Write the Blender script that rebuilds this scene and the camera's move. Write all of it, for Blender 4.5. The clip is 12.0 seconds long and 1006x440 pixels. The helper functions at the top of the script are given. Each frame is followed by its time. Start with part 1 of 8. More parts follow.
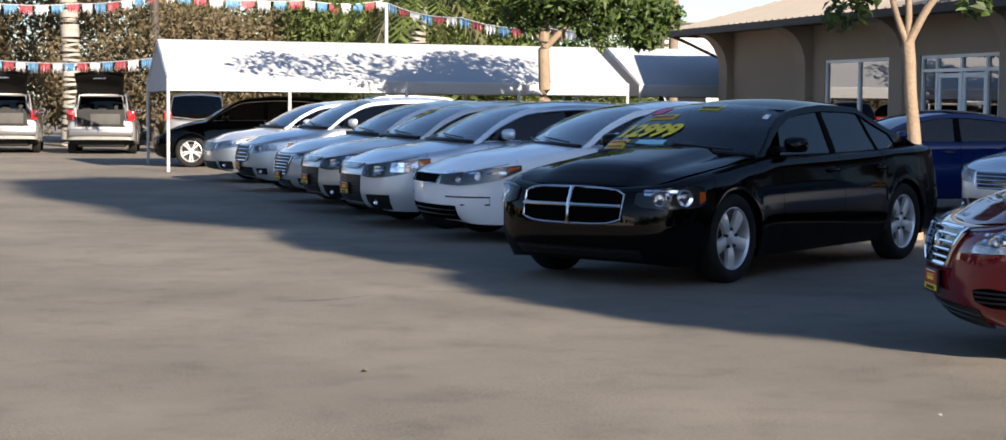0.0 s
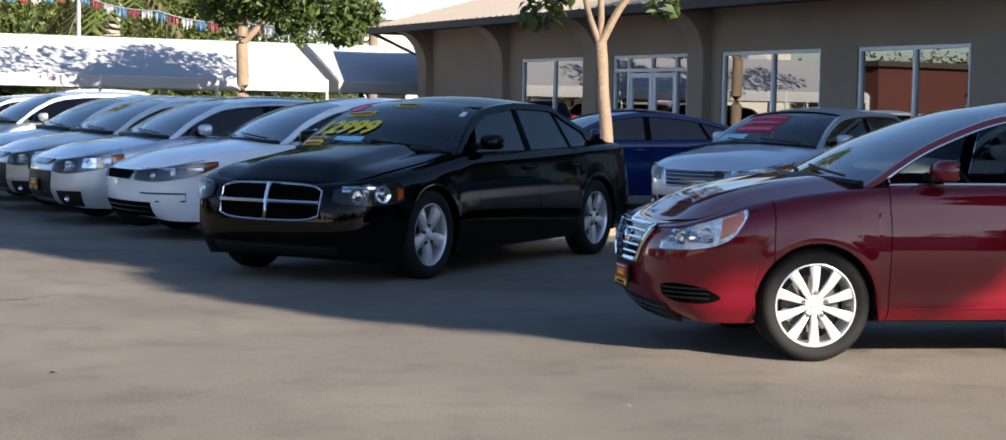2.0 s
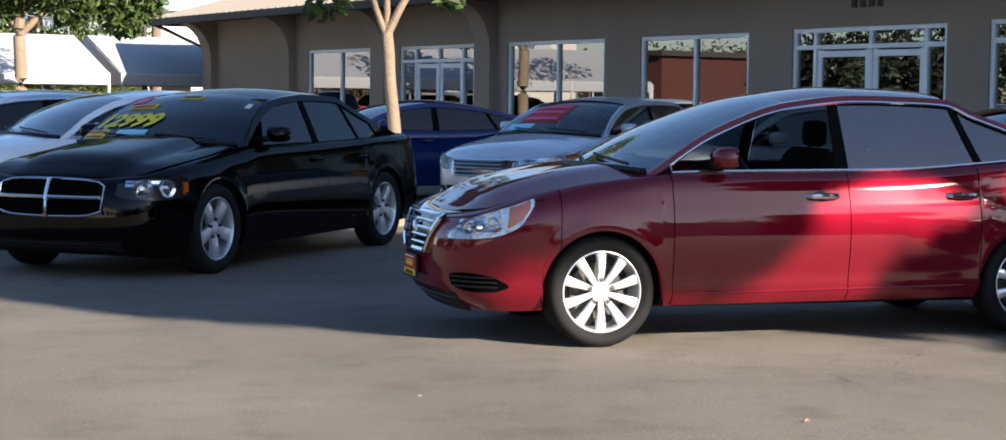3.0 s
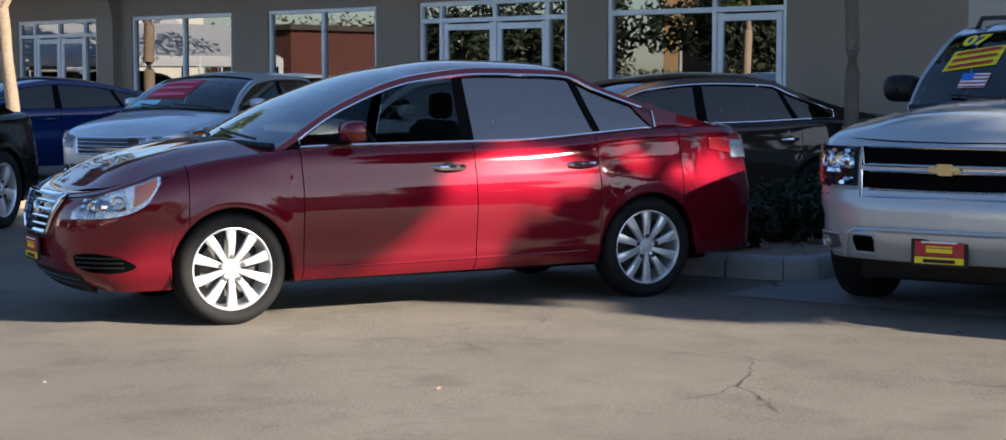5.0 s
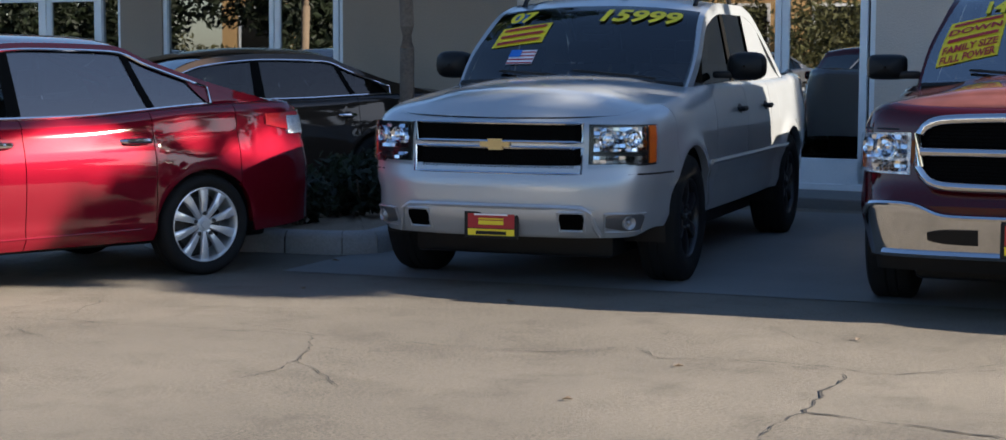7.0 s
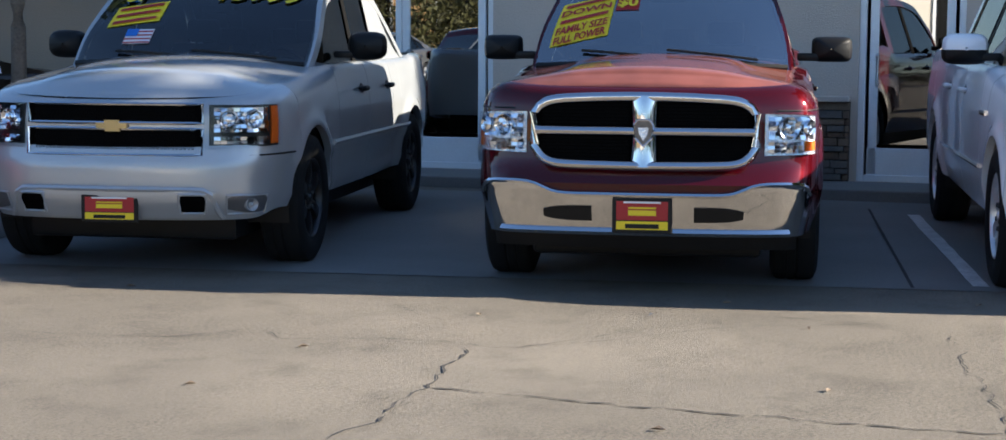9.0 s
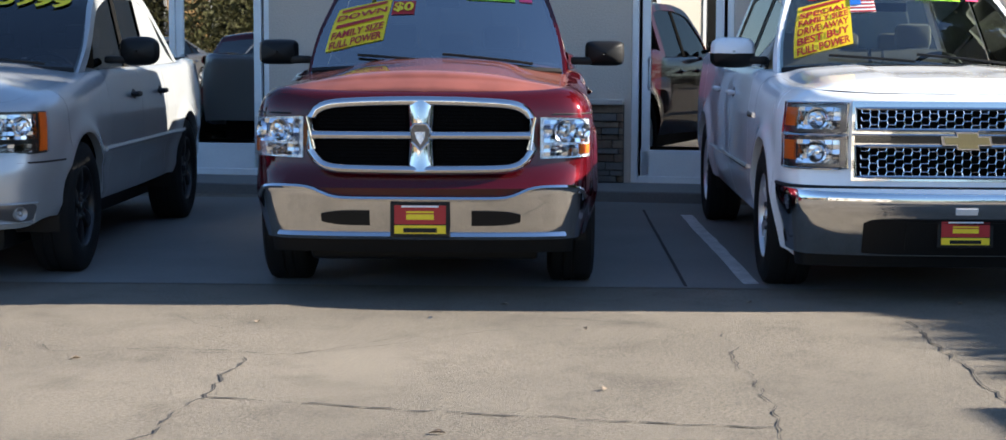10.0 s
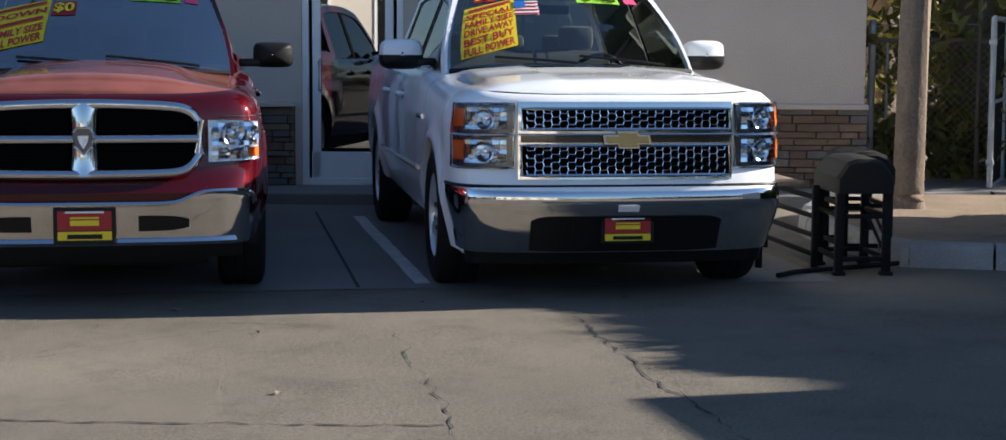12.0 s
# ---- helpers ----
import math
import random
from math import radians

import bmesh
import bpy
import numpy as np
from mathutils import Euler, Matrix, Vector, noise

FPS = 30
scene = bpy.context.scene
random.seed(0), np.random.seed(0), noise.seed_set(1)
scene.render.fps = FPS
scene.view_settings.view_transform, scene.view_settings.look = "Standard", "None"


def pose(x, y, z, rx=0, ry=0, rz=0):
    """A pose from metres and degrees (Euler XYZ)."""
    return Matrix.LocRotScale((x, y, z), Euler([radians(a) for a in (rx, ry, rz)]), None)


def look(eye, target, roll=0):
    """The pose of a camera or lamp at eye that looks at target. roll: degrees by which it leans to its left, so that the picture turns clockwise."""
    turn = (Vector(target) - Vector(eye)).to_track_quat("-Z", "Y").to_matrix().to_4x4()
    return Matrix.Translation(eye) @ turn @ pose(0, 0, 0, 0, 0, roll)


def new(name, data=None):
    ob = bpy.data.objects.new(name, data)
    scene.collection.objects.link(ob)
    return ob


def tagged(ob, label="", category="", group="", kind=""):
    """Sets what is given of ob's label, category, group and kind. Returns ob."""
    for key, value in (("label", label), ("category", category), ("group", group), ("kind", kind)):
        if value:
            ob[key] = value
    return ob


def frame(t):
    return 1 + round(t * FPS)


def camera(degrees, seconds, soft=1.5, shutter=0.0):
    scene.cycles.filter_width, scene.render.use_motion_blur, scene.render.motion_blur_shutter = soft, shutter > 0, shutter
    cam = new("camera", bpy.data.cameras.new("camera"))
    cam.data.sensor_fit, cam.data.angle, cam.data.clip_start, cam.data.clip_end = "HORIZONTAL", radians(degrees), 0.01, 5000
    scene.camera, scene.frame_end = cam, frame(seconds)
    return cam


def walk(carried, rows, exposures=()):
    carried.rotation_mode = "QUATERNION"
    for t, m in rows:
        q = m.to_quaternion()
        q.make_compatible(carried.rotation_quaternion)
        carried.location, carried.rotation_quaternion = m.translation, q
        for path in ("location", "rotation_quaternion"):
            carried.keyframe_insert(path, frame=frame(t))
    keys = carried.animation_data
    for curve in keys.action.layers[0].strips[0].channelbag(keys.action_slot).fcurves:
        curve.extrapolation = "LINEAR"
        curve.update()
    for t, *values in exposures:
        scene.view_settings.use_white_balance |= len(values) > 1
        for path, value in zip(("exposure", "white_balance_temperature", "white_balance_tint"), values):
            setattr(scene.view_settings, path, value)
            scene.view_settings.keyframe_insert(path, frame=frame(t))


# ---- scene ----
cam = camera(32.0, 12.0)
PATH = [
    (0.0, -0.000, 0.120, 1.388, -0.05, -3.69, -0.52),
    (0.5, 0.004, 0.120, 1.388, -1.94, -3.67, -0.75),
    (1.0, 0.009, 0.120, 1.388, -4.27, -3.61, -1.01),
    (1.5, 0.014, 0.119, 1.388, -6.71, -3.60, -1.10),
    (2.0, 0.020, 0.118, 1.388, -9.79, -3.67, -1.04),
    (2.5, 0.027, 0.117, 1.388, -13.08, -3.74, -1.07),
    (3.0, 0.034, 0.115, 1.388, -16.67, -3.87, -0.58),
    (3.2, 0.037, 0.114, 1.388, -17.97, -3.87, -0.69),
    (4.8, 0.056, 0.106, 1.389, -27.60, -4.47, -0.02),
    (5.0, 0.057, 0.105, 1.389, -28.65, -4.66, 0.05),
    (5.5, 0.064, 0.101, 1.389, -32.52, -5.00, 0.11),
    (6.0, 0.071, 0.097, 1.389, -36.34, -5.25, 0.13),
    (6.5, 0.077, 0.092, 1.389, -39.72, -5.33, -0.04),
    (7.0, 0.082, 0.088, 1.389, -42.88, -5.43, -0.17),
    (7.2, 0.083, 0.086, 1.389, -44.09, -5.50, -0.35),
    (8.8, 0.097, 0.070, 1.389, -54.09, -5.99, -0.35),
    (9.0, 0.098, 0.069, 1.389, -55.04, -6.03, -0.34),
    (9.5, 0.102, 0.063, 1.389, -58.54, -6.07, -0.34),
    (10.0, 0.106, 0.056, 1.389, -62.23, -5.85, -0.24),
    (10.5, 0.109, 0.051, 1.389, -64.98, -5.69, -0.23),
    (11.0, 0.111, 0.044, 1.389, -68.29, -5.63, -0.26),
    (11.5, 0.113, 0.040, 1.389, -70.67, -5.68, -0.37),
    (12.0, 0.115, 0.035, 1.389, -72.85, -5.75, -0.27),
]
walk(cam, [(t, pose(x, y, z, 90 + pitch, roll, yaw)) for t, x, y, z, yaw, pitch, roll in PATH],
     exposures=[(0.0, 1.60, 6100, 14), (2.5, 1.70, 5950, 14), (4.8, 1.78, 5900, 12), (6.5, 1.80, 5950, 12), (9.5, 2.07, 5850, 11), (11.0, 2.15, 5850, 11), (11.8, 2.12, 5850, 11), (12.0, 1.40, 5750, 11)])

# ---- sky and sun ----
SUN_EL = radians(22.0)
SUN_AZ = Vector((0.51, -0.86, 0.0)).normalized()      # towards the sun, on the plan
world = bpy.data.worlds.new("world")
scene.world = world
world.use_nodes = True
wn = world.node_tree.nodes
sky = wn.new("ShaderNodeTexSky")
sky.sky_type, sky.sun_disc = "NISHITA", False
sky.sun_elevation, sky.sun_rotation = SUN_EL, math.atan2(SUN_AZ.x, SUN_AZ.y)
sky.air_density, sky.dust_density, sky.ozone_density = 1.0, 0.5, 2.5
wn["Background"].inputs["Strength"].default_value = 0.060
world.node_tree.links.new(sky.outputs["Color"], wn["Background"].inputs["Color"])
sun = new("sun", bpy.data.lights.new("sun", "SUN"))
sun.data.energy, sun.data.angle, sun.data.color = 5.0, radians(0.6), (1.0, 0.86, 0.66)
sun.matrix_world = look(tuple(SUN_AZ * 60 * math.cos(SUN_EL) + Vector((0, 0, 60 * math.sin(SUN_EL)))), (0, 0, 0))


# ---- materials ----
def mat(name, col, rough=0.6, metal=0.0, coat=0.0, var=0.12, scale=6.0, fine=80.0, bump=0.0, island=0.0, spec=0.5, flat=False, emit=0.0):
    m = bpy.data.materials.new(name)
    m.use_nodes = True
    nt = m.node_tree
    b = nt.nodes["Principled BSDF"]
    b.inputs["Base Color"].default_value = (*col, 1)
    b.inputs["Roughness"].default_value, b.inputs["Metallic"].default_value = rough, metal
    b.inputs["Coat Weight"].default_value, b.inputs["Coat Roughness"].default_value = coat, 0.04
    b.inputs["Specular IOR Level"].default_value = spec
    if emit:
        b.inputs["Emission Color"].default_value, b.inputs["Emission Strength"].default_value = (*col, 1), emit
    if flat:
        return m
    co = nt.nodes.new("ShaderNodeTexCoord")
    n1, n2 = nt.nodes.new("ShaderNodeTexNoise"), nt.nodes.new("ShaderNodeTexNoise")
    n1.inputs["Scale"].default_value, n2.inputs["Scale"].default_value = scale, fine
    n1.inputs["Detail"].default_value = n2.inputs["Detail"].default_value = 5
    for n in (n1, n2):
        nt.links.new(co.outputs["Object"], n.inputs["Vector"])
    add = nt.nodes.new("ShaderNodeMath")
    add.operation = "ADD"
    nt.links.new(n1.outputs["Fac"], add.inputs[0])
    nt.links.new(n2.outputs["Fac"], add.inputs[1])
    mr = nt.nodes.new("ShaderNodeMapRange")
    mr.inputs["From Min"].default_value, mr.inputs["From Max"].default_value = 0.6, 1.4
    mr.inputs["To Min"].default_value, mr.inputs["To Max"].default_value = 1 - var, 1 + var
    nt.links.new(add.outputs[0], mr.inputs["Value"])
    hsv = nt.nodes.new("ShaderNodeHueSaturation")
    hsv.inputs["Color"].default_value = (*col, 1)
    val = mr.outputs["Result"]
    if island:
        geo = nt.nodes.new("ShaderNodeNewGeometry")
        m2 = nt.nodes.new("ShaderNodeMapRange")
        m2.inputs["To Min"].default_value, m2.inputs["To Max"].default_value = 1 - island, 1 + island
        nt.links.new(geo.outputs["Random Per Island"], m2.inputs["Value"])
        mu = nt.nodes.new("ShaderNodeMath")
        mu.operation = "MULTIPLY"
        nt.links.new(val, mu.inputs[0])
        nt.links.new(m2.outputs["Result"], mu.inputs[1])
        val = mu.outputs[0]
    nt.links.new(val, hsv.inputs["Value"])
    nt.links.new(hsv.outputs["Color"], b.inputs["Base Color"])
    if bump:
        bp = nt.nodes.new("ShaderNodeBump")
        bp.inputs["Strength"].default_value, bp.inputs["Distance"].default_value = bump, 0.01
        nt.links.new(add.outputs[0], bp.inputs["Height"])
        nt.links.new(bp.outputs["Normal"], b.inputs["Normal"])
    return m


def glassy(name, tint, gloss=0.0, rough=0.01):
    """Thin glass: tinted see-through with a mirror coat; gloss adds a film's reflection."""
    m = bpy.data.materials.new(name)
    m.use_nodes = True
    nt = m.node_tree
    nt.nodes.remove(nt.nodes["Principled BSDF"])
    tr, gl, mx = nt.nodes.new("ShaderNodeBsdfTransparent"), nt.nodes.new("ShaderNodeBsdfGlossy"), nt.nodes.new("ShaderNodeMixShader")
    tr.inputs["Color"].default_value = (*tint, 1)
    gl.inputs["Roughness"].default_value = rough
    fr = nt.nodes.new("ShaderNodeFresnel")
    fr.inputs["IOR"].default_value = 1.5
    mr = nt.nodes.new("ShaderNodeMapRange")
    mr.inputs["To Min"].default_value, mr.inputs["To Max"].default_value = gloss, 1.0
    nt.links.new(fr.outputs["Fac"], mr.inputs["Value"])
    nt.links.new(mr.outputs["Result"], mx.inputs["Fac"])
    nt.links.new(tr.outputs[0], mx.inputs[1])
    nt.links.new(gl.outputs[0], mx.inputs[2])
    nt.links.new(mx.outputs[0], nt.nodes["Material Output"].inputs["Surface"])
    return m


def paint(name, col, metal=0.35, rough=0.35, coat=1.0):
    return mat(name, col, rough, metal, coat, var=0.05, scale=3.0, fine=900.0, spec=0.0)


M = {}
M["black_paint"] = mat("black_paint", (0.0012, 0.0012, 0.0016), 0.35, 0.0, 0.48, var=0.05, scale=3.0, fine=900.0, spec=0.0)
M["red_paint"] = paint("red_paint", (0.130, 0.0035, 0.011), 0.25, 0.40, 1.0)
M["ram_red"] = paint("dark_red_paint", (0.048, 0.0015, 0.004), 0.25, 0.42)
# Tan reflection on the red pickup's hood, put into a lighter base colour.
M["sheen_red"] = mat("tan_sheen_red_paint", (0.24, 0.080, 0.058), 0.4, 0.0, 1.0, var=0.3, scale=1.1, fine=6.0, spec=0.1)
M["silver_paint"] = paint("silver_paint", (0.60, 0.62, 0.63), 0.65, 0.38)
M["champagne"] = paint("champagne_paint", (0.58, 0.56, 0.53), 0.6, 0.38)
M["suv_silver"] = paint("warm_grey_paint", (0.30, 0.29, 0.275), 0.6, 0.38)
M["av_silver"] = paint("warm_silver_paint", (0.42, 0.44, 0.455), 0.50, 0.36, 1.0)
M["bluish_silver"] = paint("bluish_silver_paint", (0.60, 0.65, 0.70), 0.6, 0.38)
M["white_paint"] = paint("white_paint", (0.84, 0.86, 0.88), 0.0, 0.4)
M["blue_paint"] = paint("blue_paint", (0.003, 0.016, 0.10), 0.2, 0.35)
M["brown_paint"] = paint("dark_brown_paint", (0.032, 0.023, 0.017), 0.0, 0.5, 0.7)
M["grey_paint"] = paint("grey_paint", (0.16, 0.16, 0.165), 0.6, 0.35)
M["rubber"] = mat("tyre_rubber", (0.009, 0.009, 0.009), 0.8, bump=0.2, fine=200, spec=0.25)
M["trim_black"] = mat("black_plastic", (0.006, 0.006, 0.006), 0.5, var=0.2, spec=0.3)
M["pillar_black"] = mat("matte_black_film", (0.005, 0.005, 0.005), 0.95, var=0.2, spec=0.08)
M["void_black"] = mat("black_mesh", (0.0015, 0.0015, 0.0015), 0.95, var=0.2, spec=0.03)
M["lamp_chrome"] = mat("bright_lamp_reflector", (0.82, 0.85, 0.90), 0.12, 1.0, var=0.05)
M["gloss_black"] = mat("gloss_black", (0.008, 0.008, 0.008), 0.15, coat=0.5, var=0.1)
M["interior"] = mat("dark_interior_cloth", (0.014, 0.0135, 0.013), 0.85, var=0.25, bump=0.2)
M["interior_light"] = mat("grey_interior_cloth", (0.30, 0.28, 0.25), 0.85, var=0.2, bump=0.2)
M["grey_cloth"] = mat("dark_grey_cloth", (0.055, 0.053, 0.05), 0.85, var=0.2)
M["chrome"] = mat("chrome", (0.62, 0.62, 0.63), 0.07, 1.0, var=0.03)
M["alloy"] = mat("silver_alloy", (0.72, 0.73, 0.74), 0.28, 0.55, var=0.05)
M["dark_alloy"] = mat("black_alloy", (0.02, 0.02, 0.022), 0.35, 0.3, var=0.1)
M["steel"] = mat("brake_steel", (0.07, 0.068, 0.065), 0.5, 0.6, var=0.2)
M["lamp_silver"] = mat("lamp_reflector", (0.74, 0.79, 0.86), 0.22, 0.75, var=0.45, scale=22, fine=60, bump=0.6)
M["lamp_dark"] = mat("lamp_housing", (0.10, 0.10, 0.11), 0.2, 0.6, var=0.3, scale=25)
M["dim_lens"] = mat("dull_fog_lens", (0.30, 0.31, 0.32), 0.25, 0.3, 0.6, var=0.15)
M["amber"] = mat("amber_lens", (0.75, 0.16, 0.02), 0.12, coat=1.0, var=0.1)
M["tail_red"] = mat("red_lens", (0.42, 0.012, 0.015), 0.12, coat=1.0, var=0.1)
M["clear_lens"] = glassy("clear_lens", (0.96, 0.97, 0.98))
M["wind_glass"] = glassy("windscreen_glass", (0.62, 0.70, 0.68), 0.36)
M["deep_glass"] = glassy("dark_windscreen_glass", (0.40, 0.44, 0.43), 0.06)
M["truck_glass"] = glassy("pickup_windscreen_glass", (0.66, 0.70, 0.66), 0.42)
M["side_glass"] = glassy("side_glass", (0.30, 0.36, 0.37), 0.24)
M["mirror_glass"] = glassy("reflecting_side_glass", (0.12, 0.14, 0.14), 0.13)
M["cabin_glass"] = glassy("clear_windscreen_glass", (0.86, 0.90, 0.84), 0.10)
M["dark_glass"] = glassy("tinted_side_glass", (0.08, 0.09, 0.09), 0.012)
M["door_glass"] = glassy("mirroring_door_glass", (0.10, 0.10, 0.10), 0.46)
M["shop_glass"] = glassy("shop_glass", (0.12, 0.12, 0.12), 0.27)
M["yellow"] = mat("yellow_vinyl", (0.78, 0.60, 0.010), 0.5, var=0.05)
M["red_vinyl"] = mat("red_vinyl", (0.36, 0.012, 0.014), 0.5, var=0.05)
M["blue_vinyl"] = mat("blue_vinyl", (0.02, 0.14, 0.50), 0.5, var=0.05)
M["green_vinyl"] = mat("lime_vinyl", (0.35, 0.75, 0.04), 0.5, var=0.05)
M["white_vinyl"] = mat("white_vinyl", (0.80, 0.80, 0.80), 0.5, var=0.05)
M["sky_vinyl"] = mat("pale_blue_vinyl", (0.30, 0.62, 0.72), 0.5, var=0.05)
M["pink_vinyl"] = mat("pink_vinyl", (0.80, 0.08, 0.20), 0.5, var=0.05)
M["gold"] = mat("gold_badge", (0.50, 0.39, 0.19), 0.3, 0.8, var=0.08)
M["stucco"] = mat("tan_stucco", (0.53, 0.455, 0.385), 0.9, var=0.10, scale=1.2, fine=60, bump=0.5)
M["stucco_brown"] = mat("brown_stucco", (0.31, 0.24, 0.18), 0.9, var=0.10, scale=1.2, fine=60, bump=0.5)
M["leaf_brown"] = mat("dusty_brown_leaf", (0.135, 0.105, 0.055), 0.65, var=0.2, island=0.4)
M["dark_trim"] = mat("dark_brown_trim", (0.045, 0.035, 0.030), 0.7, var=0.15)
M["alu"] = mat("pale_aluminium", (0.78, 0.79, 0.80), 0.4, 0.1, var=0.06)
M["roof_metal"] = mat("tan_metal_roof", (0.22, 0.195, 0.165), 0.55, 0.1, var=0.08, scale=2)
M["concrete"] = mat("concrete", (0.175, 0.172, 0.165), 0.85, var=0.14, scale=1.5, fine=50, bump=0.25)
M["kerb"] = mat("kerb_concrete", (0.27, 0.265, 0.26), 0.85, var=0.2, scale=4, fine=60, bump=0.3)
M["canvas"] = mat("white_canvas", (0.38, 0.385, 0.395), 0.7, var=0.04, scale=1.5, fine=20, bump=0.1)
M["white_steel"] = mat("white_steel_tube", (0.5, 0.5, 0.5), 0.4, var=0.08)
M["galv"] = mat("galvanised_steel", (0.42, 0.43, 0.44), 0.45, 0.5, var=0.12)
M["bark"] = mat("brown_bark", (0.16, 0.12, 0.088), 0.9, var=0.35, scale=5, fine=40, bump=0.8)
M["bark_pale"] = mat("pale_bark", (0.21, 0.155, 0.105), 0.9, var=0.3, scale=5, fine=40, bump=0.8)
M["palm_bark"] = mat("pale_palm_bark", (0.27, 0.245, 0.21), 0.9, var=0.3, scale=3, fine=25, bump=0.8)
M["leaf"] = mat("green_leaf", (0.055, 0.09, 0.017), 0.55, var=0.2, island=0.45)
M["leaf_olive"] = mat("olive_leaf", (0.09, 0.09, 0.033), 0.6, var=0.2, island=0.45)
M["leaf_bright"] = mat("bright_leaf", (0.095, 0.125, 0.028), 0.55, var=0.2, island=0.4)
# Yellow-green leaf; the sunlit glow of the fence shrubs is put into it.
M["leaf_sunlit"] = mat("sunlit_yellow_leaf", (0.17, 0.165, 0.04), 0.55, var=0.2, island=0.45)
M["leaf_dark"] = mat("dark_leaf", (0.018, 0.027, 0.011), 0.6, var=0.2, island=0.4)
for lf in ("leaf", "leaf_olive", "leaf_bright", "leaf_dark", "leaf_brown", "leaf_sunlit"):
    lit = M[lf].node_tree
    base = lit.nodes["Principled BSDF"]
    tl, mx = lit.nodes.new("ShaderNodeBsdfTranslucent"), lit.nodes.new("ShaderNodeMixShader")
    mx.inputs["Fac"].default_value = 0.38
    lit.links.new(base.inputs["Base Color"].links[0].from_socket, tl.inputs["Color"])
    lit.links.new(base.outputs[0], mx.inputs[1])
    lit.links.new(tl.outputs[0], mx.inputs[2])
    lit.links.new(mx.outputs[0], lit.nodes["Material Output"].inputs["Surface"])
M["soil"] = mat("bare_soil", (0.23, 0.17, 0.115), 0.95, var=0.3, scale=3, fine=60, bump=0.6)
M["flag_red"] = mat("red_plastic_pennant", (0.26, 0.05, 0.06), 0.45, var=0.1)
M["flag_white"] = mat("white_plastic_pennant", (0.45, 0.45, 0.46), 0.45, var=0.1)
M["flag_blue"] = mat("blue_plastic_pennant", (0.09, 0.20, 0.33), 0.45, var=0.1)
M["red_wall"] = mat("red_render", (0.075, 0.022, 0.016), 0.9, var=0.2, scale=0.5)
M["cream_wall"] = mat("cream_render", (0.62, 0.58, 0.50), 0.9, var=0.1, scale=0.5)
M["ochre_wall"] = mat("ochre_render", (0.42, 0.27, 0.12), 0.9, var=0.12, scale=0.5)
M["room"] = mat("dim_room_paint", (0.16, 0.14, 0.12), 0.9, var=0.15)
M["line_paint"] = mat("worn_white_paint", (0.55, 0.55, 0.54), 0.8, var=0.35, scale=8, fine=60)
M["crack"] = mat("crack_filler", (0.035, 0.032, 0.03), 0.95, var=0.3)
M["iron"] = mat("black_iron", (0.006, 0.006, 0.007), 0.75, var=0.2, bump=0.1, spec=0.2)
# Brown of the fence posts; the top rail's sunlit tan is put in too.
M["tan_tube"] = mat("tan_brown_tube", (0.20, 0.16, 0.115), 0.7, 0.1, var=0.25, scale=9)


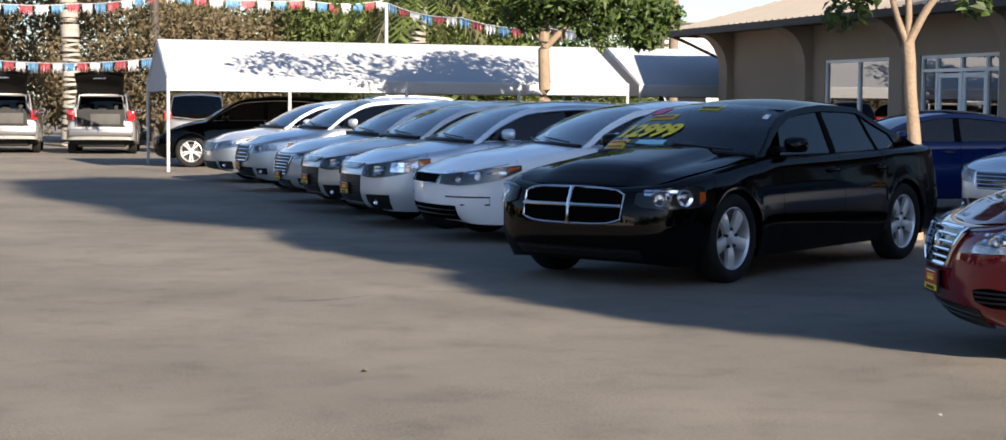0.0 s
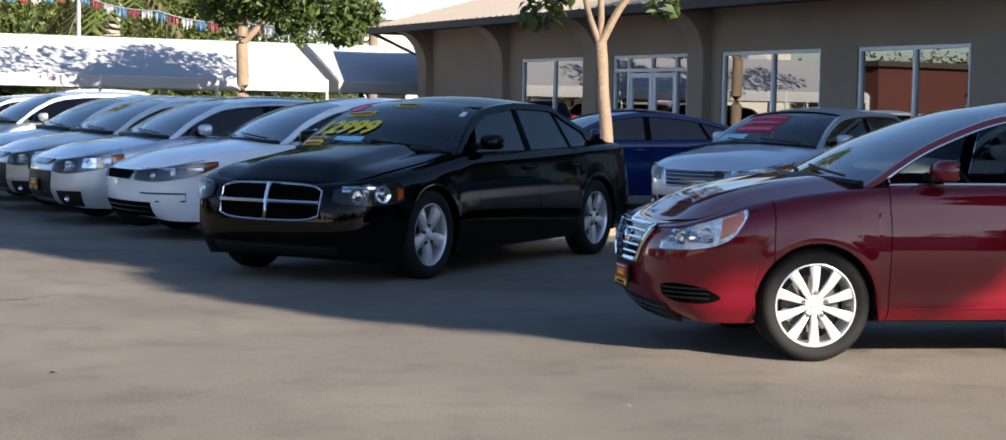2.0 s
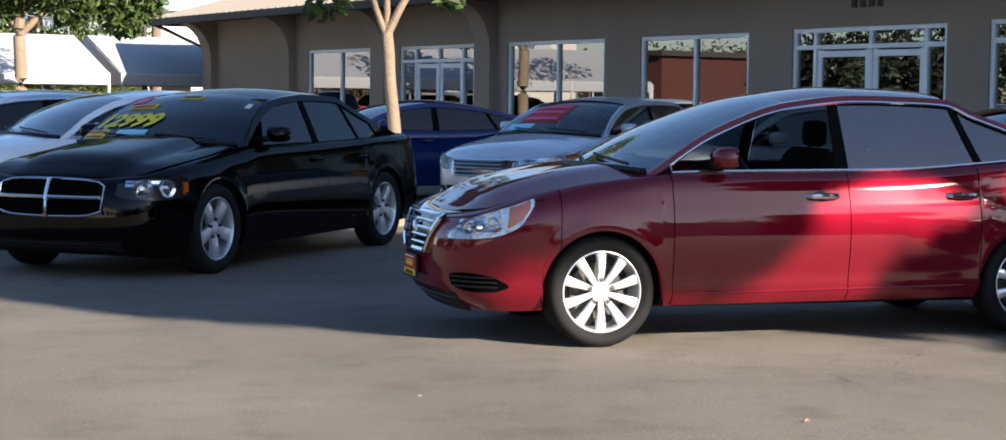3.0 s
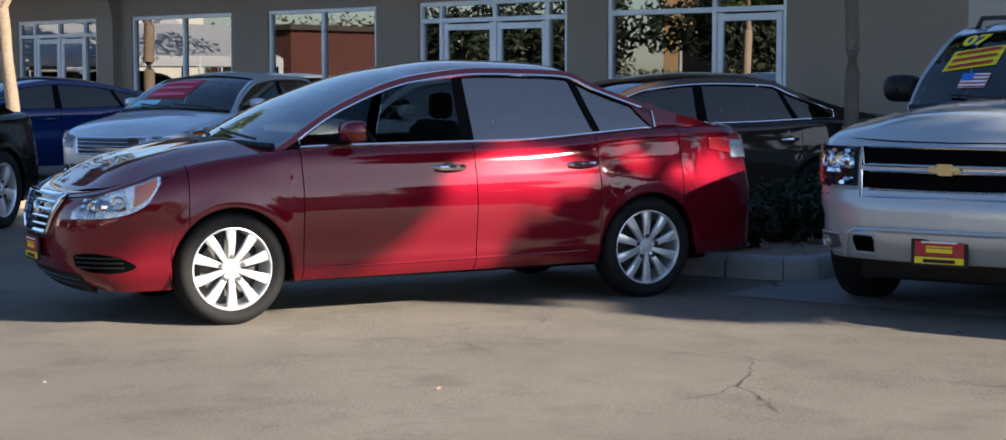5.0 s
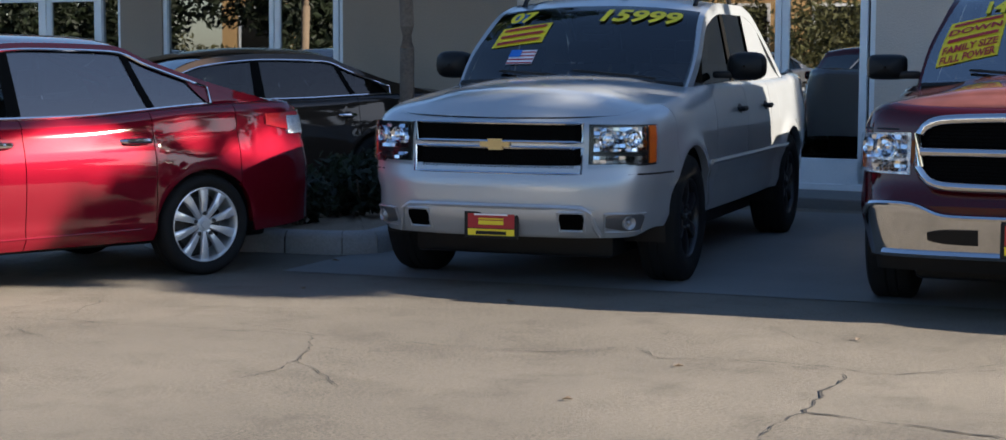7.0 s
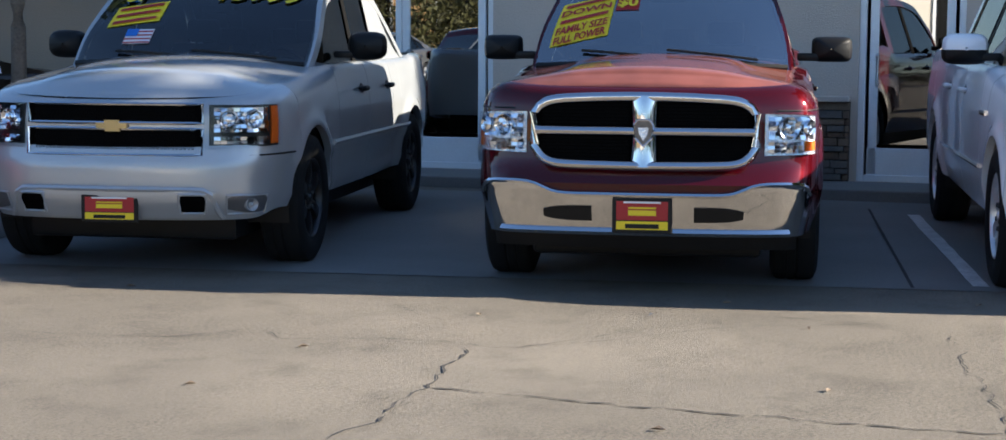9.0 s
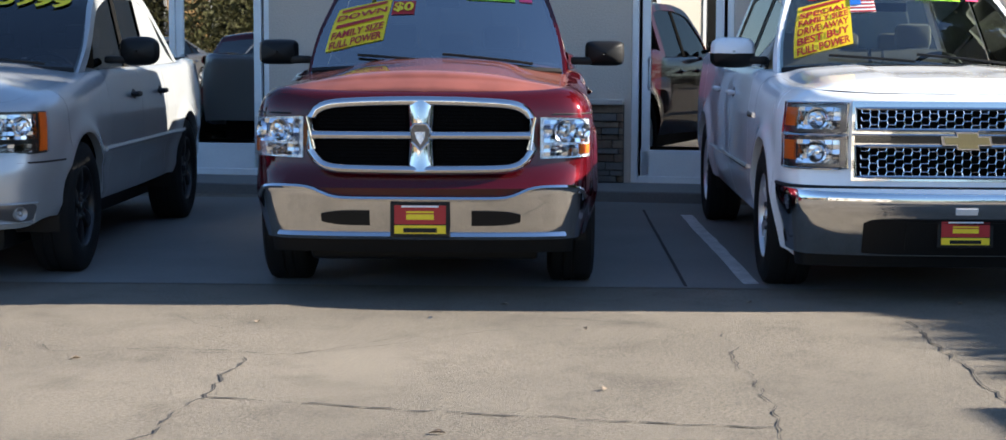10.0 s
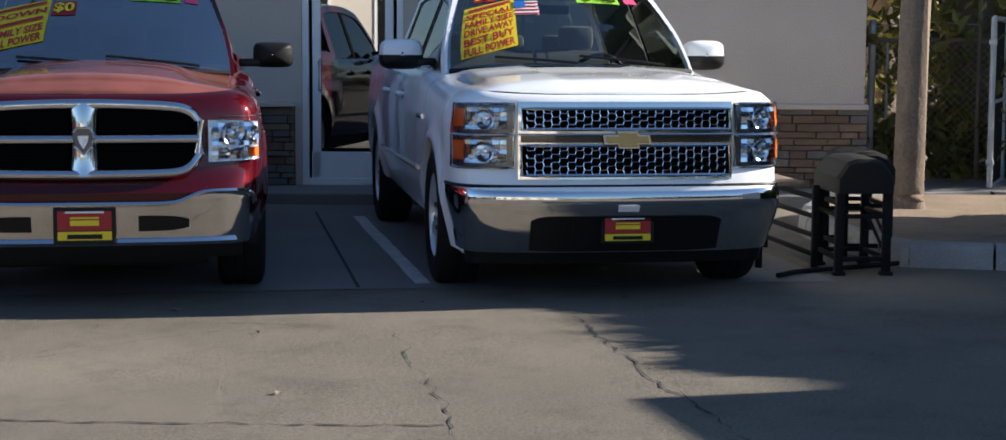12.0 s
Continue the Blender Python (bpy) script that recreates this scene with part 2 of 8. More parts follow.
def asphalt():
    m = mat("worn_asphalt", (0.20, 0.18, 0.155), 0.9, var=0.0)
    nt = m.node_tree
    b = nt.nodes["Principled BSDF"]
    for n in [n for n in nt.nodes if n.type not in ("BSDF_PRINCIPLED", "OUTPUT_MATERIAL")]:
        nt.nodes.remove(n)
    co = nt.nodes.new("ShaderNodeTexCoord")

    def noise_(scale, detail=6, rough=0.6):
        n = nt.nodes.new("ShaderNodeTexNoise")
        n.inputs["Scale"].default_value, n.inputs["Detail"].default_value, n.inputs["Roughness"].default_value = scale, detail, rough
        nt.links.new(co.outputs["Object"], n.inputs["Vector"])
        return n.outputs["Fac"]
    ramp = nt.nodes.new("ShaderNodeValToRGB")
    e = ramp.color_ramp.elements
    e[0].position, e[0].color = 0.33, (0.130, 0.114, 0.090, 1)
    e[1].position, e[1].color = 0.68, (0.214, 0.187, 0.147, 1)
    nt.links.new(noise_(0.35), ramp.inputs["Fac"])
    ramp2 = nt.nodes.new("ShaderNodeValToRGB")
    e = ramp2.color_ramp.elements
    e[0].position, e[0].color = 0.34, (0.34, 0.34, 0.35, 1)
    e[1].position, e[1].color = 0.66, (1.50, 1.49, 1.47, 1)
    nt.links.new(noise_(60.0, 6, 0.85), ramp2.inputs["Fac"])
    mx = nt.nodes.new("ShaderNodeMixRGB")
    mx.blend_type, mx.inputs["Fac"].default_value = "MULTIPLY", 1.0
    nt.links.new(ramp.outputs["Color"], mx.inputs[1])
    worn = nt.nodes.new("ShaderNodeMapRange")
    worn.inputs["From Min"].default_value, worn.inputs["From Max"].default_value = 0.40, 0.60
    worn.inputs["To Min"].default_value, worn.inputs["To Max"].default_value = 0.30, 1.0
    nt.links.new(noise_(0.9, 4), worn.inputs["Value"])
    nt.links.new(worn.outputs["Result"], mx.inputs["Fac"])
    nt.links.new(ramp2.outputs["Color"], mx.inputs[2])
    ramp3 = nt.nodes.new("ShaderNodeValToRGB")
    e = ramp3.color_ramp.elements
    e[0].position, e[0].color = 0.30, (0.55, 0.54, 0.53, 1)
    e[1].position, e[1].color = 0.50, (1, 1, 1, 1)
    nt.links.new(noise_(2.3, 8, 0.65), ramp3.inputs["Fac"])
    mx2 = nt.nodes.new("ShaderNodeMixRGB")
    mx2.blend_type, mx2.inputs["Fac"].default_value = "MULTIPLY", 0.6
    nt.links.new(mx.outputs["Color"], mx2.inputs[1])
    nt.links.new(ramp3.outputs["Color"], mx2.inputs[2])
    nt.links.new(mx2.outputs["Color"], b.inputs["Base Color"])
    bp = nt.nodes.new("ShaderNodeBump")
    bp.inputs["Strength"].default_value, bp.inputs["Distance"].default_value = 0.85, 0.012
    nt.links.new(noise_(45.0, 7, 0.8), bp.inputs["Height"])
    nt.links.new(bp.outputs["Normal"], b.inputs["Normal"])
    return m


M["asphalt"] = asphalt()


# ---- mesh helpers ----
class MB:
    """Collects vertices and faces of one mesh."""

    def __init__(self):
        self.v, self.f = [], []

    def add(self, vs, fs):
        o = len(self.v)
        self.v.extend(tuple(map(float, p)) for p in vs)
        self.f.extend(tuple(i + o for i in f) for f in fs)
        return self

    def grid(self, g, close=False):
        g = np.asarray(g, float)
        m, n = g.shape[:2]
        fs = []
        for i in range(m - (0 if close else 1)):
            for j in range(n - 1):
                k = (i + 1) % m
                fs.append((i * n + j, k * n + j, k * n + j + 1, i * n + j + 1))
        return self.add(g.reshape(-1, 3), fs)

    def box(self, c, size, bevel=0.0, m=None):
        bm = bmesh.new()
        bmesh.ops.create_cube(bm, size=1)
        for v in bm.verts:
            v.co = Vector((v.co.x * size[0], v.co.y * size[1], v.co.z * size[2]))
        if bevel:
            bmesh.ops.bevel(bm, geom=bm.edges[:], offset=bevel, segments=2, affect="EDGES", profile=0.5)
        T = Matrix.Translation(c) @ (m if m is not None else Matrix())
        bm.verts.index_update()
        self.add([T @ v.co for v in bm.verts], [[v.index for v in f.verts] for f in bm.faces])
        bm.free()
        return self

    def tube(self, pts, r, n=6, closed=False, cap=True):
        pts = [Vector(p) for p in pts]
        rings = []
        k = len(pts)
        up = Vector((0, 0, 1))
        for i, p in enumerate(pts):
            a, b = pts[(i - 1) % k if closed else max(i - 1, 0)], pts[(i + 1) % k if closed else min(i + 1, k - 1)]
            d = (b - a).normalized()
            s = d.cross(up)
            s = s.normalized() if s.length > 1e-3 else Vector((1, 0, 0))
            w = s.cross(d)
            rr = r[i] if isinstance(r, (list, tuple)) else r
            rings.append([p + (s * math.cos(2 * math.pi * j / n) + w * math.sin(2 * math.pi * j / n)) * rr for j in range(n + 1)])
        self.grid(rings, closed)
        if cap and not closed:
            for ring in (rings[0], rings[-1]):
                self.add(ring[:-1], [tuple(range(n))])
        return self

    def lathe(self, prof, axis_m=None, n=32):
        """prof: (radius, height) pairs, turned round local z."""
        T = axis_m if axis_m is not None else Matrix()
        self.grid([[T @ Vector((r * math.cos(2 * math.pi * j / n), r * math.sin(2 * math.pi * j / n), h)) for j in range(n + 1)] for r, h in prof])
        return self

    def prism(self, poly, d, m=None):
        """A polygon in the local xy plane, raised by d along local z."""
        T = m if m is not None else Matrix()
        n = len(poly)
        self.add([T @ Vector((x, y, 0)) for x, y in poly] + [T @ Vector((x, y, d)) for x, y in poly],
                 [tuple(range(n))[::-1], tuple(range(n, 2 * n))] + [(i, (i + 1) % n, n + (i + 1) % n, n + i) for i in range(n)])
        return self


def build(name, mb, material, parent=None, label="", smooth=True, angle=38):
    me = bpy.data.meshes.new(name)
    me.from_pydata(mb.v, [], mb.f)
    me.materials.append(M[material] if isinstance(material, str) else material)
    if smooth:
        me.shade_smooth()
        me.set_sharp_from_angle(angle=radians(angle))
    ob = new(name, me)
    if parent is not None:
        ob.parent = parent
    if label:
        ob["label"] = label
    return ob


def part(name, mb, material, parent, label="", smooth=True, angle=38):
    return build(name, mb, material, parent, label, smooth, angle)


def thing(name, m, label, category, group="", kind=""):
    ob = new(name)
    ob.matrix_world = m
    return tagged(ob, label, category, group, kind)


def pchip(xs, ys):
    xs, ys = np.asarray(xs, float), np.asarray(ys, float)
    h, d = np.diff(xs), np.diff(ys) / np.diff(xs)
    m = np.zeros(len(xs))
    m[0], m[-1] = d[0], d[-1]
    for i in range(1, len(xs) - 1):
        if d[i - 1] * d[i] > 0:
            w1, w2 = 2 * h[i] + h[i - 1], h[i] + 2 * h[i - 1]
            m[i] = (w1 + w2) / (w1 / d[i - 1] + w2 / d[i])

    def f(x):
        x = np.clip(np.asarray(x, float), xs[0], xs[-1])
        i = np.clip(np.searchsorted(xs, x, side="right") - 1, 0, len(xs) - 2)
        t = (x - xs[i]) / h[i]
        return ys[i] * (1 + 2 * t) * (1 - t) ** 2 + m[i] * h[i] * t * (1 - t) ** 2 + ys[i + 1] * t * t * (3 - 2 * t) + m[i + 1] * h[i] * t * t * (t - 1)
    return f


def curve_of(pairs):
    return pchip([p[0] for p in pairs], [p[1] for p in pairs])


# ---- ground ----
def flat_poly(name, pts, z, material, kind="structure", label="", category="", thick=0.0, bevel=0.0):
    bm = bmesh.new()
    f = bm.faces.new([bm.verts.new((x, y, z)) for x, y in pts])
    if f.normal.z < 0:
        f.normal_flip()
    if thick:
        r = bmesh.ops.extrude_face_region(bm, geom=[f])
        bmesh.ops.translate(bm, vec=(0, 0, -thick), verts=[v for v in r["geom"] if isinstance(v, bmesh.types.BMVert)])
        if bevel:
            es = [e for e in bm.edges if all(abs(v.co.z - z) < 1e-5 for v in e.verts)]
            bmesh.ops.bevel(bm, geom=es, offset=bevel, segments=3, affect="EDGES", profile=0.5)
    bmesh.ops.recalc_face_normals(bm, faces=bm.faces[:])
    me = bpy.data.meshes.new(name)
    bm.to_mesh(me)
    bm.free()
    me.materials.append(M[material])
    return tagged(new(name, me), label, category, "", kind)


gm = MB().grid([[(x, y, 0) for y in (-400, -60, -20, 0, 20, 60, 400)] for x in (-400, -60, -20, 0, 20, 60, 400)])
tagged(build("ground", gm, "asphalt", smooth=False), "worn sun-bleached grey asphalt of the car lot", "ground", kind="structure")

FACE = 16.5
B = pose(16.0 * math.cos(radians(FACE)), 16.0 * math.sin(radians(FACE)), 0, 0, 0, FACE - 90)      # u along the shop front, v into the shop


def bp(u, v, z=0.0):
    return B @ Vector((u, v, z))


ROWDIR, ROWIN = Vector((0.435, -0.900, 0)), Vector((0.900, 0.435, 0))
a0, a1 = Vector((7.75, 6.85, 0)) - ROWDIR * 2.6, Vector((9.19, 3.87, 0)) + ROWDIR * 3.0
flat_poly("pavement_apron", [tuple(p)[:2] for p in (a0, a1, a1 + ROWIN * 5.2, a0 + ROWIN * 5.6)], 0.004, "concrete", label="pale grey concrete parking apron", category="pavement")
flat_poly("pavement_walk", [tuple(bp(u, v))[:2] for u, v in ((-9.6, -0.9), (3.1, -0.9), (3.1, 0.0), (-9.6, 0.0))], 0.10, "concrete", label="raised concrete walk along the shop front", category="pavement", thick=0.16, bevel=0.015)


def ribbon(name, p, q, w, material, z=0.008, label="", category="marking"):
    p, q = Vector((*p, z)), Vector((*q, z))
    s = (q - p).normalized().cross(Vector((0, 0, 1))) * w / 2
    n = 14
    rng = random.Random(7)
    g = []
    for i in range(n + 1):
        c = p.lerp(q, i / n)
        g.append([c - s * rng.uniform(0.85, 1.05), c + s * rng.uniform(0.85, 1.05)])
    return tagged(build(name, MB().grid(g), material, smooth=False), label, category, kind="structure")


ribbon("parking_line", (9.58, 3.43), (13.12, 5.25), 0.10, "line_paint", label="worn white painted parking line", category="parking line")
ribbon("expansion_joint", (9.30, 3.72), (13.35, 5.72), 0.022, "crack", label="dark joint in the concrete apron", category="joint")


def crack(pts, w, seed, z=0.004):
    """A jagged crack along a few bends of the plan."""
    rng = random.Random(seed)
    path = []
    for a, b in zip(pts, pts[1:]):
        a, b = Vector((*a, z)), Vector((*b, z))
        n = max(4, int((b - a).length / 0.05))
        s = (b - a).normalized().cross(Vector((0, 0, 1)))
        off = 0
        for i in range(n):
            off = off * 0.8 + rng.uniform(-0.018, 0.018)
            path.append(a.lerp(b, i / n) + s * off)
    path.append(Vector((*pts[-1], z)))
    g = []
    for i, p in enumerate(path):
        d = (path[min(i + 1, len(path) - 1)] - path[max(i - 1, 0)]).normalized()
        s = d.cross(Vector((0, 0, 1)))
        ww = w * rng.choice((0.15, 0.5, 0.8, 1.0, 1.2, 1.8)) / 2 * (1 if 0 < i < len(path) - 1 else 0.1)
        g.append([p - s * ww, p + s * ww])
    return tagged(build("crack", MB().grid(g), "crack", smooth=False), "dark jagged crack in the asphalt", "crack", "cracks in the asphalt", kind="structure")


# ---- shop ----
OPEN = [(-31.60, -29.03, 0.45, 2.36), (-27.92, -25.39, 0.10, 2.36), (-24.36, -21.67, 0.40, 2.36), (-20.79, -18.37, 0.40, 2.36), (-17.51, -14.81, 0.10, 2.38),
        (-14.16, -11.53, 0.10, 2.40), (-7.75, -5.44, 0.10, 2.55), (-2.00, -1.08, 0.10, 2.45)]
U0, U1, WALL_T, EAVE = -36.5, 3.08, 0.24, 3.12
PAR = -9.3      # from here on the shop has a flat roof behind a parapet


def shop_wall():
    mb = MB()
    zs = 3.30

    def blk(u0, u1, z0, z1):
        if u1 - u0 > 0.01 and z1 - z0 > 0.01:
            mb.box(((u0 + u1) / 2, WALL_T / 2, (z0 + z1) / 2), (u1 - u0, WALL_T, z1 - z0))
    u, u2 = U0, PAR
    for a, b, z0, z1 in OPEN[:6]:
        blk(u, a, 0, zs)
        blk(a, b, 0, z0)
        blk(a, b, z1, zs)
        u = b
    blk(u, PAR, 0, zs)
    w = build("wall_front", mb, "stucco_brown", smooth=False)
    w.matrix_world = B
    tagged(w, "brown stucco shop front with large windows", "wall", kind="structure")
    end = tagged(thing("wall_front_end", B, "tan stucco shop front with glass doors and a parapet", "wall"), kind="structure")

    def panel(u0, u1, z0, z1):
        part("wall_panel", MB().box(((u0 + u1) / 2, WALL_T / 2, (z0 + z1) / 2), (u1 - u0, WALL_T, z1 - z0)), "stucco", end, smooth=False)
    for a, b, z0, z1 in OPEN[6:]:
        panel(u2, a, 0, 4.1)
        panel(a, b, 0, z0)
        panel(a, b, z1, 4.1)
        u2 = b
    panel(u2, U1, 0, 4.1)
    for nm, c, s in (("wall_side_far", (U0 + 0.12, 5.12, 1.65), (0.24, 9.76, 3.3)), ("wall_side_near", (U1 - 0.12, 5.12, 2.05), (0.24, 9.76, 4.1)), ("wall_parapet", (PAR + 0.12, 5.12, 3.55), (0.24, 9.76, 1.1)), ("roof_flat", ((PAR + U1) / 2, 5.12, 3.55), (U1 - PAR - 0.5, 9.7, 0.12)), ("wall_back", ((U0 + U1) / 2, 10.12, 1.65), (U1 - U0, 0.24, 3.3))):
        w = build(nm, MB().box(c, s), "stucco", smooth=False)
        w.matrix_world = B
        tagged(w, "plain tan stucco wall of the shop", "wall", kind="structure")
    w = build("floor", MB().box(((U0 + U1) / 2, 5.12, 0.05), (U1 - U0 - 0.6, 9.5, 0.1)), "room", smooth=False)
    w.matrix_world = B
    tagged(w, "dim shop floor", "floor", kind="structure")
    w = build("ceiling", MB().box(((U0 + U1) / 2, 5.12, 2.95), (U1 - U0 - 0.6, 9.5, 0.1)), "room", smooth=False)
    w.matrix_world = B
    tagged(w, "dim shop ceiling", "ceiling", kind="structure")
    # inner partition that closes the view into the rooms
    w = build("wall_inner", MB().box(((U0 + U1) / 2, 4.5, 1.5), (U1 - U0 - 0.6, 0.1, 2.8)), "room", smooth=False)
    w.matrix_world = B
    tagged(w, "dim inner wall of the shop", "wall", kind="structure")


shop_wall()


def shop_window(name, u0, u1, z0, z1, mullions=(), transom=None, doors=(), label=""):
    """Aluminium frame, panes and, where there are doors, leaves with kick plates and pulls."""
    root = tagged(thing(name, B, label, "window" if not doors else "door"), kind="structure")
    fw, fd, v = 0.06, 0.09, 0.07

    def bar(nm, a, b, c, d, depth=fd, vv=v):
        return part(nm, MB().box(((a + b) / 2, vv, (c + d) / 2), (b - a, depth, d - c), 0.006), "alu", root, smooth=False)
    bar("window_frame", u0, u0 + fw, z0, z1)
    bar("window_frame", u1 - fw, u1, z0, z1)
    bar("window_frame", u0 + fw, u1 - fw, z1 - fw, z1)
    bar("window_sill", u0 + fw, u1 - fw, z0, z0 + fw)
    xs = [u0 + fw] + [m for m in mullions] + [u1 - fw]
    for m in mullions:
        bar("mullion", m - fw / 2, m + fw / 2, z0 + fw, z1 - fw)
    ztop = z1 - fw
    if transom:
        bar("transom", u0 + fw, u1 - fw, transom, transom + fw, fd - 0.006)
    for i, (a, b) in enumerate(zip(xs, xs[1:])):
        lo = z0 + fw
        if transom:
            part("pane", MB().box(((a + b) / 2, v, (transom + fw + ztop) / 2), (b - a, 0.008, ztop - transom - fw)), "shop_glass", root, smooth=False)
        hi = transom if transom else ztop
        if i in doors:
            leaf = part("door_leaf", MB().box(((a + b) / 2, v, z0 + fw + 0.12), (b - a - 0.05, 0.05, 0.24), 0.005)
                        .box((a + 0.07, v, (lo + hi) / 2), (0.075, 0.05, hi - lo - 0.01), 0.005).box((b - 0.07, v, (lo + hi) / 2), (0.075, 0.05, hi - lo - 0.01), 0.005)
                        .box(((a + b) / 2, v, hi - 0.06), (b - a - 0.05, 0.048, 0.08), 0.005), "alu", root, smooth=False)
            part("pane", MB().box(((a + b) / 2, v, (lo + hi) / 2 + 0.1), (b - a - 0.2, 0.008, hi - lo - 0.35)), "door_glass" if z1 < 3 else "shop_glass", leaf, smooth=False)
            hx = a + 0.10
            part("door_pull", MB().tube([(hx, v - 0.02, 0.95), (hx, v - 0.09, 0.97), (hx, v - 0.09, 1.22), (hx, v - 0.02, 1.24)], 0.011, 8), "galv", leaf)
        else:
            part("pane", MB().box(((a + b) / 2, v, (lo + hi) / 2), (b - a, 0.008, hi - lo)), "shop_glass", root, smooth=False)
    return root


win_label = "large aluminium-framed shop window with dark reflecting glass"
door_label = "aluminium-framed glass shop door with dark reflecting glass"
shop_window("window_1", *OPEN[0], (-30.24,), label=win_label)
shop_window("door_1", *OPEN[1], (-27.4, -26.6, -25.8), 2.06, (1, 2), door_label)
shop_window("window_2", *OPEN[2], (-22.95,), label=win_label)
shop_window("window_3", *OPEN[3], (-19.55,), label=win_label)
shop_window("door_2", *OPEN[4], (-17.10, -16.10, -15.17), 2.10, (1, 2), door_label)
shop_window("door_3", *OPEN[5], (-12.55,), 2.12, (1,), door_label)
shop_window("door_4", *OPEN[6], (-6.42,), 2.25, (1,), door_label)
shop_window("door_5", *OPEN[7], (), 2.2, (0,), door_label)


def shop_roof():
    """Hipped metal roof with ribs, dark soffit and gutter."""
    ov = 0.95
    ua, ub, va, vb = U0 - ov, PAR - 0.004, -ov, 10.24 + ov
    zr, run = EAVE + 2.0, 6.1
    rid = [(ua + run, (va + vb) / 2, zr), (ub, (va + vb) / 2, zr)]
    c = [(ua, va, EAVE), (ub, va, EAVE), (ub, vb, EAVE), (ua, vb, EAVE)]
    mb = MB().add(c + rid, [(0, 1, 5, 4), (1, 2, 5), (2, 3, 4, 5), (3, 0, 4)])
    root = tagged(thing("shop_roof", B, "ribbed tan metal hip roof with a dark eave", "roof"), kind="structure")
    part("roof_sheet", mb, "roof_metal", root, smooth=False)
    ribs = MB()
    vm = (va + vb) / 2
    n = int((ub - ua) / 0.30)
    for i in range(1, n):
        u = ua + (ub - ua) * i / n
        k = min(1.0, (u - ua) / run)
        if k > 0.02:
            top = Vector((u, va + (vm - va) * k, EAVE + 2.0 * k))
            ribs.tube([(u, va, EAVE + 0.02), top + Vector((0, 0, 0.02))], 0.042, 4)
    for i in range(1, 38):
        v = va + (vb - va) * i / 38
        k = min((v - va) / (vm - va), (vb - v) / (vb - vm))
        ribs.tube([(ua, v, EAVE + 0.015), (ua + run * k, v, EAVE + 2.0 * k + 0.02)], 0.042, 4)
    tagged(part("roof_ribs", ribs, "roof_metal", root, smooth=False), kind="stuff")
    part("soffit", MB().box(((ua + ub) / 2, vm, EAVE - 0.03), (ub - ua - 0.05, vb - va - 0.05, 0.05)), "dark_trim", root, smooth=False)
    g = MB()
    for p, q in ((c[0], c[1]), (c[1], c[2]), (c[2], c[3]), (c[3], c[0])):
        d = (Vector(q) - Vector(p))
        g.box((Vector(p) + Vector(q)) / 2 - Vector((0, 0, 0.05)), (abs(d.x) + 0.12, abs(d.y) + 0.12, 0.14))
    part("gutter", g, "dark_trim", root, smooth=False)
    dp = MB().tube([(ua + 0.05, va + 0.05, EAVE - 0.1), (ua + 0.3, va + 0.2, EAVE - 0.2), (U0 - 0.05, -0.06, EAVE - 0.62), (U0 - 0.05, -0.06, 0.2)], 0.04, 8)
    part("downpipe", dp, "dark_trim", root)


shop_roof()


def corbel(u):
    """A pilaster whose head curves out to carry the eave."""
    prof = [(0.0, 0.05), (-0.16, 0.05), (-0.16, 2.25)] + [(-0.16 - 0.66 * (1 - math.cos(a)), 2.25 + 0.78 * math.sin(a)) for a in np.linspace(0.1, math.pi / 2, 9)] + [(0.0, 3.05)]
    mb = MB()
    n = len(prof)
    w = 0.22
    mb.add([(u - w, v, z) for v, z in prof] + [(u + w, v, z) for v, z in prof], [tuple(range(n)), tuple(range(n, 2 * n))[::-1]] + [(i, n + i, n + (i + 1) % n, (i + 1) % n) for i in range(n)])
    ob = build("pilaster", mb, "stucco_brown", smooth=False)
    ob.matrix_world = B
    tagged(ob, "brown stucco pilaster curving out under the eave", "pilaster", "pilasters of the shop front", "structure")


for u in (-36.2, -32.35, -28.48, -24.88):
    corbel(u)


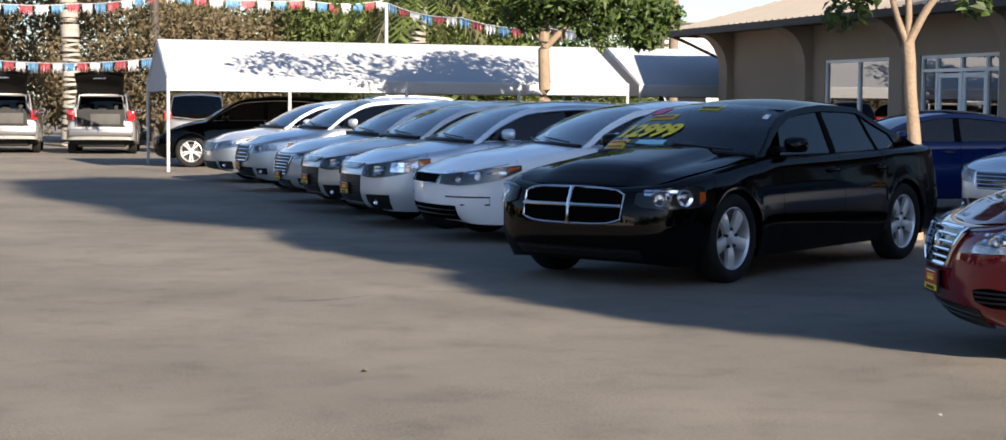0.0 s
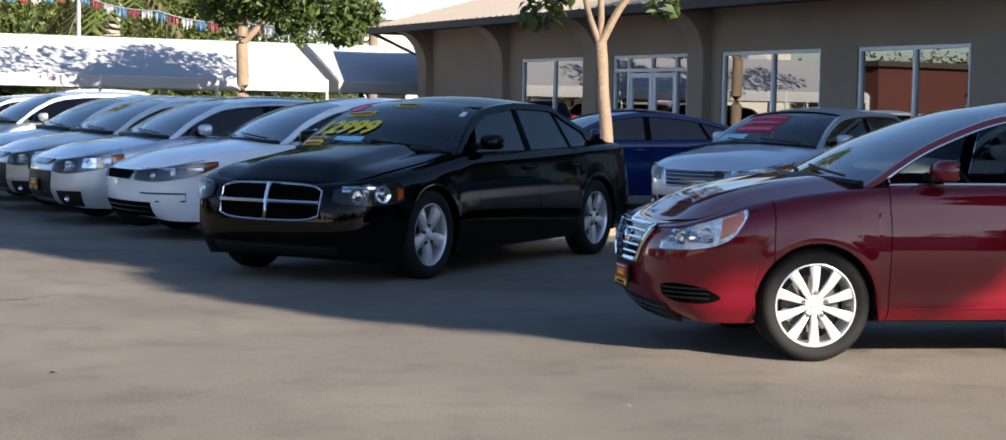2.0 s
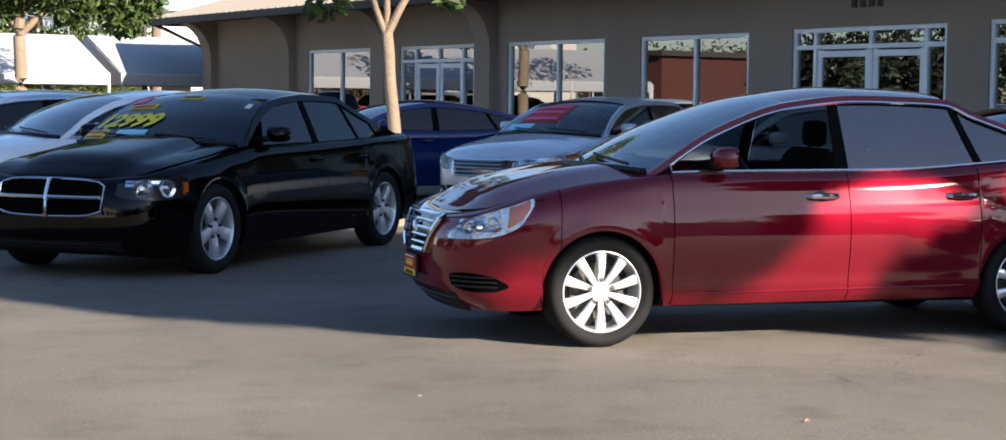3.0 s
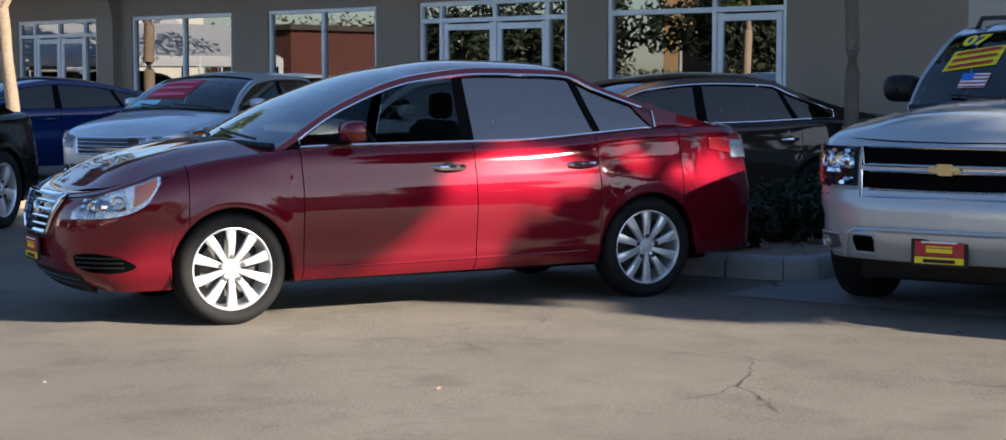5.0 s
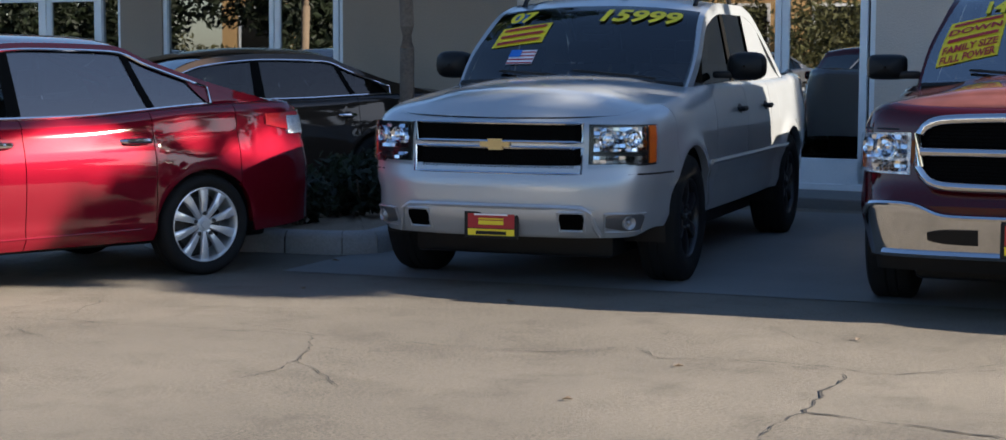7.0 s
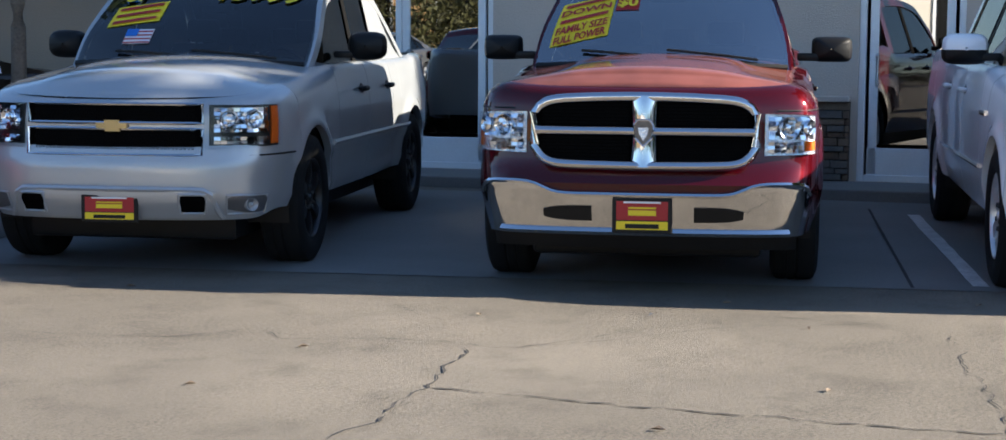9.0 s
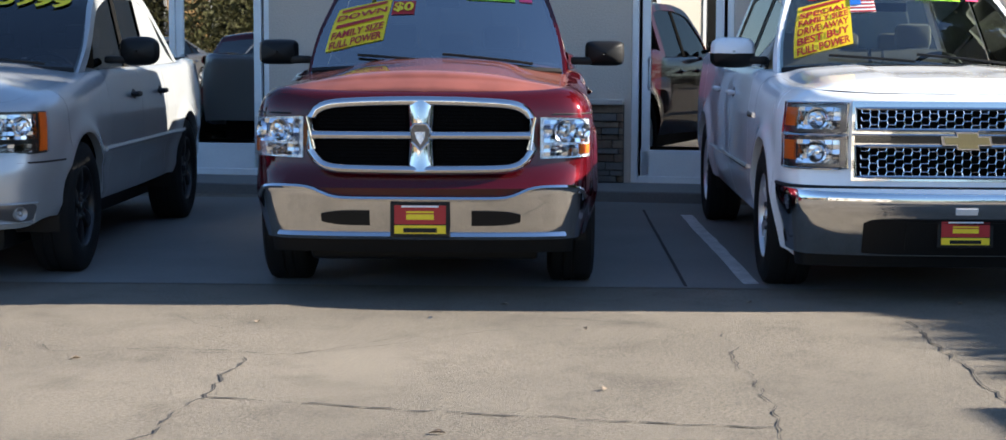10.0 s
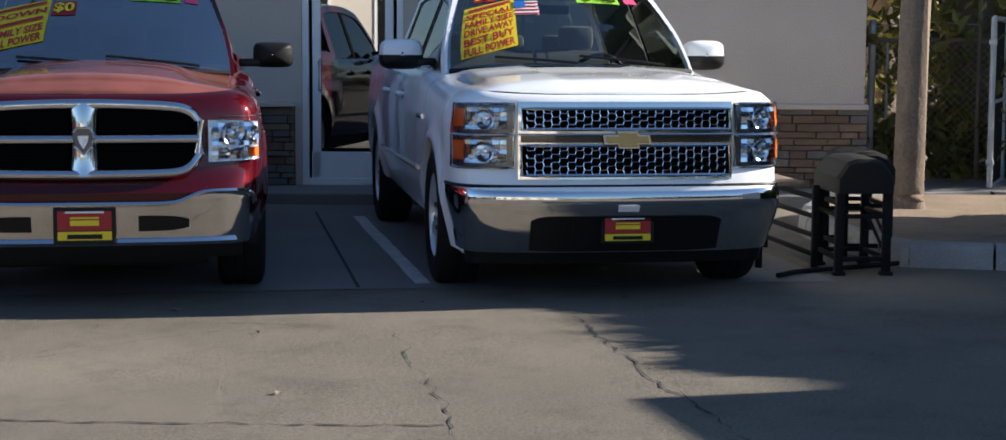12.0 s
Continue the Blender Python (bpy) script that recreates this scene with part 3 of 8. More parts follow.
# ---- tents ----
def tent(name, p0, along, length, width, ridge, eave, label, bays=4):
    """A frame tent; p0 is its near front corner, along the way its eave runs."""
    d = Vector((*along, 0)).normalized()
    ang = math.degrees(math.atan2(d.y, d.x))
    root = thing(name, pose(p0[0], p0[1], 0, 0, 0, ang), label, "tent", "white tents")
    g = []
    for i, x in enumerate(np.linspace(0, length, bays * 6 + 1)):
        sag = 0.05 * math.sin(math.pi * ((i % 6) / 6)) ** 1
        row = []
        for y, z in ((0.0, eave - 0.26), (-0.012, eave - 0.1), (0.0, eave), (width * 0.12, eave + (ridge - eave) * 0.24), (width * 0.25, eave + (ridge - eave) * 0.5), (width * 0.38, eave + (ridge - eave) * 0.76), (width * 0.5, ridge), (width * 0.62, eave + (ridge - eave) * 0.76),
                     (width * 0.75, eave + (ridge - eave) * 0.5), (width * 0.88, eave + (ridge - eave) * 0.24), (width, eave), (width, eave - 0.26)):
            k = (z - eave) / (ridge - eave)
            row.append((x, y, z - (sag if 0 <= k < 0.98 else 0)))
        g.append(row)
    part("canopy", MB().grid(g), "canvas", root, angle=25)
    for x in (0.012, length - 0.012):
        part("gable", MB().add([(x, 0.02, eave - 0.02), (x, width / 2, ridge - 0.02), (x, width - 0.02, eave - 0.02), (x, width - 0.02, eave - 0.26), (x, 0.02, eave - 0.26)], [(0, 1, 2, 3, 4)]), "canvas", root, smooth=False)
    for i in range(bays + 1):
        x = length * i / bays
        for y in (0.02, width - 0.02):
            part("post", MB().tube([(x, y, 0), (x, y, eave)], 0.035, 8), "white_steel", root)
        part("rafter", MB().tube([(x, 0.02, eave - 0.03), (x, width / 2, ridge - 0.06), (x, width - 0.02, eave - 0.03)], 0.025, 6), "white_steel", root)
    for y, z in ((0.02, eave - 0.03), (width / 2, ridge - 0.05), (width - 0.02, eave - 0.03)):
        part("purlin", MB().tube([(0, y, z), (length, y, z)], 0.025, 6), "white_steel", root)
    return root


tent("frame_tent", (-6.8, 36.0), (0.958, 0.287), 10.0, 4.4, 2.78, 1.92, "long white canvas frame tent on white steel posts", 4)
tent("frame_tent", (3.1, 39.4), (0.958, 0.287), 7.3, 4.4, 2.80, 1.92, "white canvas frame tent standing behind the first one", 3)


for x, y in ((-18.6, 49.4), (-18.4, 55.0)):
    q = thing("canopy_tent", pose(x, y, 0, 0, 0, 24), "white peaked canopy tent on steel legs", "tent", "peaked canopy tents")
    pk = [(-1.5, -1.5, 2.15), (1.5, -1.5, 2.15), (1.5, 1.5, 2.15), (-1.5, 1.5, 2.15)]
    part("canopy", MB().add(pk + [(0, 0, 3.7)], [(0, 1, 4), (1, 2, 4), (2, 3, 4), (3, 0, 4)]), "canvas", q, smooth=False)
    part("valance", MB().grid([[(a, b, 2.15), (a, b, 1.88)] for a, b, _ in pk], True), "canvas", q, smooth=False)
    for a, b, _ in pk:
        part("post", MB().tube([(a * 0.97, b * 0.97, 0), (a * 0.97, b * 0.97, 2.1)], 0.03, 8), "white_steel", q)


# ---- trees ----
def leaves(mb, blobs, n, size, rng, shell=0.55):
    """Scatters folded leaf clumps through the blobs: (centre, radii)."""
    vol = np.array([(b[1][0] * b[1][1] * b[1][2]) ** 0.67 * (b[2] if len(b) > 2 else 1.0) for b in blobs])
    cnt = (vol / vol.sum() * n).astype(int)
    for (cx, rad), k in zip([b[:2] for b in blobs], cnt):
        d = rng.normal(size=(k, 3))
        d /= np.linalg.norm(d, axis=1)[:, None]
        r = shell + (1.05 - shell) * rng.random(k) ** 0.7
        pos = np.array(cx) + d * r[:, None] * np.array(rad)
        a = rng.normal(size=(k, 3))
        a /= np.linalg.norm(a, axis=1)[:, None]
        b = np.cross(a, rng.normal(size=(k, 3)))
        b /= np.linalg.norm(b, axis=1)[:, None]
        s = size * (0.5 + rng.random(k))[:, None]
        fold = np.cross(a, b) * s * 0.25
        q = np.stack([pos - a * s, pos + b * s * 0.45 + fold, pos + a * s, pos - b * s * 0.45 + fold], 1)
        o = len(mb.v)
        mb.v.extend(map(tuple, q.reshape(-1, 3).tolist()))
        mb.f.extend((o + 4 * i, o + 4 * i + 1, o + 4 * i + 2, o + 4 * i + 3) for i in range(k))
    return mb


def tree(name, x, y, trunk, blobs, n, size, label, bark="bark", leaf="leaf", seed=1, category="tree"):
    """trunk: list of limbs, each a list of (dx, dy, z, radius)."""
    root = thing(name, pose(x, y, 0), label, category)
    for i, limb in enumerate(trunk):
        pts = [Vector(p[:3]) for p in limb]
        dense, rad = [], []
        fx = [pchip(range(len(limb)), [p[j] for p in limb]) for j in range(4)] if len(limb) > 2 else None
        for t in np.linspace(0, len(limb) - 1, 5 * len(limb)):
            if fx:
                dense.append([float(f(t)) for f in fx[:3]])
                rad.append(float(fx[3](t)))
            else:
                dense.append(list(pts[0].lerp(pts[1], t)))
                rad.append(limb[0][3] * (1 - t) + limb[1][3] * t)
        part("trunk" if i == 0 else "limb", MB().tube(dense, rad, 10), bark, root)
    if n:
        tagged(part("crown", leaves(MB(), blobs, n, size, np.random.default_rng(seed)), leaf, root, smooth=False), kind="stuff")
    return root


def blobs_round(cx, cy, cz, rx, ry, rz, n, seed, k=0.42):
    rng = np.random.default_rng(seed)
    out = []
    for i in range(n):
        d = rng.normal(size=3)
        d /= np.linalg.norm(d)
        r = rng.random() ** 0.5 * 0.75
        s = k * (0.6 + 0.7 * rng.random())
        out.append(((cx + d[0] * rx * r, cy + d[1] * ry * r, cz + d[2] * rz * r), (rx * s, ry * s, rz * s)))
    return out


for i in range(4):
    bar = build("number_bar", MB().box((-16.36 + 0.15 * i, -0.012, 2.69), (0.09, 0.02, 0.15), 0.004), "dark_trim", smooth=False)
    bar.matrix_world = B
    tagged(bar, "dark raised figure over the shop door", "sign", "figures over the door")


# ---- cars ----
class Car:
    """A car body: side walls follow a plan outline, closed by hood, cabin and deck. s is the way back from the nose."""

    def __init__(self, name, place, heading, label, category="car", group="", *, L, W, FO, WB, R, top, bottom, crown, rail, yroof, seat2, Ra=None,
                 nose=((0, 0), (0.015, 0.35), (0.06, 0.62), (0.17, 0.83), (0.40, 0.95), (0.80, 0.99)),
                 tail=((0, 0), (0.015, 0.40), (0.06, 0.70), (0.16, 0.87), (0.36, 0.955), (0.80, 0.985)),
                 paint="silver_paint", glass="side_glass", windglass="wind_glass", edge_round=0.055, flare=0.012, roof_paint=None, hood_dome=None, tyre_w=0.215,
                 front=((0, 0.20), (0.2, 0.13), (0.30, 0.04), (0.42, 0.0), (0.58, 0.005), (0.75, 0.06), (1.1, 0.18)), rear=((0, 0.10), (0.35, 0.0), (0.6, 0.0), (0.85, 0.05), (1.2, 0.12)),
                 flank=((0, 0.10), (0.25, 0.035), (0.42, 0.005), (0.58, 0.0), (0.75, 0.015), (0.95, 0.05), (1.3, 0.09)), bow=0.20, seats=True, cabin_in=0.05, cloth="interior"):
        c = self
        c.L, c.W, c.FO, c.WB, c.R, c.top, c.bottom, c.crown, c.rail, c.yroof, c.seat2 = L, W, FO, WB, R, top, bottom, crown, rail, yroof, seat2
        c.nose, c.tail, c.paint, c.glass, c.windglass, c.edge_round, c.flare, c.roof_paint, c.hood_dome = nose, tail, paint, glass, windglass, edge_round, flare, roof_paint, hood_dome
        c.tyre_w, c.front, c.rear, c.flank, c.bow, c.seats, c.cabin_in = tyre_w, front, rear, flank, bow, seats, cabin_in
        c.Wh, c.cloth = c.W / 2, cloth
        c.Ra = Ra or c.R + 0.045
        c.root = thing(name, pose(place[0], place[1], place[2] if len(place) > 2 else 0, 0, 0, heading), label, category, group)
        pts = [(s, y * c.Wh) for s, y in c.nose] + [(c.L / 2, c.Wh)] + [(c.L - s, y * c.Wh) for s, y in reversed(c.tail)]
        ch = np.concatenate([[0], np.cumsum([math.dist(a, b) for a, b in zip(pts, pts[1:])])])
        fs, fy = pchip(ch, [p[0] for p in pts]), pchip(ch, [p[1] for p in pts])
        u = np.linspace(0, ch[-1], 1200)
        S, Y = fs(u), fy(u)
        c.P = np.concatenate([[0], np.cumsum(np.hypot(np.diff(S), np.diff(Y)))])
        c.S, c.Y = S, Y
        dS, dY = np.gradient(S), np.gradient(Y)
        ln = np.hypot(dS, dY)
        w = np.ones(25) / 25
        nS, nY = -dY / ln, dS / ln
        nS[0], nY[0], nS[-1], nY[-1] = -1, 0, 1, 0
        pad = lambda a: np.convolve(np.concatenate([np.full(12, a[0]), a, np.full(12, a[-1])]), w, "valid")
        nS, nY = pad(nS), pad(nY)
        ln = np.hypot(nS, nY)
        c.nS, c.nY = nS / ln, nY / ln
        c.zt, c.zb = curve_of(c.top), curve_of(c.bottom)
        c.fi, c.ri, c.si = curve_of(c.front), curve_of(c.rear), curve_of(c.flank)
        c.cr = curve_of(c.crown)
        c.er = curve_of(c.edge_round) if isinstance(c.edge_round, tuple) else (lambda s: c.edge_round)
        c.ax = (c.FO, c.FO + c.WB)
        ks = np.arange(len(c.rail))
        c.rs, c.rz = pchip(ks, [r[0] for r in c.rail]), pchip(ks, [r[1] for r in c.rail])
        kk = np.linspace(0, len(c.rail) - 1, 400)
        c.railz = lambda s: np.interp(s, c.rs(kk), c.rz(kk))
        c.zroof = max(r[1] for r in c.rail)

    # places on the body
    def ps(self, s):
        h = len(self.S)
        return float(np.interp(s, self.S, self.P))

    def pf(self, y):
        n = len(self.Y) // 3
        return float(np.interp(y, self.Y[:n], self.P[:n]))

    def pr(self, y):
        n = len(self.Y) // 3
        return float(np.interp(-y, -self.Y[-n:], self.P[-n:]))

    def zbot(self, p):
        s = np.interp(p, self.P, self.S)
        z = float(self.zb(s))
        for a in self.ax:
            if abs(s - a) < self.Ra:
                z = max(z, self.R + math.sqrt(self.Ra ** 2 - (s - a) ** 2))
        return z

    def pt(self, p, z, off=0.0, rnd=True):
        """Point on the side wall at signed way p round the outline and height z."""
        sg = -1 if p < 0 else 1
        p = abs(p)
        S, Y, a, b = (float(np.interp(p, self.P, q)) for q in (self.S, self.Y, self.nS, self.nY))
        ins = 0.0
        if rnd:
            r = float(self.er(S))
            t = min(max((z - (float(self.zt(S)) - r)) / r, 0), 1)
            ins = r * (1 - math.sqrt(max(1 - t * t, 0)))
        fl = 0.0
        for ax in self.ax:
            d = math.hypot(S - ax, z - self.R)
            fl = max(fl, self.flare * math.exp(-((d - self.Ra) / 0.07) ** 2))
        o = off + fl * abs(b) - ins
        s = S + float(self.fi(z)) * max(-a, 0) - float(self.ri(z)) * max(a, 0) + a * o
        y = Y - float(self.si(z)) * abs(b) + b * o
        return Vector((self.FO + self.WB / 2 - s, sg * y, z))

    def cols(self, p0, p1):
        ps = list(np.arange(p0, p1, 0.07)) + [p1]
        for a in self.ax:
            for th in np.linspace(0, math.pi, 25):
                q = self.ps(a + self.Ra * math.cos(th))
                ps.extend(sg * q for sg in (-1, 1) if p0 < sg * q < p1)
        return sorted(set(round(q, 4) for q in ps))

    def wall(self, name, p0, p1, zlo=None, zhi=None, off=0.0, material=None, label="", rows=13, gap=0.003, parent=None):
        g = []
        ps = self.cols(p0 + gap, p1 - gap)
        for i, p in enumerate([ps[0]] + ps + [ps[-1]]):
            end = i in (0, len(ps) + 1)
            S = float(np.interp(abs(p), self.P, self.S))
            lo, hi = self.zbot(abs(p)), float(self.zt(S))
            if zlo is not None:
                lo = max(lo, zlo(p) if callable(zlo) else zlo)
            if zhi is not None:
                hi = min(hi, zhi(p) if callable(zhi) else zhi)
            hi = max(hi, lo + 0.004)
            o = off - (0.025 if end else 0)
            col = [self.pt(p, lo + 0.002, off - 0.05), self.pt(p, lo, o - 0.004 if not end else o)]
            for j in range(1, rows):
                v = j / (rows - 1)
                v = v if v < 0.5 else 0.5 + 0.5 * math.sin((v - 0.5) * math.pi)
                z = lo + (hi - lo) * v
                col.append(self.pt(p, z, o))
            g.append(col)
        return part(name, MB().grid(g), material or self.paint, parent or self.root, label, angle=50)

    def patch(self, name, p0, p1, zlo, zhi, off=0.006, material="trim_black", label="", nx=None, nz=7, depth=0.03, parent=None, mb=None, bulge=0.0):
        nx = nx or max(4, int(abs(p1 - p0) / 0.03))
        f = lambda v, q: v(q) if callable(v) else v
        us = [0] + list(np.linspace(0, 1, nx)) + [1]
        vs = [0] + list(np.linspace(0, 1, nz)) + [1]
        g = []
        for i, u in enumerate(us):
            p = p0 + (p1 - p0) * u
            a, b = f(zlo, u), f(zhi, u)
            g.append([self.pt(p, a + (b - a) * v, off + bulge * math.sin(math.pi * v) * (1 - abs(2 * u - 1) ** 6) - (depth if i in (0, len(us) - 1) or j in (0, len(vs) - 1) else 0), rnd=False) for j, v in enumerate(vs)])
        m = mb or MB()
        m.grid(g if p1 > p0 else g[::-1])
        return m if mb is not None else part(name, m, material, parent or self.root, label)

    def line(self, name, pz, r=0.008, off=0.004, material="chrome", label="", closed=False, parent=None, n=6, rnd=False):
        return part(name, MB().tube([self.pt(p, z, off, rnd) for p, z in pz], r, n, closed), material, parent or self.root, label)

    # decks and cabin
    def edge(self, s):
        p = self.ps(s)
        return self.pt(p, float(self.zt(s)))

    def deck(self, name, s0, s1, material=None, zfun=None, label="", lift=0.0, inset=0.0, n=17):
        g = []
        X0 = self.FO + self.WB / 2
        p0, p1 = (0.0 if s0 <= 0.001 else self.ps(s0)), (self.P[-1] if s1 >= self.L - 0.001 else self.ps(s1))
        ps = [p0 + (p1 - p0) * v for v in np.linspace(0, 1, int((p1 - p0) / 0.05) + 3)]
        for p in ps:
            S = float(np.interp(p, self.P, self.S))
            e = self.pt(p, float(self.zt(S)))
            row = []
            for t in np.linspace(1, -1, n):
                y = t * max(e.y - inset, 0.001)
                z = e.z + float(self.cr(S)) * (1 - t * t) * min(1, e.y / (0.7 * self.Wh)) + lift
                if zfun:
                    z += zfun(X0 - e.x, y)
                row.append((e.x, y, z))
            g.append(row)
        return part(name, MB().grid(g), material or self.paint, self.root, label, angle=50)

    def yside(self, s, z):
        e = self.edge(s)
        w = max(0.0, (z - e.z) / max(self.zroof - e.z, 0.05))
        b = e.y - self.cabin_in
        return b + (self.yroof - b) * w ** 1.02

    def sidept(self, s, z, off=0.0, sg=1):
        return Vector((self.FO + self.WB / 2 - s, sg * (self.yside(s, z) + off), z))

    def top_at(self, k, t, off=0.0):
        s, z = float(self.rs(k)), float(self.rz(k))
        n = len(self.rail) - 1
        w = k / n
        bow = self.bow * (max(0, 1 - k / 2.0) * -1 + max(0, (k - (n - 2)) / 2.0) * 0.8)
        crown = 0.05 * math.sin(math.pi * min(max(w, 0.08), 0.92)) + 0.01
        y = self.yside(s, z)
        q = 1 - abs(t) ** 2.2
        return Vector((self.FO + self.WB / 2 - (s + bow * q), t * y, z + crown * q + off))

    def top_patch(self, name, k0, k1, material, t0=-1.0, t1=1.0, off=0.0, label="", nk=14, nt=17):
        return part(name, MB().grid([[self.top_at(k, t, off) for t in np.linspace(t1, t0, nt)] for k in np.linspace(k0, k1, nk)]), material, self.root, label)

    def side_patch(self, name, sg, s0, s1, lo, hi, material, off=0.0, label="", nx=14, nz=6, parent=None):
        """s0, s1: (bottom, top) ends; lo, hi: heights over belt and under rail."""
        g = []
        for u in np.linspace(0, 1, nx):
            col = []
            for v in np.linspace(0, 1, nz):
                s = (s0[0] * (1 - v) + s0[1] * v) * (1 - u) + (s1[0] * (1 - v) + s1[1] * v) * u
                a = float(self.zt(s)) + lo
                b = float(self.railz(s)) - hi
                col.append(self.sidept(s, a + max(b - a, 0.001) * v, off, sg))
            g.append(col)
        return part(name, MB().grid(g if sg > 0 else g[::-1]), material, parent or self.root, label)

    def cabin(self, kA, kC, windows, pillars, cpillar, chrome=None, rail_w=0.055, deep_tint=None):
        c = self
        n = len(c.rail) - 1
        c.kA, c.kC = kA, kC
        c.top_patch("windscreen", 0, kA, c.windglass, label="clear laminated windscreen")
        c.top_patch("roof", kA, kC, c.roof_paint or c.paint, nk=20)
        c.top_patch("rear_window", kC, n, deep_tint or c.glass)
        sA, sC = float(c.rs(0)), float(c.rs(n))
        for sg in (1, -1):
            g = []
            for s in np.linspace(sA, sC, 60):
                z = float(c.railz(s))
                b = float(c.zt(s))
                g.append([c.sidept(s, z + 0.006, -0.03, sg), c.sidept(s, z + 0.004, 0.006, sg), c.sidept(s, max(z - rail_w, b), 0.006, sg), c.sidept(s, max(z - rail_w, b), -0.03, sg)])
            part("roof_rail", MB().grid(g), c.paint, c.root, angle=60)
            # belt ledge between wall and glass
            g = []
            for s in np.linspace(sA - 0.1, sC + 0.1, 50):
                e = c.edge(s)
                g.append([(e.x, sg * (e.y + 0.004), e.z), (e.x, sg * (e.y - c.cabin_in - 0.02), e.z + 0.006)])
            part("belt_moulding", MB().grid(g), c.paint, c.root)
            for i, w in enumerate(windows):
                gl = c.side_patch("side_window", sg, w[:2], w[2:4], 0.0, rail_w - 0.012, (deep_tint if deep_tint and i else c.glass), off=-0.008)
            for w in pillars:
                c.side_patch("pillar", sg, w[:2], w[2:4], -0.01, rail_w - 0.01, "pillar_black", off=0.0, nx=3)
            if cpillar:
                c.side_patch("rear_pillar", sg, cpillar[:2], cpillar[2:4], -0.01, 0.0, c.paint, off=0.004, nx=12)
            if chrome:
                s0, s1 = chrome[:2]
                ss = np.linspace(s0, s1, 40)
                up = [c.sidept(s, max(float(c.railz(s)) - rail_w, float(c.zt(s)) + 0.005), 0.009, sg) for s in ss]
                dn = [c.sidept(s, float(c.zt(s)) + 0.008, 0.012, sg) for s in ss[::-1]]
                part("chrome_trim", MB().tube(up + dn if chrome[2] else dn, 0.009, 6, chrome[2]), "chrome", c.root, "bright chrome window trim")
        if c.seats:
            c.interior()

    def interior(self):
        c = self
        X0 = c.FO + c.WB / 2
        sA = float(c.rs(0))
        zc = float(c.zt(sA))
        wi = c.yroof
        # dashboard
        g = []
        for s, z in ((sA - 0.05, zc - 0.25), (sA - 0.02, zc - 0.03), (sA + 0.35, zc + 0.0), (sA + 0.62, zc - 0.05), (sA + 0.70, zc - 0.22), (sA + 0.62, zc - 0.45)):
            g.append([(X0 - s, y, z) for y in np.linspace(-wi - 0.10, wi + 0.10, 6)])
        part("dashboard", MB().grid(g), c.cloth, c.root)
        wheel = MB()
        T = Matrix.Translation((X0 - sA - 0.78, wi * 0.55, zc - 0.05)) @ pose(0, 0, 0, 0, -65, 0)
        wheel.tube([T @ Vector((0.185 * math.cos(a), 0.185 * math.sin(a), 0)) for a in np.linspace(0, 2 * math.pi, 20)[:-1]], 0.016, 6, True)
        wheel.box(T @ Vector((0, 0, 0)), (0.12, 0.1, 0.04), 0.01)
        part("steering_wheel", wheel, "trim_black", c.root)
        for s_, ys in ((sA + 1.35, (-0.5, 0.5)), (c.seat2, (-0.55, 0.0, 0.55))):
            for y in ys:
                yy = y * wi * 1.15
                sb = MB()
                w = 0.25 if len(ys) == 2 else 0.21
                T = Matrix.Translation((X0 - s_, yy, 0)) @ pose(0, 0, 0, 0, -14, 0)
                prof = [(0.0, 0.36), (0.06, 0.40), (0.10, 0.7), (0.08, zc + 0.08), (0.03, zc + 0.14), (-0.03, zc + 0.13), (-0.05, 0.7), (-0.06, 0.38)]
                sb.grid([[Vector((X0 - s_ + x - (z - 0.4) * 0.25, yy + w * math.copysign(abs(t) ** 0.7, t) * (1 - 0.12 * max(0, (z - 0.7) / 0.5)), z)) for t in np.linspace(-1, 1, 7)] for x, z in prof + prof[:1]])
                for t in (-1, 1):
                    sb.add([Vector((X0 - s_ + x - (z - 0.4) * 0.25, yy + w * t * (1 - 0.12 * max(0, (z - 0.7) / 0.5)), z)) for x, z in prof], [tuple(range(len(prof)))])
                seat = part("seat_back", sb, c.cloth, c.root)
                hz = zc + 0.23 if len(ys) == 2 else zc + 0.17
                hb = MB().box((X0 - s_ - (hz - 0.4) * 0.25, yy, hz), (0.09, 0.25, 0.17), 0.04)
                for d in (-0.06, 0.06):
                    hb.tube([(X0 - s_ - (hz - 0.4) * 0.25, yy + d, hz - 0.16), (X0 - s_ - (hz - 0.4) * 0.25, yy + d, hz)], 0.006)
                part("headrest", hb, c.cloth, seat)
        g = [[(X0 - s, y * (wi + 0.12), zc - 0.42) for y in (-1, 0, 1)] for s in (sA + 0.3, (c.seat2 + sA) / 2, c.seat2 + 0.2)]
        part("cabin_floor", MB().grid(g), c.cloth, c.root)
        for sg in (1, -1):
            g = []
            for s in np.linspace(sA, c.seat2 + 0.35, 12):
                e = c.edge(s)
                g.append([(e.x, sg * (e.y - c.cabin_in - 0.015), e.z + 0.003), (e.x, sg * (e.y - c.cabin_in - 0.04), e.z - 0.10), (e.x, sg * (e.y - 0.06), e.z - 0.45)])
            part("door_lining", MB().grid(g), c.cloth, c.root)

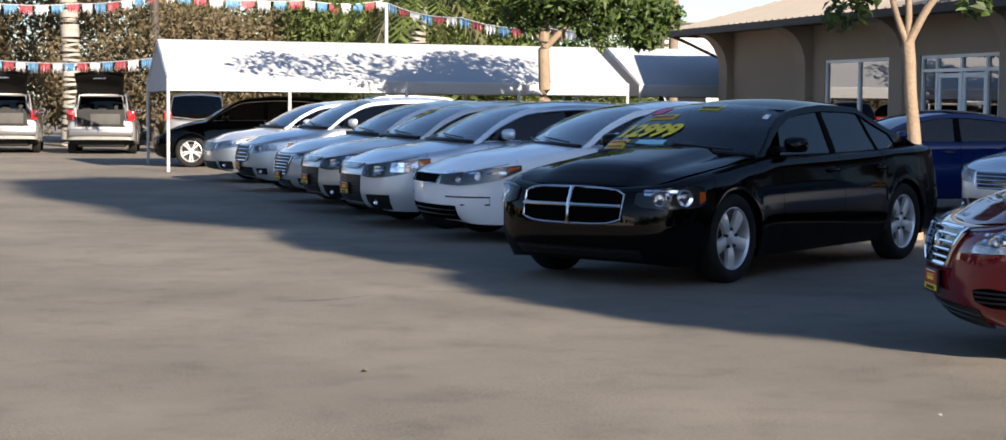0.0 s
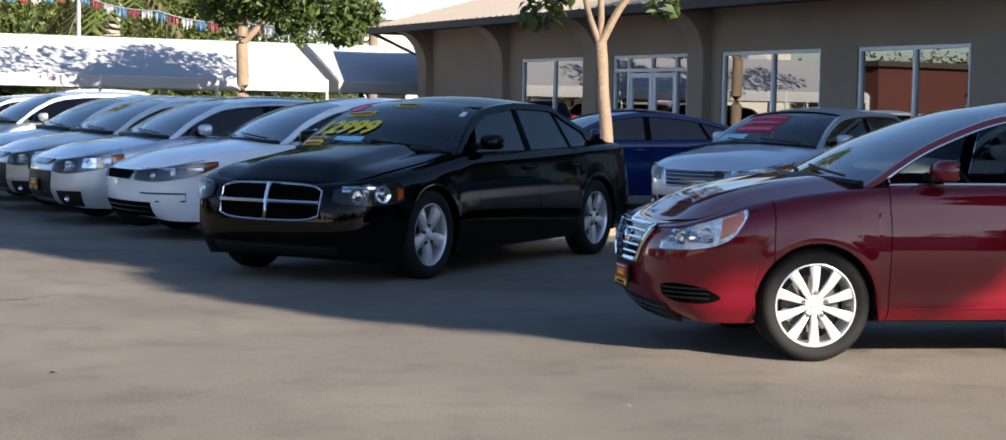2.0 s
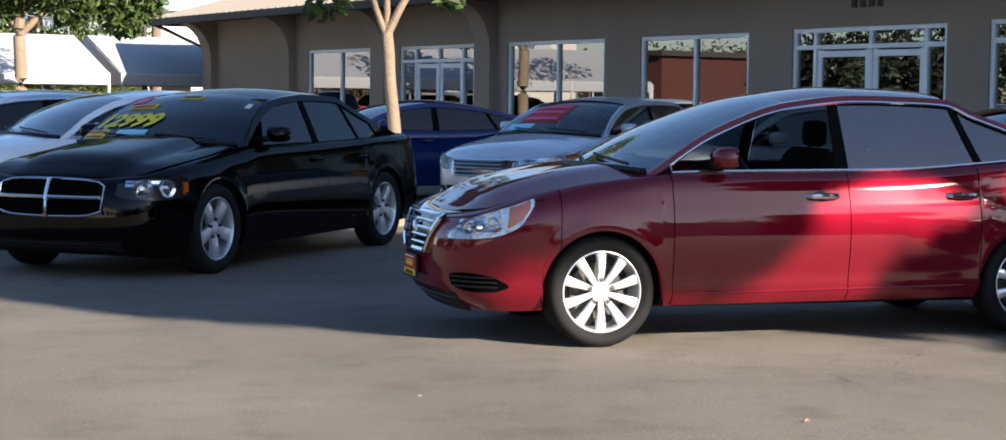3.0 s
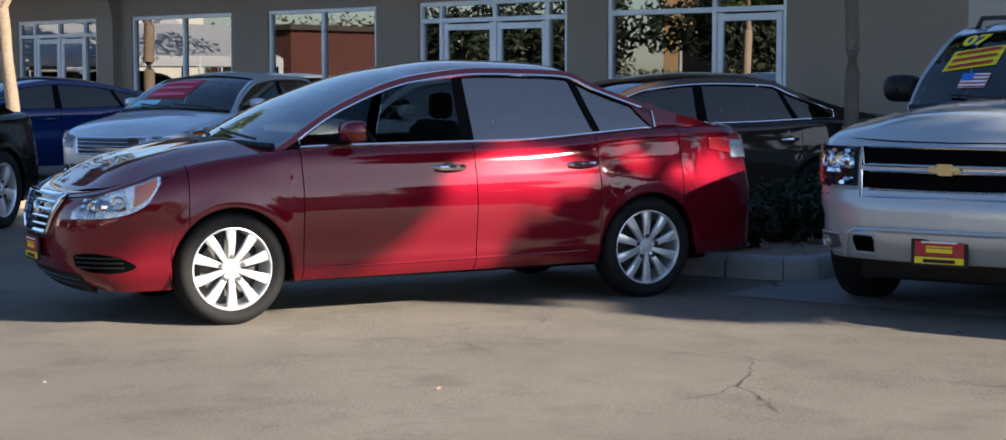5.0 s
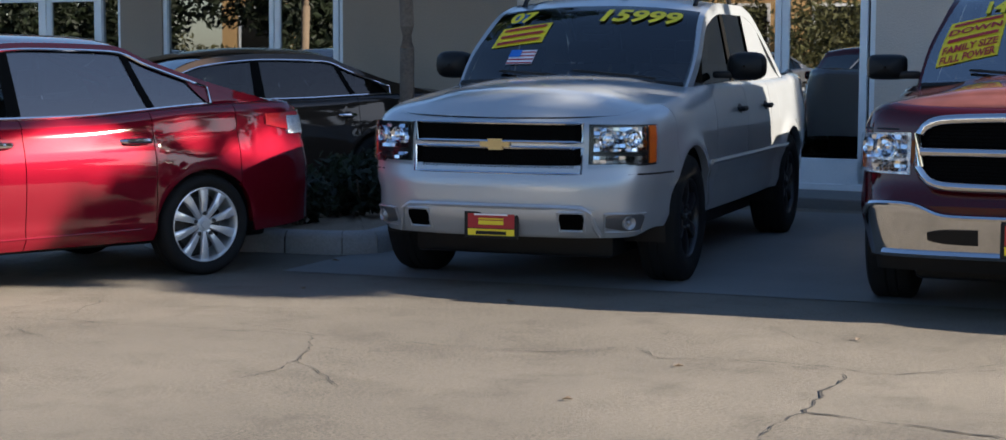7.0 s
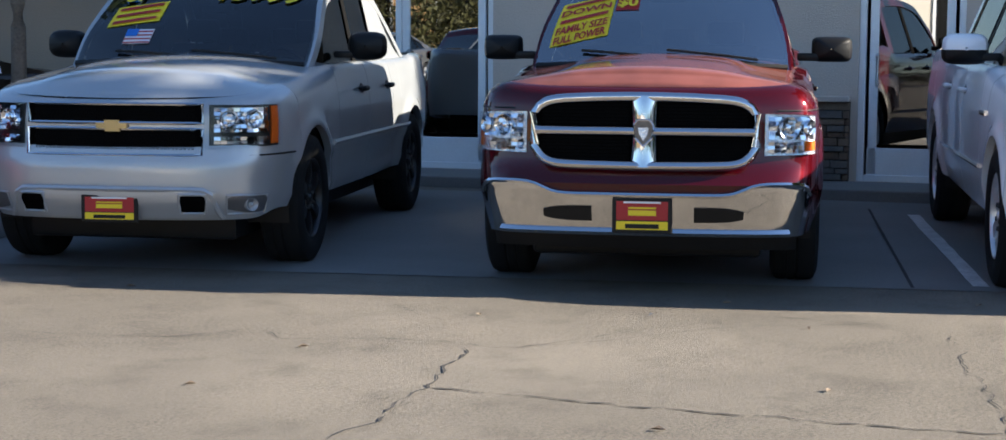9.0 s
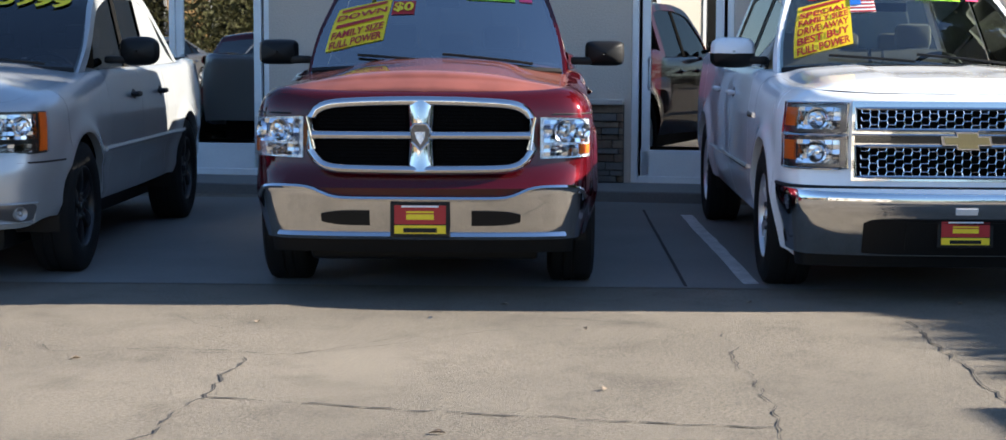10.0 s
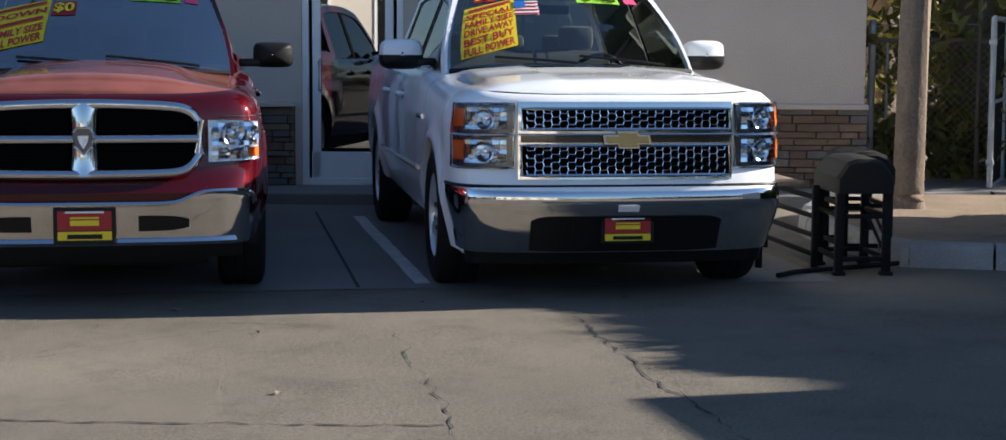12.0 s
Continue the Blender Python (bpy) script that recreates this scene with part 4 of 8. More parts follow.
    def chassis(self):
        c = self
        X0 = c.FO + c.WB / 2
        w = c.Wh - 0.31
        part("underbody", MB().box((X0 - c.L / 2, 0, 0.36), (c.L - 0.7, 2 * w, 0.34), 0.03), "trim_black", c.root)
        for s in c.ax:
            for sg in (1, -1):
                g = []
                for th in np.linspace(-0.25, math.pi + 0.25, 22):
                    x, z = X0 - s + (c.Ra + 0.005) * math.cos(th), c.R + (c.Ra + 0.005) * math.sin(th)
                    g.append([(x, sg * (c.Wh - 0.045), z), (x, sg * (c.Wh - 0.30), z)])
                cap = [(X0 - s + (c.Ra + 0.005) * math.cos(th), sg * (c.Wh - 0.30), c.R + (c.Ra + 0.005) * math.sin(th)) for th in np.linspace(-0.25, math.pi + 0.25, 22)]
                mb = MB().grid(g)
                mb.add(cap, [tuple(range(22))])
                part("wheel_arch_liner", mb, "trim_black", c.root)

    def wheels(self, style, rim_r, material="alloy", disc="steel"):
        c = self
        X0 = c.FO + c.WB / 2
        key = (style, rim_r, c.R, c.tyre_w, material)
        if key not in WHEELS:
            WHEELS[key] = wheel_meshes(style, rim_r, c.R, c.tyre_w)
        rim, tyre, disc_, hub, spokes = WHEELS[key]
        for s in c.ax:
            for sg in (1, -1):
                T = Matrix.Translation((X0 - s, sg * (c.Wh - 0.035), c.R)) @ pose(0, 0, 0, -90 if sg > 0 else 90, 0, 0)
                if isinstance(rim, MB):
                    w = part("wheel", rim, material, c.root)
                    t = part("tyre", tyre, "rubber", w)
                    d = part("brake_disc", disc_, disc, w)
                    h = part("hub_cap", hub, material, w)
                    sp = [part("spoke", q, material, w) for q in spokes]
                    rim, tyre, disc_, hub, spokes = WHEELS[key] = (w.data, t.data, d.data, h.data, [q.data for q in sp])
                else:
                    w = new("wheel", rim)
                    w.parent = c.root
                    for nm, me in [("tyre", tyre), ("brake_disc", disc_), ("hub_cap", hub)] + [("spoke", q) for q in spokes]:
                        new(nm, me).parent = w
                w.matrix_local = T

    def mirror(self, s, z=None, size=(0.13, 0.20, 0.13), material=None, out=0.10, square=0.6, under=None):
        c = self
        X0 = c.FO + c.WB / 2
        for sg in (1, -1):
            e = c.edge(s)
            zz = z or e.z + 0.09
            yy = e.y + out
            mb = MB()
            rows_ = []
            for u, k in ((-0.5, 0.80), (-0.42, 0.97), (-0.1, 1.0), (0.25, 0.86), (0.45, 0.5), (0.5, 0.05)):
                ring = []
                for a in np.linspace(0, 2 * math.pi, 21):
                    ca, sa = math.cos(a), math.sin(a)
                    ring.append((X0 - s + u * size[0], sg * (yy + k * size[1] / 2 * math.copysign(abs(ca) ** square, ca)), zz + k * size[2] / 2 * math.copysign(abs(sa) ** square, sa)))
                rows_.append(ring)
            mb.grid(rows_)
            m = part("side_mirror", mb, material or c.paint, c.root)
            if under:
                low = [[(q[0], sg * (yy + (q[1] * sg - yy) * 1.03), zz - 0.012 + (q[2] - zz) * 1.03) for q in ring[10:]] for ring in rows_]
                part("mirror_base", MB().grid(low), under, m, "black plastic underside")
            part("mirror_stalk", MB().box((X0 - s + 0.01, sg * (yy - size[1] / 2 - 0.02), zz - size[2] * 0.3), (0.07, 0.14, 0.05), 0.015), "trim_black", m)
            part("mirror_glass", MB().box((X0 - s - size[0] * 0.49, sg * yy, zz), (0.008, size[1] * 0.72, size[2] * 0.72)), "chrome", m)

    def handles(self, ss, z, material="chrome", length=0.17):
        for s in ss:
            for sg in (1, -1):
                p = self.ps(s)
                pz = [(sg * (p + d), z, o) for d, o in ((-length / 2, -0.005), (-length / 2 + 0.03, 0.03), (0, 0.038), (length / 2 - 0.03, 0.03), (length / 2, -0.005))]
                h = part("door_handle", MB().tube([self.pt(a, b, o) for a, b, o in pz], [0.011, 0.018, 0.019, 0.018, 0.011], 8), material, self.root)
                self.patch("handle_recess", sg * (p - 0.06), sg * (p + 0.05), lambda u: z - 0.035 * math.sin(math.pi * (0.1 + 0.8 * u)), lambda u: z + 0.035 * math.sin(math.pi * (0.1 + 0.8 * u)), 0.002, "trim_black", parent=h, depth=0.005)

    def panels(self, sd):
        """Bumpers, wings, doors and quarters. sd: door edges along s."""
        c = self
        pb0, pb1 = c.ps(c.ax[0] - c.Ra * 0.72), c.ps(c.ax[1] + c.Ra * 0.72)
        c.wall("front_bumper", -pb0, pb0)
        L = c.P[-1]
        ps = [c.ps(s) for s in sd]
        names = ["front_wing"] + ["door"] * (len(sd) - 1) + ["rear_quarter"]
        ends = [pb0] + ps + [pb1]
        for nm, a, b in zip(names, ends, ends[1:]):
            c.wall(nm, a, b)
            c.wall(nm, -b, -a)
        c.wall("rear_bumper", pb1, L)
        c.wall("rear_bumper", -L, -pb1)


WHEELS = {}


def wheel_meshes(style, rr, R, tw):
    """Rim, tyre, brake disc and hub cap of one wheel, axle along local z, outer face up."""
    tyre = MB()
    h = tw / 2
    prof = [(rr, -h * 0.8), (rr + 0.015, -h * 0.95), (rr + (R - rr) * 0.55, -h * 1.02), (R - 0.012, -h * 0.86), (R, -h * 0.70), (R, -h * 0.4), (R - 0.007, -h * 0.38), (R - 0.007, -h * 0.30), (R, -h * 0.28), (R, h * 0.02),
            (R - 0.007, h * 0.04), (R - 0.007, h * 0.12), (R, h * 0.14), (R, h * 0.62), (R - 0.012, h * 0.84), (rr + (R - rr) * 0.7, h * 0.97), (rr + (R - rr) * 0.5, h * 1.0), (rr + (R - rr) * 0.32, h * 0.97), (rr + 0.02, h * 0.93), (rr + 0.002, h * 0.82), (rr - 0.004, h * 0.6)]
    tyre.lathe([(r, z - 0.09) for r, z in prof], n=56)
    disc = MB().lathe([(0.04, -0.10), (rr * 0.70, -0.10), (rr * 0.70, -0.115), (0.05, -0.115)], n=32)
    disc.lathe([(rr * 0.97, -0.2), (rr * 0.97, -0.19), (0.01, -0.19)], n=32)
    rim = MB()
    z0 = h - 0.09 - 0.03
    rim.lathe([(rr * 0.93, -0.18), (rr * 0.94, z0 - 0.03), (rr * 0.95, z0), (rr * 0.985, z0 + 0.012), (rr * 1.01, z0 + 0.010), (rr * 1.01, z0 - 0.02)], n=56)

    spokes = []

    def spoke(a0, w0, w1, r0, r1, za, zb, thick=0.03):
        """A spoke with a raised middle ridge."""
        ring = []
        for u in np.linspace(0, 1, 7):
            r = r0 + (r1 - r0) * u
            w = (w0 + (w1 - w0) * u) / 2
            z = za + (zb - za) * u + 0.012 * math.sin(math.pi * u)
            ca, sa = math.cos(a0), math.sin(a0)
            ring.append([(ca * r - sa * t, sa * r + ca * t, z + dz) for t, dz in ((-w, -thick), (-w, -0.006), (-w * 0.7, 0.0), (w * 0.7, 0.0), (w, -0.006), (w, -thick))])
        spokes.append(MB().grid(ring))
    if style == "ten":
        for i in range(10):
            spoke(2 * math.pi * i / 10 + math.pi / 2, rr * 0.11, rr * 0.265, rr * 0.18, rr * 0.97, z0 - 0.012, z0 - 0.002)
        hub_r = 0.215
    elif style == "five":
        for i in range(5):
            a = 2 * math.pi * i / 5 + math.pi / 2
            spoke(a, rr * 0.30, rr * 0.44, rr * 0.15, rr * 0.97, z0 - 0.02, z0 - 0.004, 0.04)
        hub_r = 0.22
    elif style == "double":
        for i in range(5):
            for d in (-0.17, 0.17):
                spoke(2 * math.pi * i / 5 + math.pi / 2 + d, rr * 0.13, rr * 0.16, rr * 0.18, rr * 0.96, z0 - 0.02, z0 - 0.004)
        hub_r = 0.25
    else:
        for i in range(6):
            spoke(2 * math.pi * i / 6 + math.pi / 2, rr * 0.24, rr * 0.30, rr * 0.2, rr * 0.97, z0 - 0.02, z0 - 0.004, 0.04)
        hub_r = 0.25
    rim.lathe([(0.0, z0 - 0.006), (rr * hub_r * 0.8, z0 - 0.006), (rr * hub_r, z0 - 0.014), (rr * hub_r * 1.05, z0 - 0.05)], n=24)
    for i in range(5):
        a = 2 * math.pi * i / 5 + math.pi / 2 + math.pi / 5
        T = Matrix.Translation((math.cos(a) * rr * 0.30, math.sin(a) * rr * 0.30, z0 - 0.03))
        disc.lathe([(0.0, 0.034), (0.013, 0.033), (0.016, 0.0)], T, 8)
    hub = MB().lathe([(0.0, z0 + 0.004), (rr * 0.10, z0 + 0.002), (rr * 0.125, z0 - 0.010)], n=20)
    return rim, tyre, disc, hub, spokes


def bezel(c, name, p0, p1, zlo, zhi, r, material="chrome", off=0.01, label="", n=14):
    """A tube round a patch of the front."""
    f = lambda v, q: v(q) if callable(v) else v
    us = np.linspace(0, 1, n)
    pts = [(p0 + (p1 - p0) * u, f(zlo, u)) for u in us] + [(p0 + (p1 - p0) * u, f(zhi, u)) for u in us[::-1]]
    return c.line(name, pts, r, off, material, label, True)


def bulb(c, parent, p, z, r, off=0.004, material="lamp_chrome", name="reflector_bowl"):
    a, b = c.pt(p, z, 0), c.pt(p, z, 0.1)
    d = (b - a).normalized()
    T = Matrix.Translation(a + d * off) @ d.to_track_quat("Z", "Y").to_matrix().to_4x4()
    return part(name, MB().lathe([(0.0, 0.016), (r * 0.24, 0.013), (r * 0.36, 0.002), (r * 0.50, 0.001), (r * 0.74, 0.005), (r * 0.92, 0.013), (r, 0.015), (r * 1.06, 0.008), (r * 1.08, -0.01)], T, 20), material, parent)


def facets(c, parent, sg, p0, p1, z0, z1, nx, nz, off=0.008, seed=1):
    """A reflector of small mirror faces, each a little tilted."""
    rng = random.Random(seed)
    mb = MB()
    for i in range(nx):
        for j in range(nz):
            u0, u1, v0, v1 = i / nx, (i + 0.94) / nx, j / nz, (j + 0.94) / nz
            tu, tv = rng.uniform(-0.007, 0.007), rng.uniform(-0.007, 0.007)
            q = [c.pt(sg * (p0 + (p1 - p0) * u), z0 + (z1 - z0) * v, off + d, False) for u, v, d in ((u0, v0, -tu - tv), (u1, v0, tu - tv), (u1, v1, tu + tv), (u0, v1, tv - tu))]
            mb.add(q, [(0, 1, 2, 3)])
    return tagged(part("reflector_facets", mb, "lamp_chrome", parent, smooth=False), kind="stuff")


def headlamp(c, sg, p0, p1, zlo, zhi, bowls=(), base="lamp_silver", amber=None, off=0.004, mirrors=()):
    """Housing with reflector bowls, amber corner and clear cover. Bowls: (share along, share up, radius)."""
    f = lambda v, q: v(q) if callable(v) else v
    h = c.patch("headlamp", sg * p0, sg * p1, zlo, zhi, off, base)
    for u, v, r in bowls:
        a, b = f(zlo, u), f(zhi, u)
        bulb(c, h, sg * (p0 + (p1 - p0) * u), a + (b - a) * v, r, off + 0.002)
    for k, (u0, u1, v0, v1, nx, nz) in enumerate(mirrors):
        a, b = f(zlo, (u0 + u1) / 2), f(zhi, (u0 + u1) / 2)
        facets(c, h, sg, p0 + (p1 - p0) * u0, p0 + (p1 - p0) * u1, a + (b - a) * v0, a + (b - a) * v1, nx, nz, off + 0.006, 7 + k + (sg > 0) * 3)
    if amber:
        u0, u1 = amber[:2]
        w0, w1 = amber[2:] or (0.05, 0.95)
        c.patch("turn_signal", sg * (p0 + (p1 - p0) * u0), sg * (p0 + (p1 - p0) * u1), lambda u: f(zlo, u0 + (u1 - u0) * u) * (1 - w0) + f(zhi, u0 + (u1 - u0) * u) * w0, lambda u: f(zlo, u0 + (u1 - u0) * u) * (1 - w1) + f(zhi, u0 + (u1 - u0) * u) * w1, off + 0.009, "amber", "orange turn signal", parent=h)
    c.patch("clear_cover", sg * p0, sg * p1, zlo, zhi, off + 0.016, "clear_lens", parent=h)
    return h


def dealer_plate(c, y, z, w=0.33, h=0.17, off=0.02):
    """Red and yellow dealer plate with bars for its writing."""
    a, b = c.pt(c.pf(abs(y)) * (1 if y >= 0 else -1), z, off), c.pt(c.pf(abs(y)) * (1 if y >= 0 else -1), z, off + 0.1)
    d = (b - a)
    d.z = 0
    d.normalize()
    T = Matrix.Translation(a) @ d.to_track_quat("Z", "Y").to_matrix().to_4x4()
    pl = part("dealer_plate", MB().box((0, 0, 0), (w, h, 0.014), 0.004, None), "trim_black", c.root, "black-framed dealer plate in red and yellow", smooth=False)
    pl.matrix_local = T

    def bar(nm, cx, cy, bw, bh, m, lift):
        q = part(nm, MB().box((cx * w, cy * h, lift), (bw * w, bh * h, 0.003)), m, pl, smooth=False)
    bar("red_field", 0, 0.15, 0.86, 0.54, "red_vinyl", 0.008)
    bar("yellow_field", 0, -0.27, 0.86, 0.24, "yellow", 0.0085)
    bar("writing_bar", 0, 0.09, 0.46, 0.15, "yellow", 0.011)
    bar("writing_bar", 0, 0.23, 0.46, 0.05, "yellow", 0.011)
    bar("writing_bar", 0, -0.29, 0.56, 0.13, "trim_black", 0.011)
    bar("writing_bar", 0, 0.39, 0.62, 0.05, "white_vinyl", 0.011)
    return pl


def on_glass(c, name, mb2, k0, k1, t0, t1, material, off=0.012, label="", parent=None):
    """Lays a flat mesh with coordinates 0..1 onto the windscreen between k0..k1 and t0..t1 (t: -1 to 1 across)."""
    out = MB()
    vs = []
    for x, y, z in mb2.v:
        a = c.top_at(k0 + (k1 - k0) * y, t0 + (t1 - t0) * x)
        vs.append(a + Vector((0.8, 0, 0.6)) * (off + z))
    out.add(vs, mb2.f)
    return part(name, out, material, parent or c.root, label, smooth=False)


def sheet(nx=10, ny=4):
    return MB().grid([[(u, v, 0) for v in np.linspace(0, 1, ny)] for u in np.linspace(0, 1, nx)])


def lettering(text, bold=0.0):
    """Flat letters in a unit square, from the built-in font."""
    cu = bpy.data.curves.new("letters", "FONT")
    cu.body, cu.resolution_u, cu.offset = text, 3, bold
    ob = bpy.data.objects.new("letters", cu)
    scene.collection.objects.link(ob)
    dg = bpy.context.evaluated_depsgraph_get()
    me = bpy.data.meshes.new_from_object(ob.evaluated_get(dg))
    v = np.array([tuple(p.co) for p in me.vertices])
    f = [tuple(p.vertices) for p in me.polygons]
    bpy.data.objects.remove(ob)
    bpy.data.curves.remove(cu)
    bpy.data.meshes.remove(me)
    lo, hi = v.min(0), v.max(0)
    v[:, :2] = (v[:, :2] - lo[:2]) / (hi[:2] - lo[:2])
    v[:, 2] = 0
    return MB().add(v, f)


def saloon(name, place, heading, label, paint="silver_paint", L=4.85, W=1.85, H=1.46, FO=0.96, WB=2.80, R=0.325, nose_z=0.68, cowl=0.96, deck=1.03, sA=1.25, glass="dark_glass", style="double", rim="alloy",
           rim_r=None, doors=None, windows=None, chrome=True, windglass="wind_glass", roof_paint=None, mirrors=None, sC=None, handle=0.17, tumble=0.67, rail_w=0.05, wing_drop=0.08, **k):
    zr = H - 0.055
    sC = sC or L - 0.50
    m = (sA + sC) / 2
    top = ((0, nose_z), (0.12, nose_z + 0.03), (FO, cowl - wing_drop), (sA + 0.15, cowl), (m, cowl + 0.015), (sC - 0.5, deck - 0.02), (L - 0.25, deck), (L, deck - 0.03))
    rail = ((sA - 0.06, cowl - 0.01), (sA + 0.33, cowl + (zr - cowl) * 0.56), (sA + 0.74, zr - 0.045), (m - 0.15, zr), (m + 0.40, zr - 0.015), (sC - 0.85, zr - 0.10), (sC - 0.42, zr - 0.25), (sC, deck - 0.005))
    rail = k.pop("rail", rail)
    k.setdefault("cabin_in", 0.012)
    k.setdefault("edge_round", ((0, 0.09), (FO, 0.10), (sA, 0.06), (sC - 0.6, 0.06), (L, 0.08)))
    k.setdefault("nose", ((0, 0), (0.025, 0.35), (0.095, 0.62), (0.235, 0.83), (0.48, 0.95), (0.88, 0.99)))
    c = Car(name, place, heading, label, L=L, W=W, FO=FO, WB=WB, R=R, paint=paint, glass=glass, windglass=windglass, roof_paint=roof_paint,
            top=k.pop("top", top), bottom=k.pop("bottom", ((0, 0.24), (0.25, 0.20), (FO, 0.19), (L / 2, 0.20), (L - 0.8, 0.22), (L - 0.2, 0.28), (L, 0.34))),
            crown=k.pop("crown", ((0, 0.03), (0.4, 0.07), (sA, 0.07), (sC, 0.03), (L, 0.02))), rail=rail, yroof=W / 2 * tumble, seat2=sA + 2.25, **k)
    d = doors or (sA + 0.10, sA + 1.18, sA + 2.12)
    c.panels(d)
    c.deck("hood", 0, sA + 0.22, zfun=c.hood_dome)
    c.deck("boot_lid", sC - 0.12, L)
    kA = 2.0
    w = windows or ((sA + 0.14, sA + 0.26, d[1] - 0.05, d[1] - 0.03), (d[1] + 0.05, d[1] + 0.05, d[2] - 0.02, d[2] - 0.16), (d[2] + 0.03, d[2] - 0.11, sC - 0.45, sC - 0.62))
    gaps = [(a[2], a[3], b[0], b[1]) for a, b in zip(w, w[1:])]
    c.cabin(kA, len(rail) - 3, w, gaps, (w[-1][2], w[-1][3], sC, sC - 0.02), (sA + 0.05, w[-1][2] - 0.01, True) if chrome else None, rail_w)
    c.chassis()
    c.wheels(style, rim_r or R * 0.66, rim)
    c.mirror(sA + 0.32, material=mirrors)
    c.handles((d[1] - 0.17, d[2] - 0.12), cowl - 0.13, "chrome" if chrome else paint, handle)
    return c


def wipers(c, k=0.10):
    for t0, t1 in ((0.75, 0.05), (0.02, -0.62)):
        pts = [c.top_at(k + 0.02 * i, t0 + (t1 - t0) * i / 6, 0.022) for i in range(7)]
        part("wiper", MB().tube(pts, 0.009, 5), "trim_black", c.root)
    ps = [c.top_at(0.02, t, 0.012) for t in np.linspace(-0.97, 0.97, 13)]
    part("cowl_seal", MB().tube(ps, 0.022, 6), "trim_black", c.root)


def rear_view_mirror(c, k=1.72):
    a = c.top_at(k, 0.0, -0.09)
    part("rear_view_mirror", MB().box(a + Vector((-0.05, 0, -0.03)), (0.03, 0.22, 0.06), 0.012), "trim_black", c.root)


def honeycomb(c, y0, y1, z0, z1, nx, nz, r, material, off=0.012, parent=None):
    """A grille mesh of hexagon cells laid on the front."""
    mb = MB()
    w, h = (y1 - y0) / nx, (z1 - z0) / nz
    P = lambda y, z: c.pt(math.copysign(c.pf(abs(y)), y), z, off, False)
    for j in range(nz + 1):
        for i in range(nx):
            yc, zc = y0 + (i + 0.5 + (0.5 if j % 2 else 0)) * w, z0 + j * h
            if yc + w * 0.5 > y1 + 0.001:
                continue
            a = [(yc - w * 0.22, zc), (yc + w * 0.22, zc)]
            mb.tube([P(*p) for p in a], r, 4, cap=False)
            for sy in (-1, 1):
                if j < nz:
                    q = (yc + sy * w * 0.5 - sy * w * 0.22, zc + h)
                    mb.tube([P(yc + sy * w * 0.22, zc), P(yc + sy * w * 0.28, zc + h)], r, 4, cap=False)
    return part("grille_mesh", mb, material, parent or c.root)


def tail_lamp(c, z0, z1, y0, s_in):
    for sg in (1, -1):
        t = c.patch("tail_lamp", sg * c.ps(c.L - s_in), sg * c.pr(y0), z0, z1, 0.008, "tail_red", nx=16)


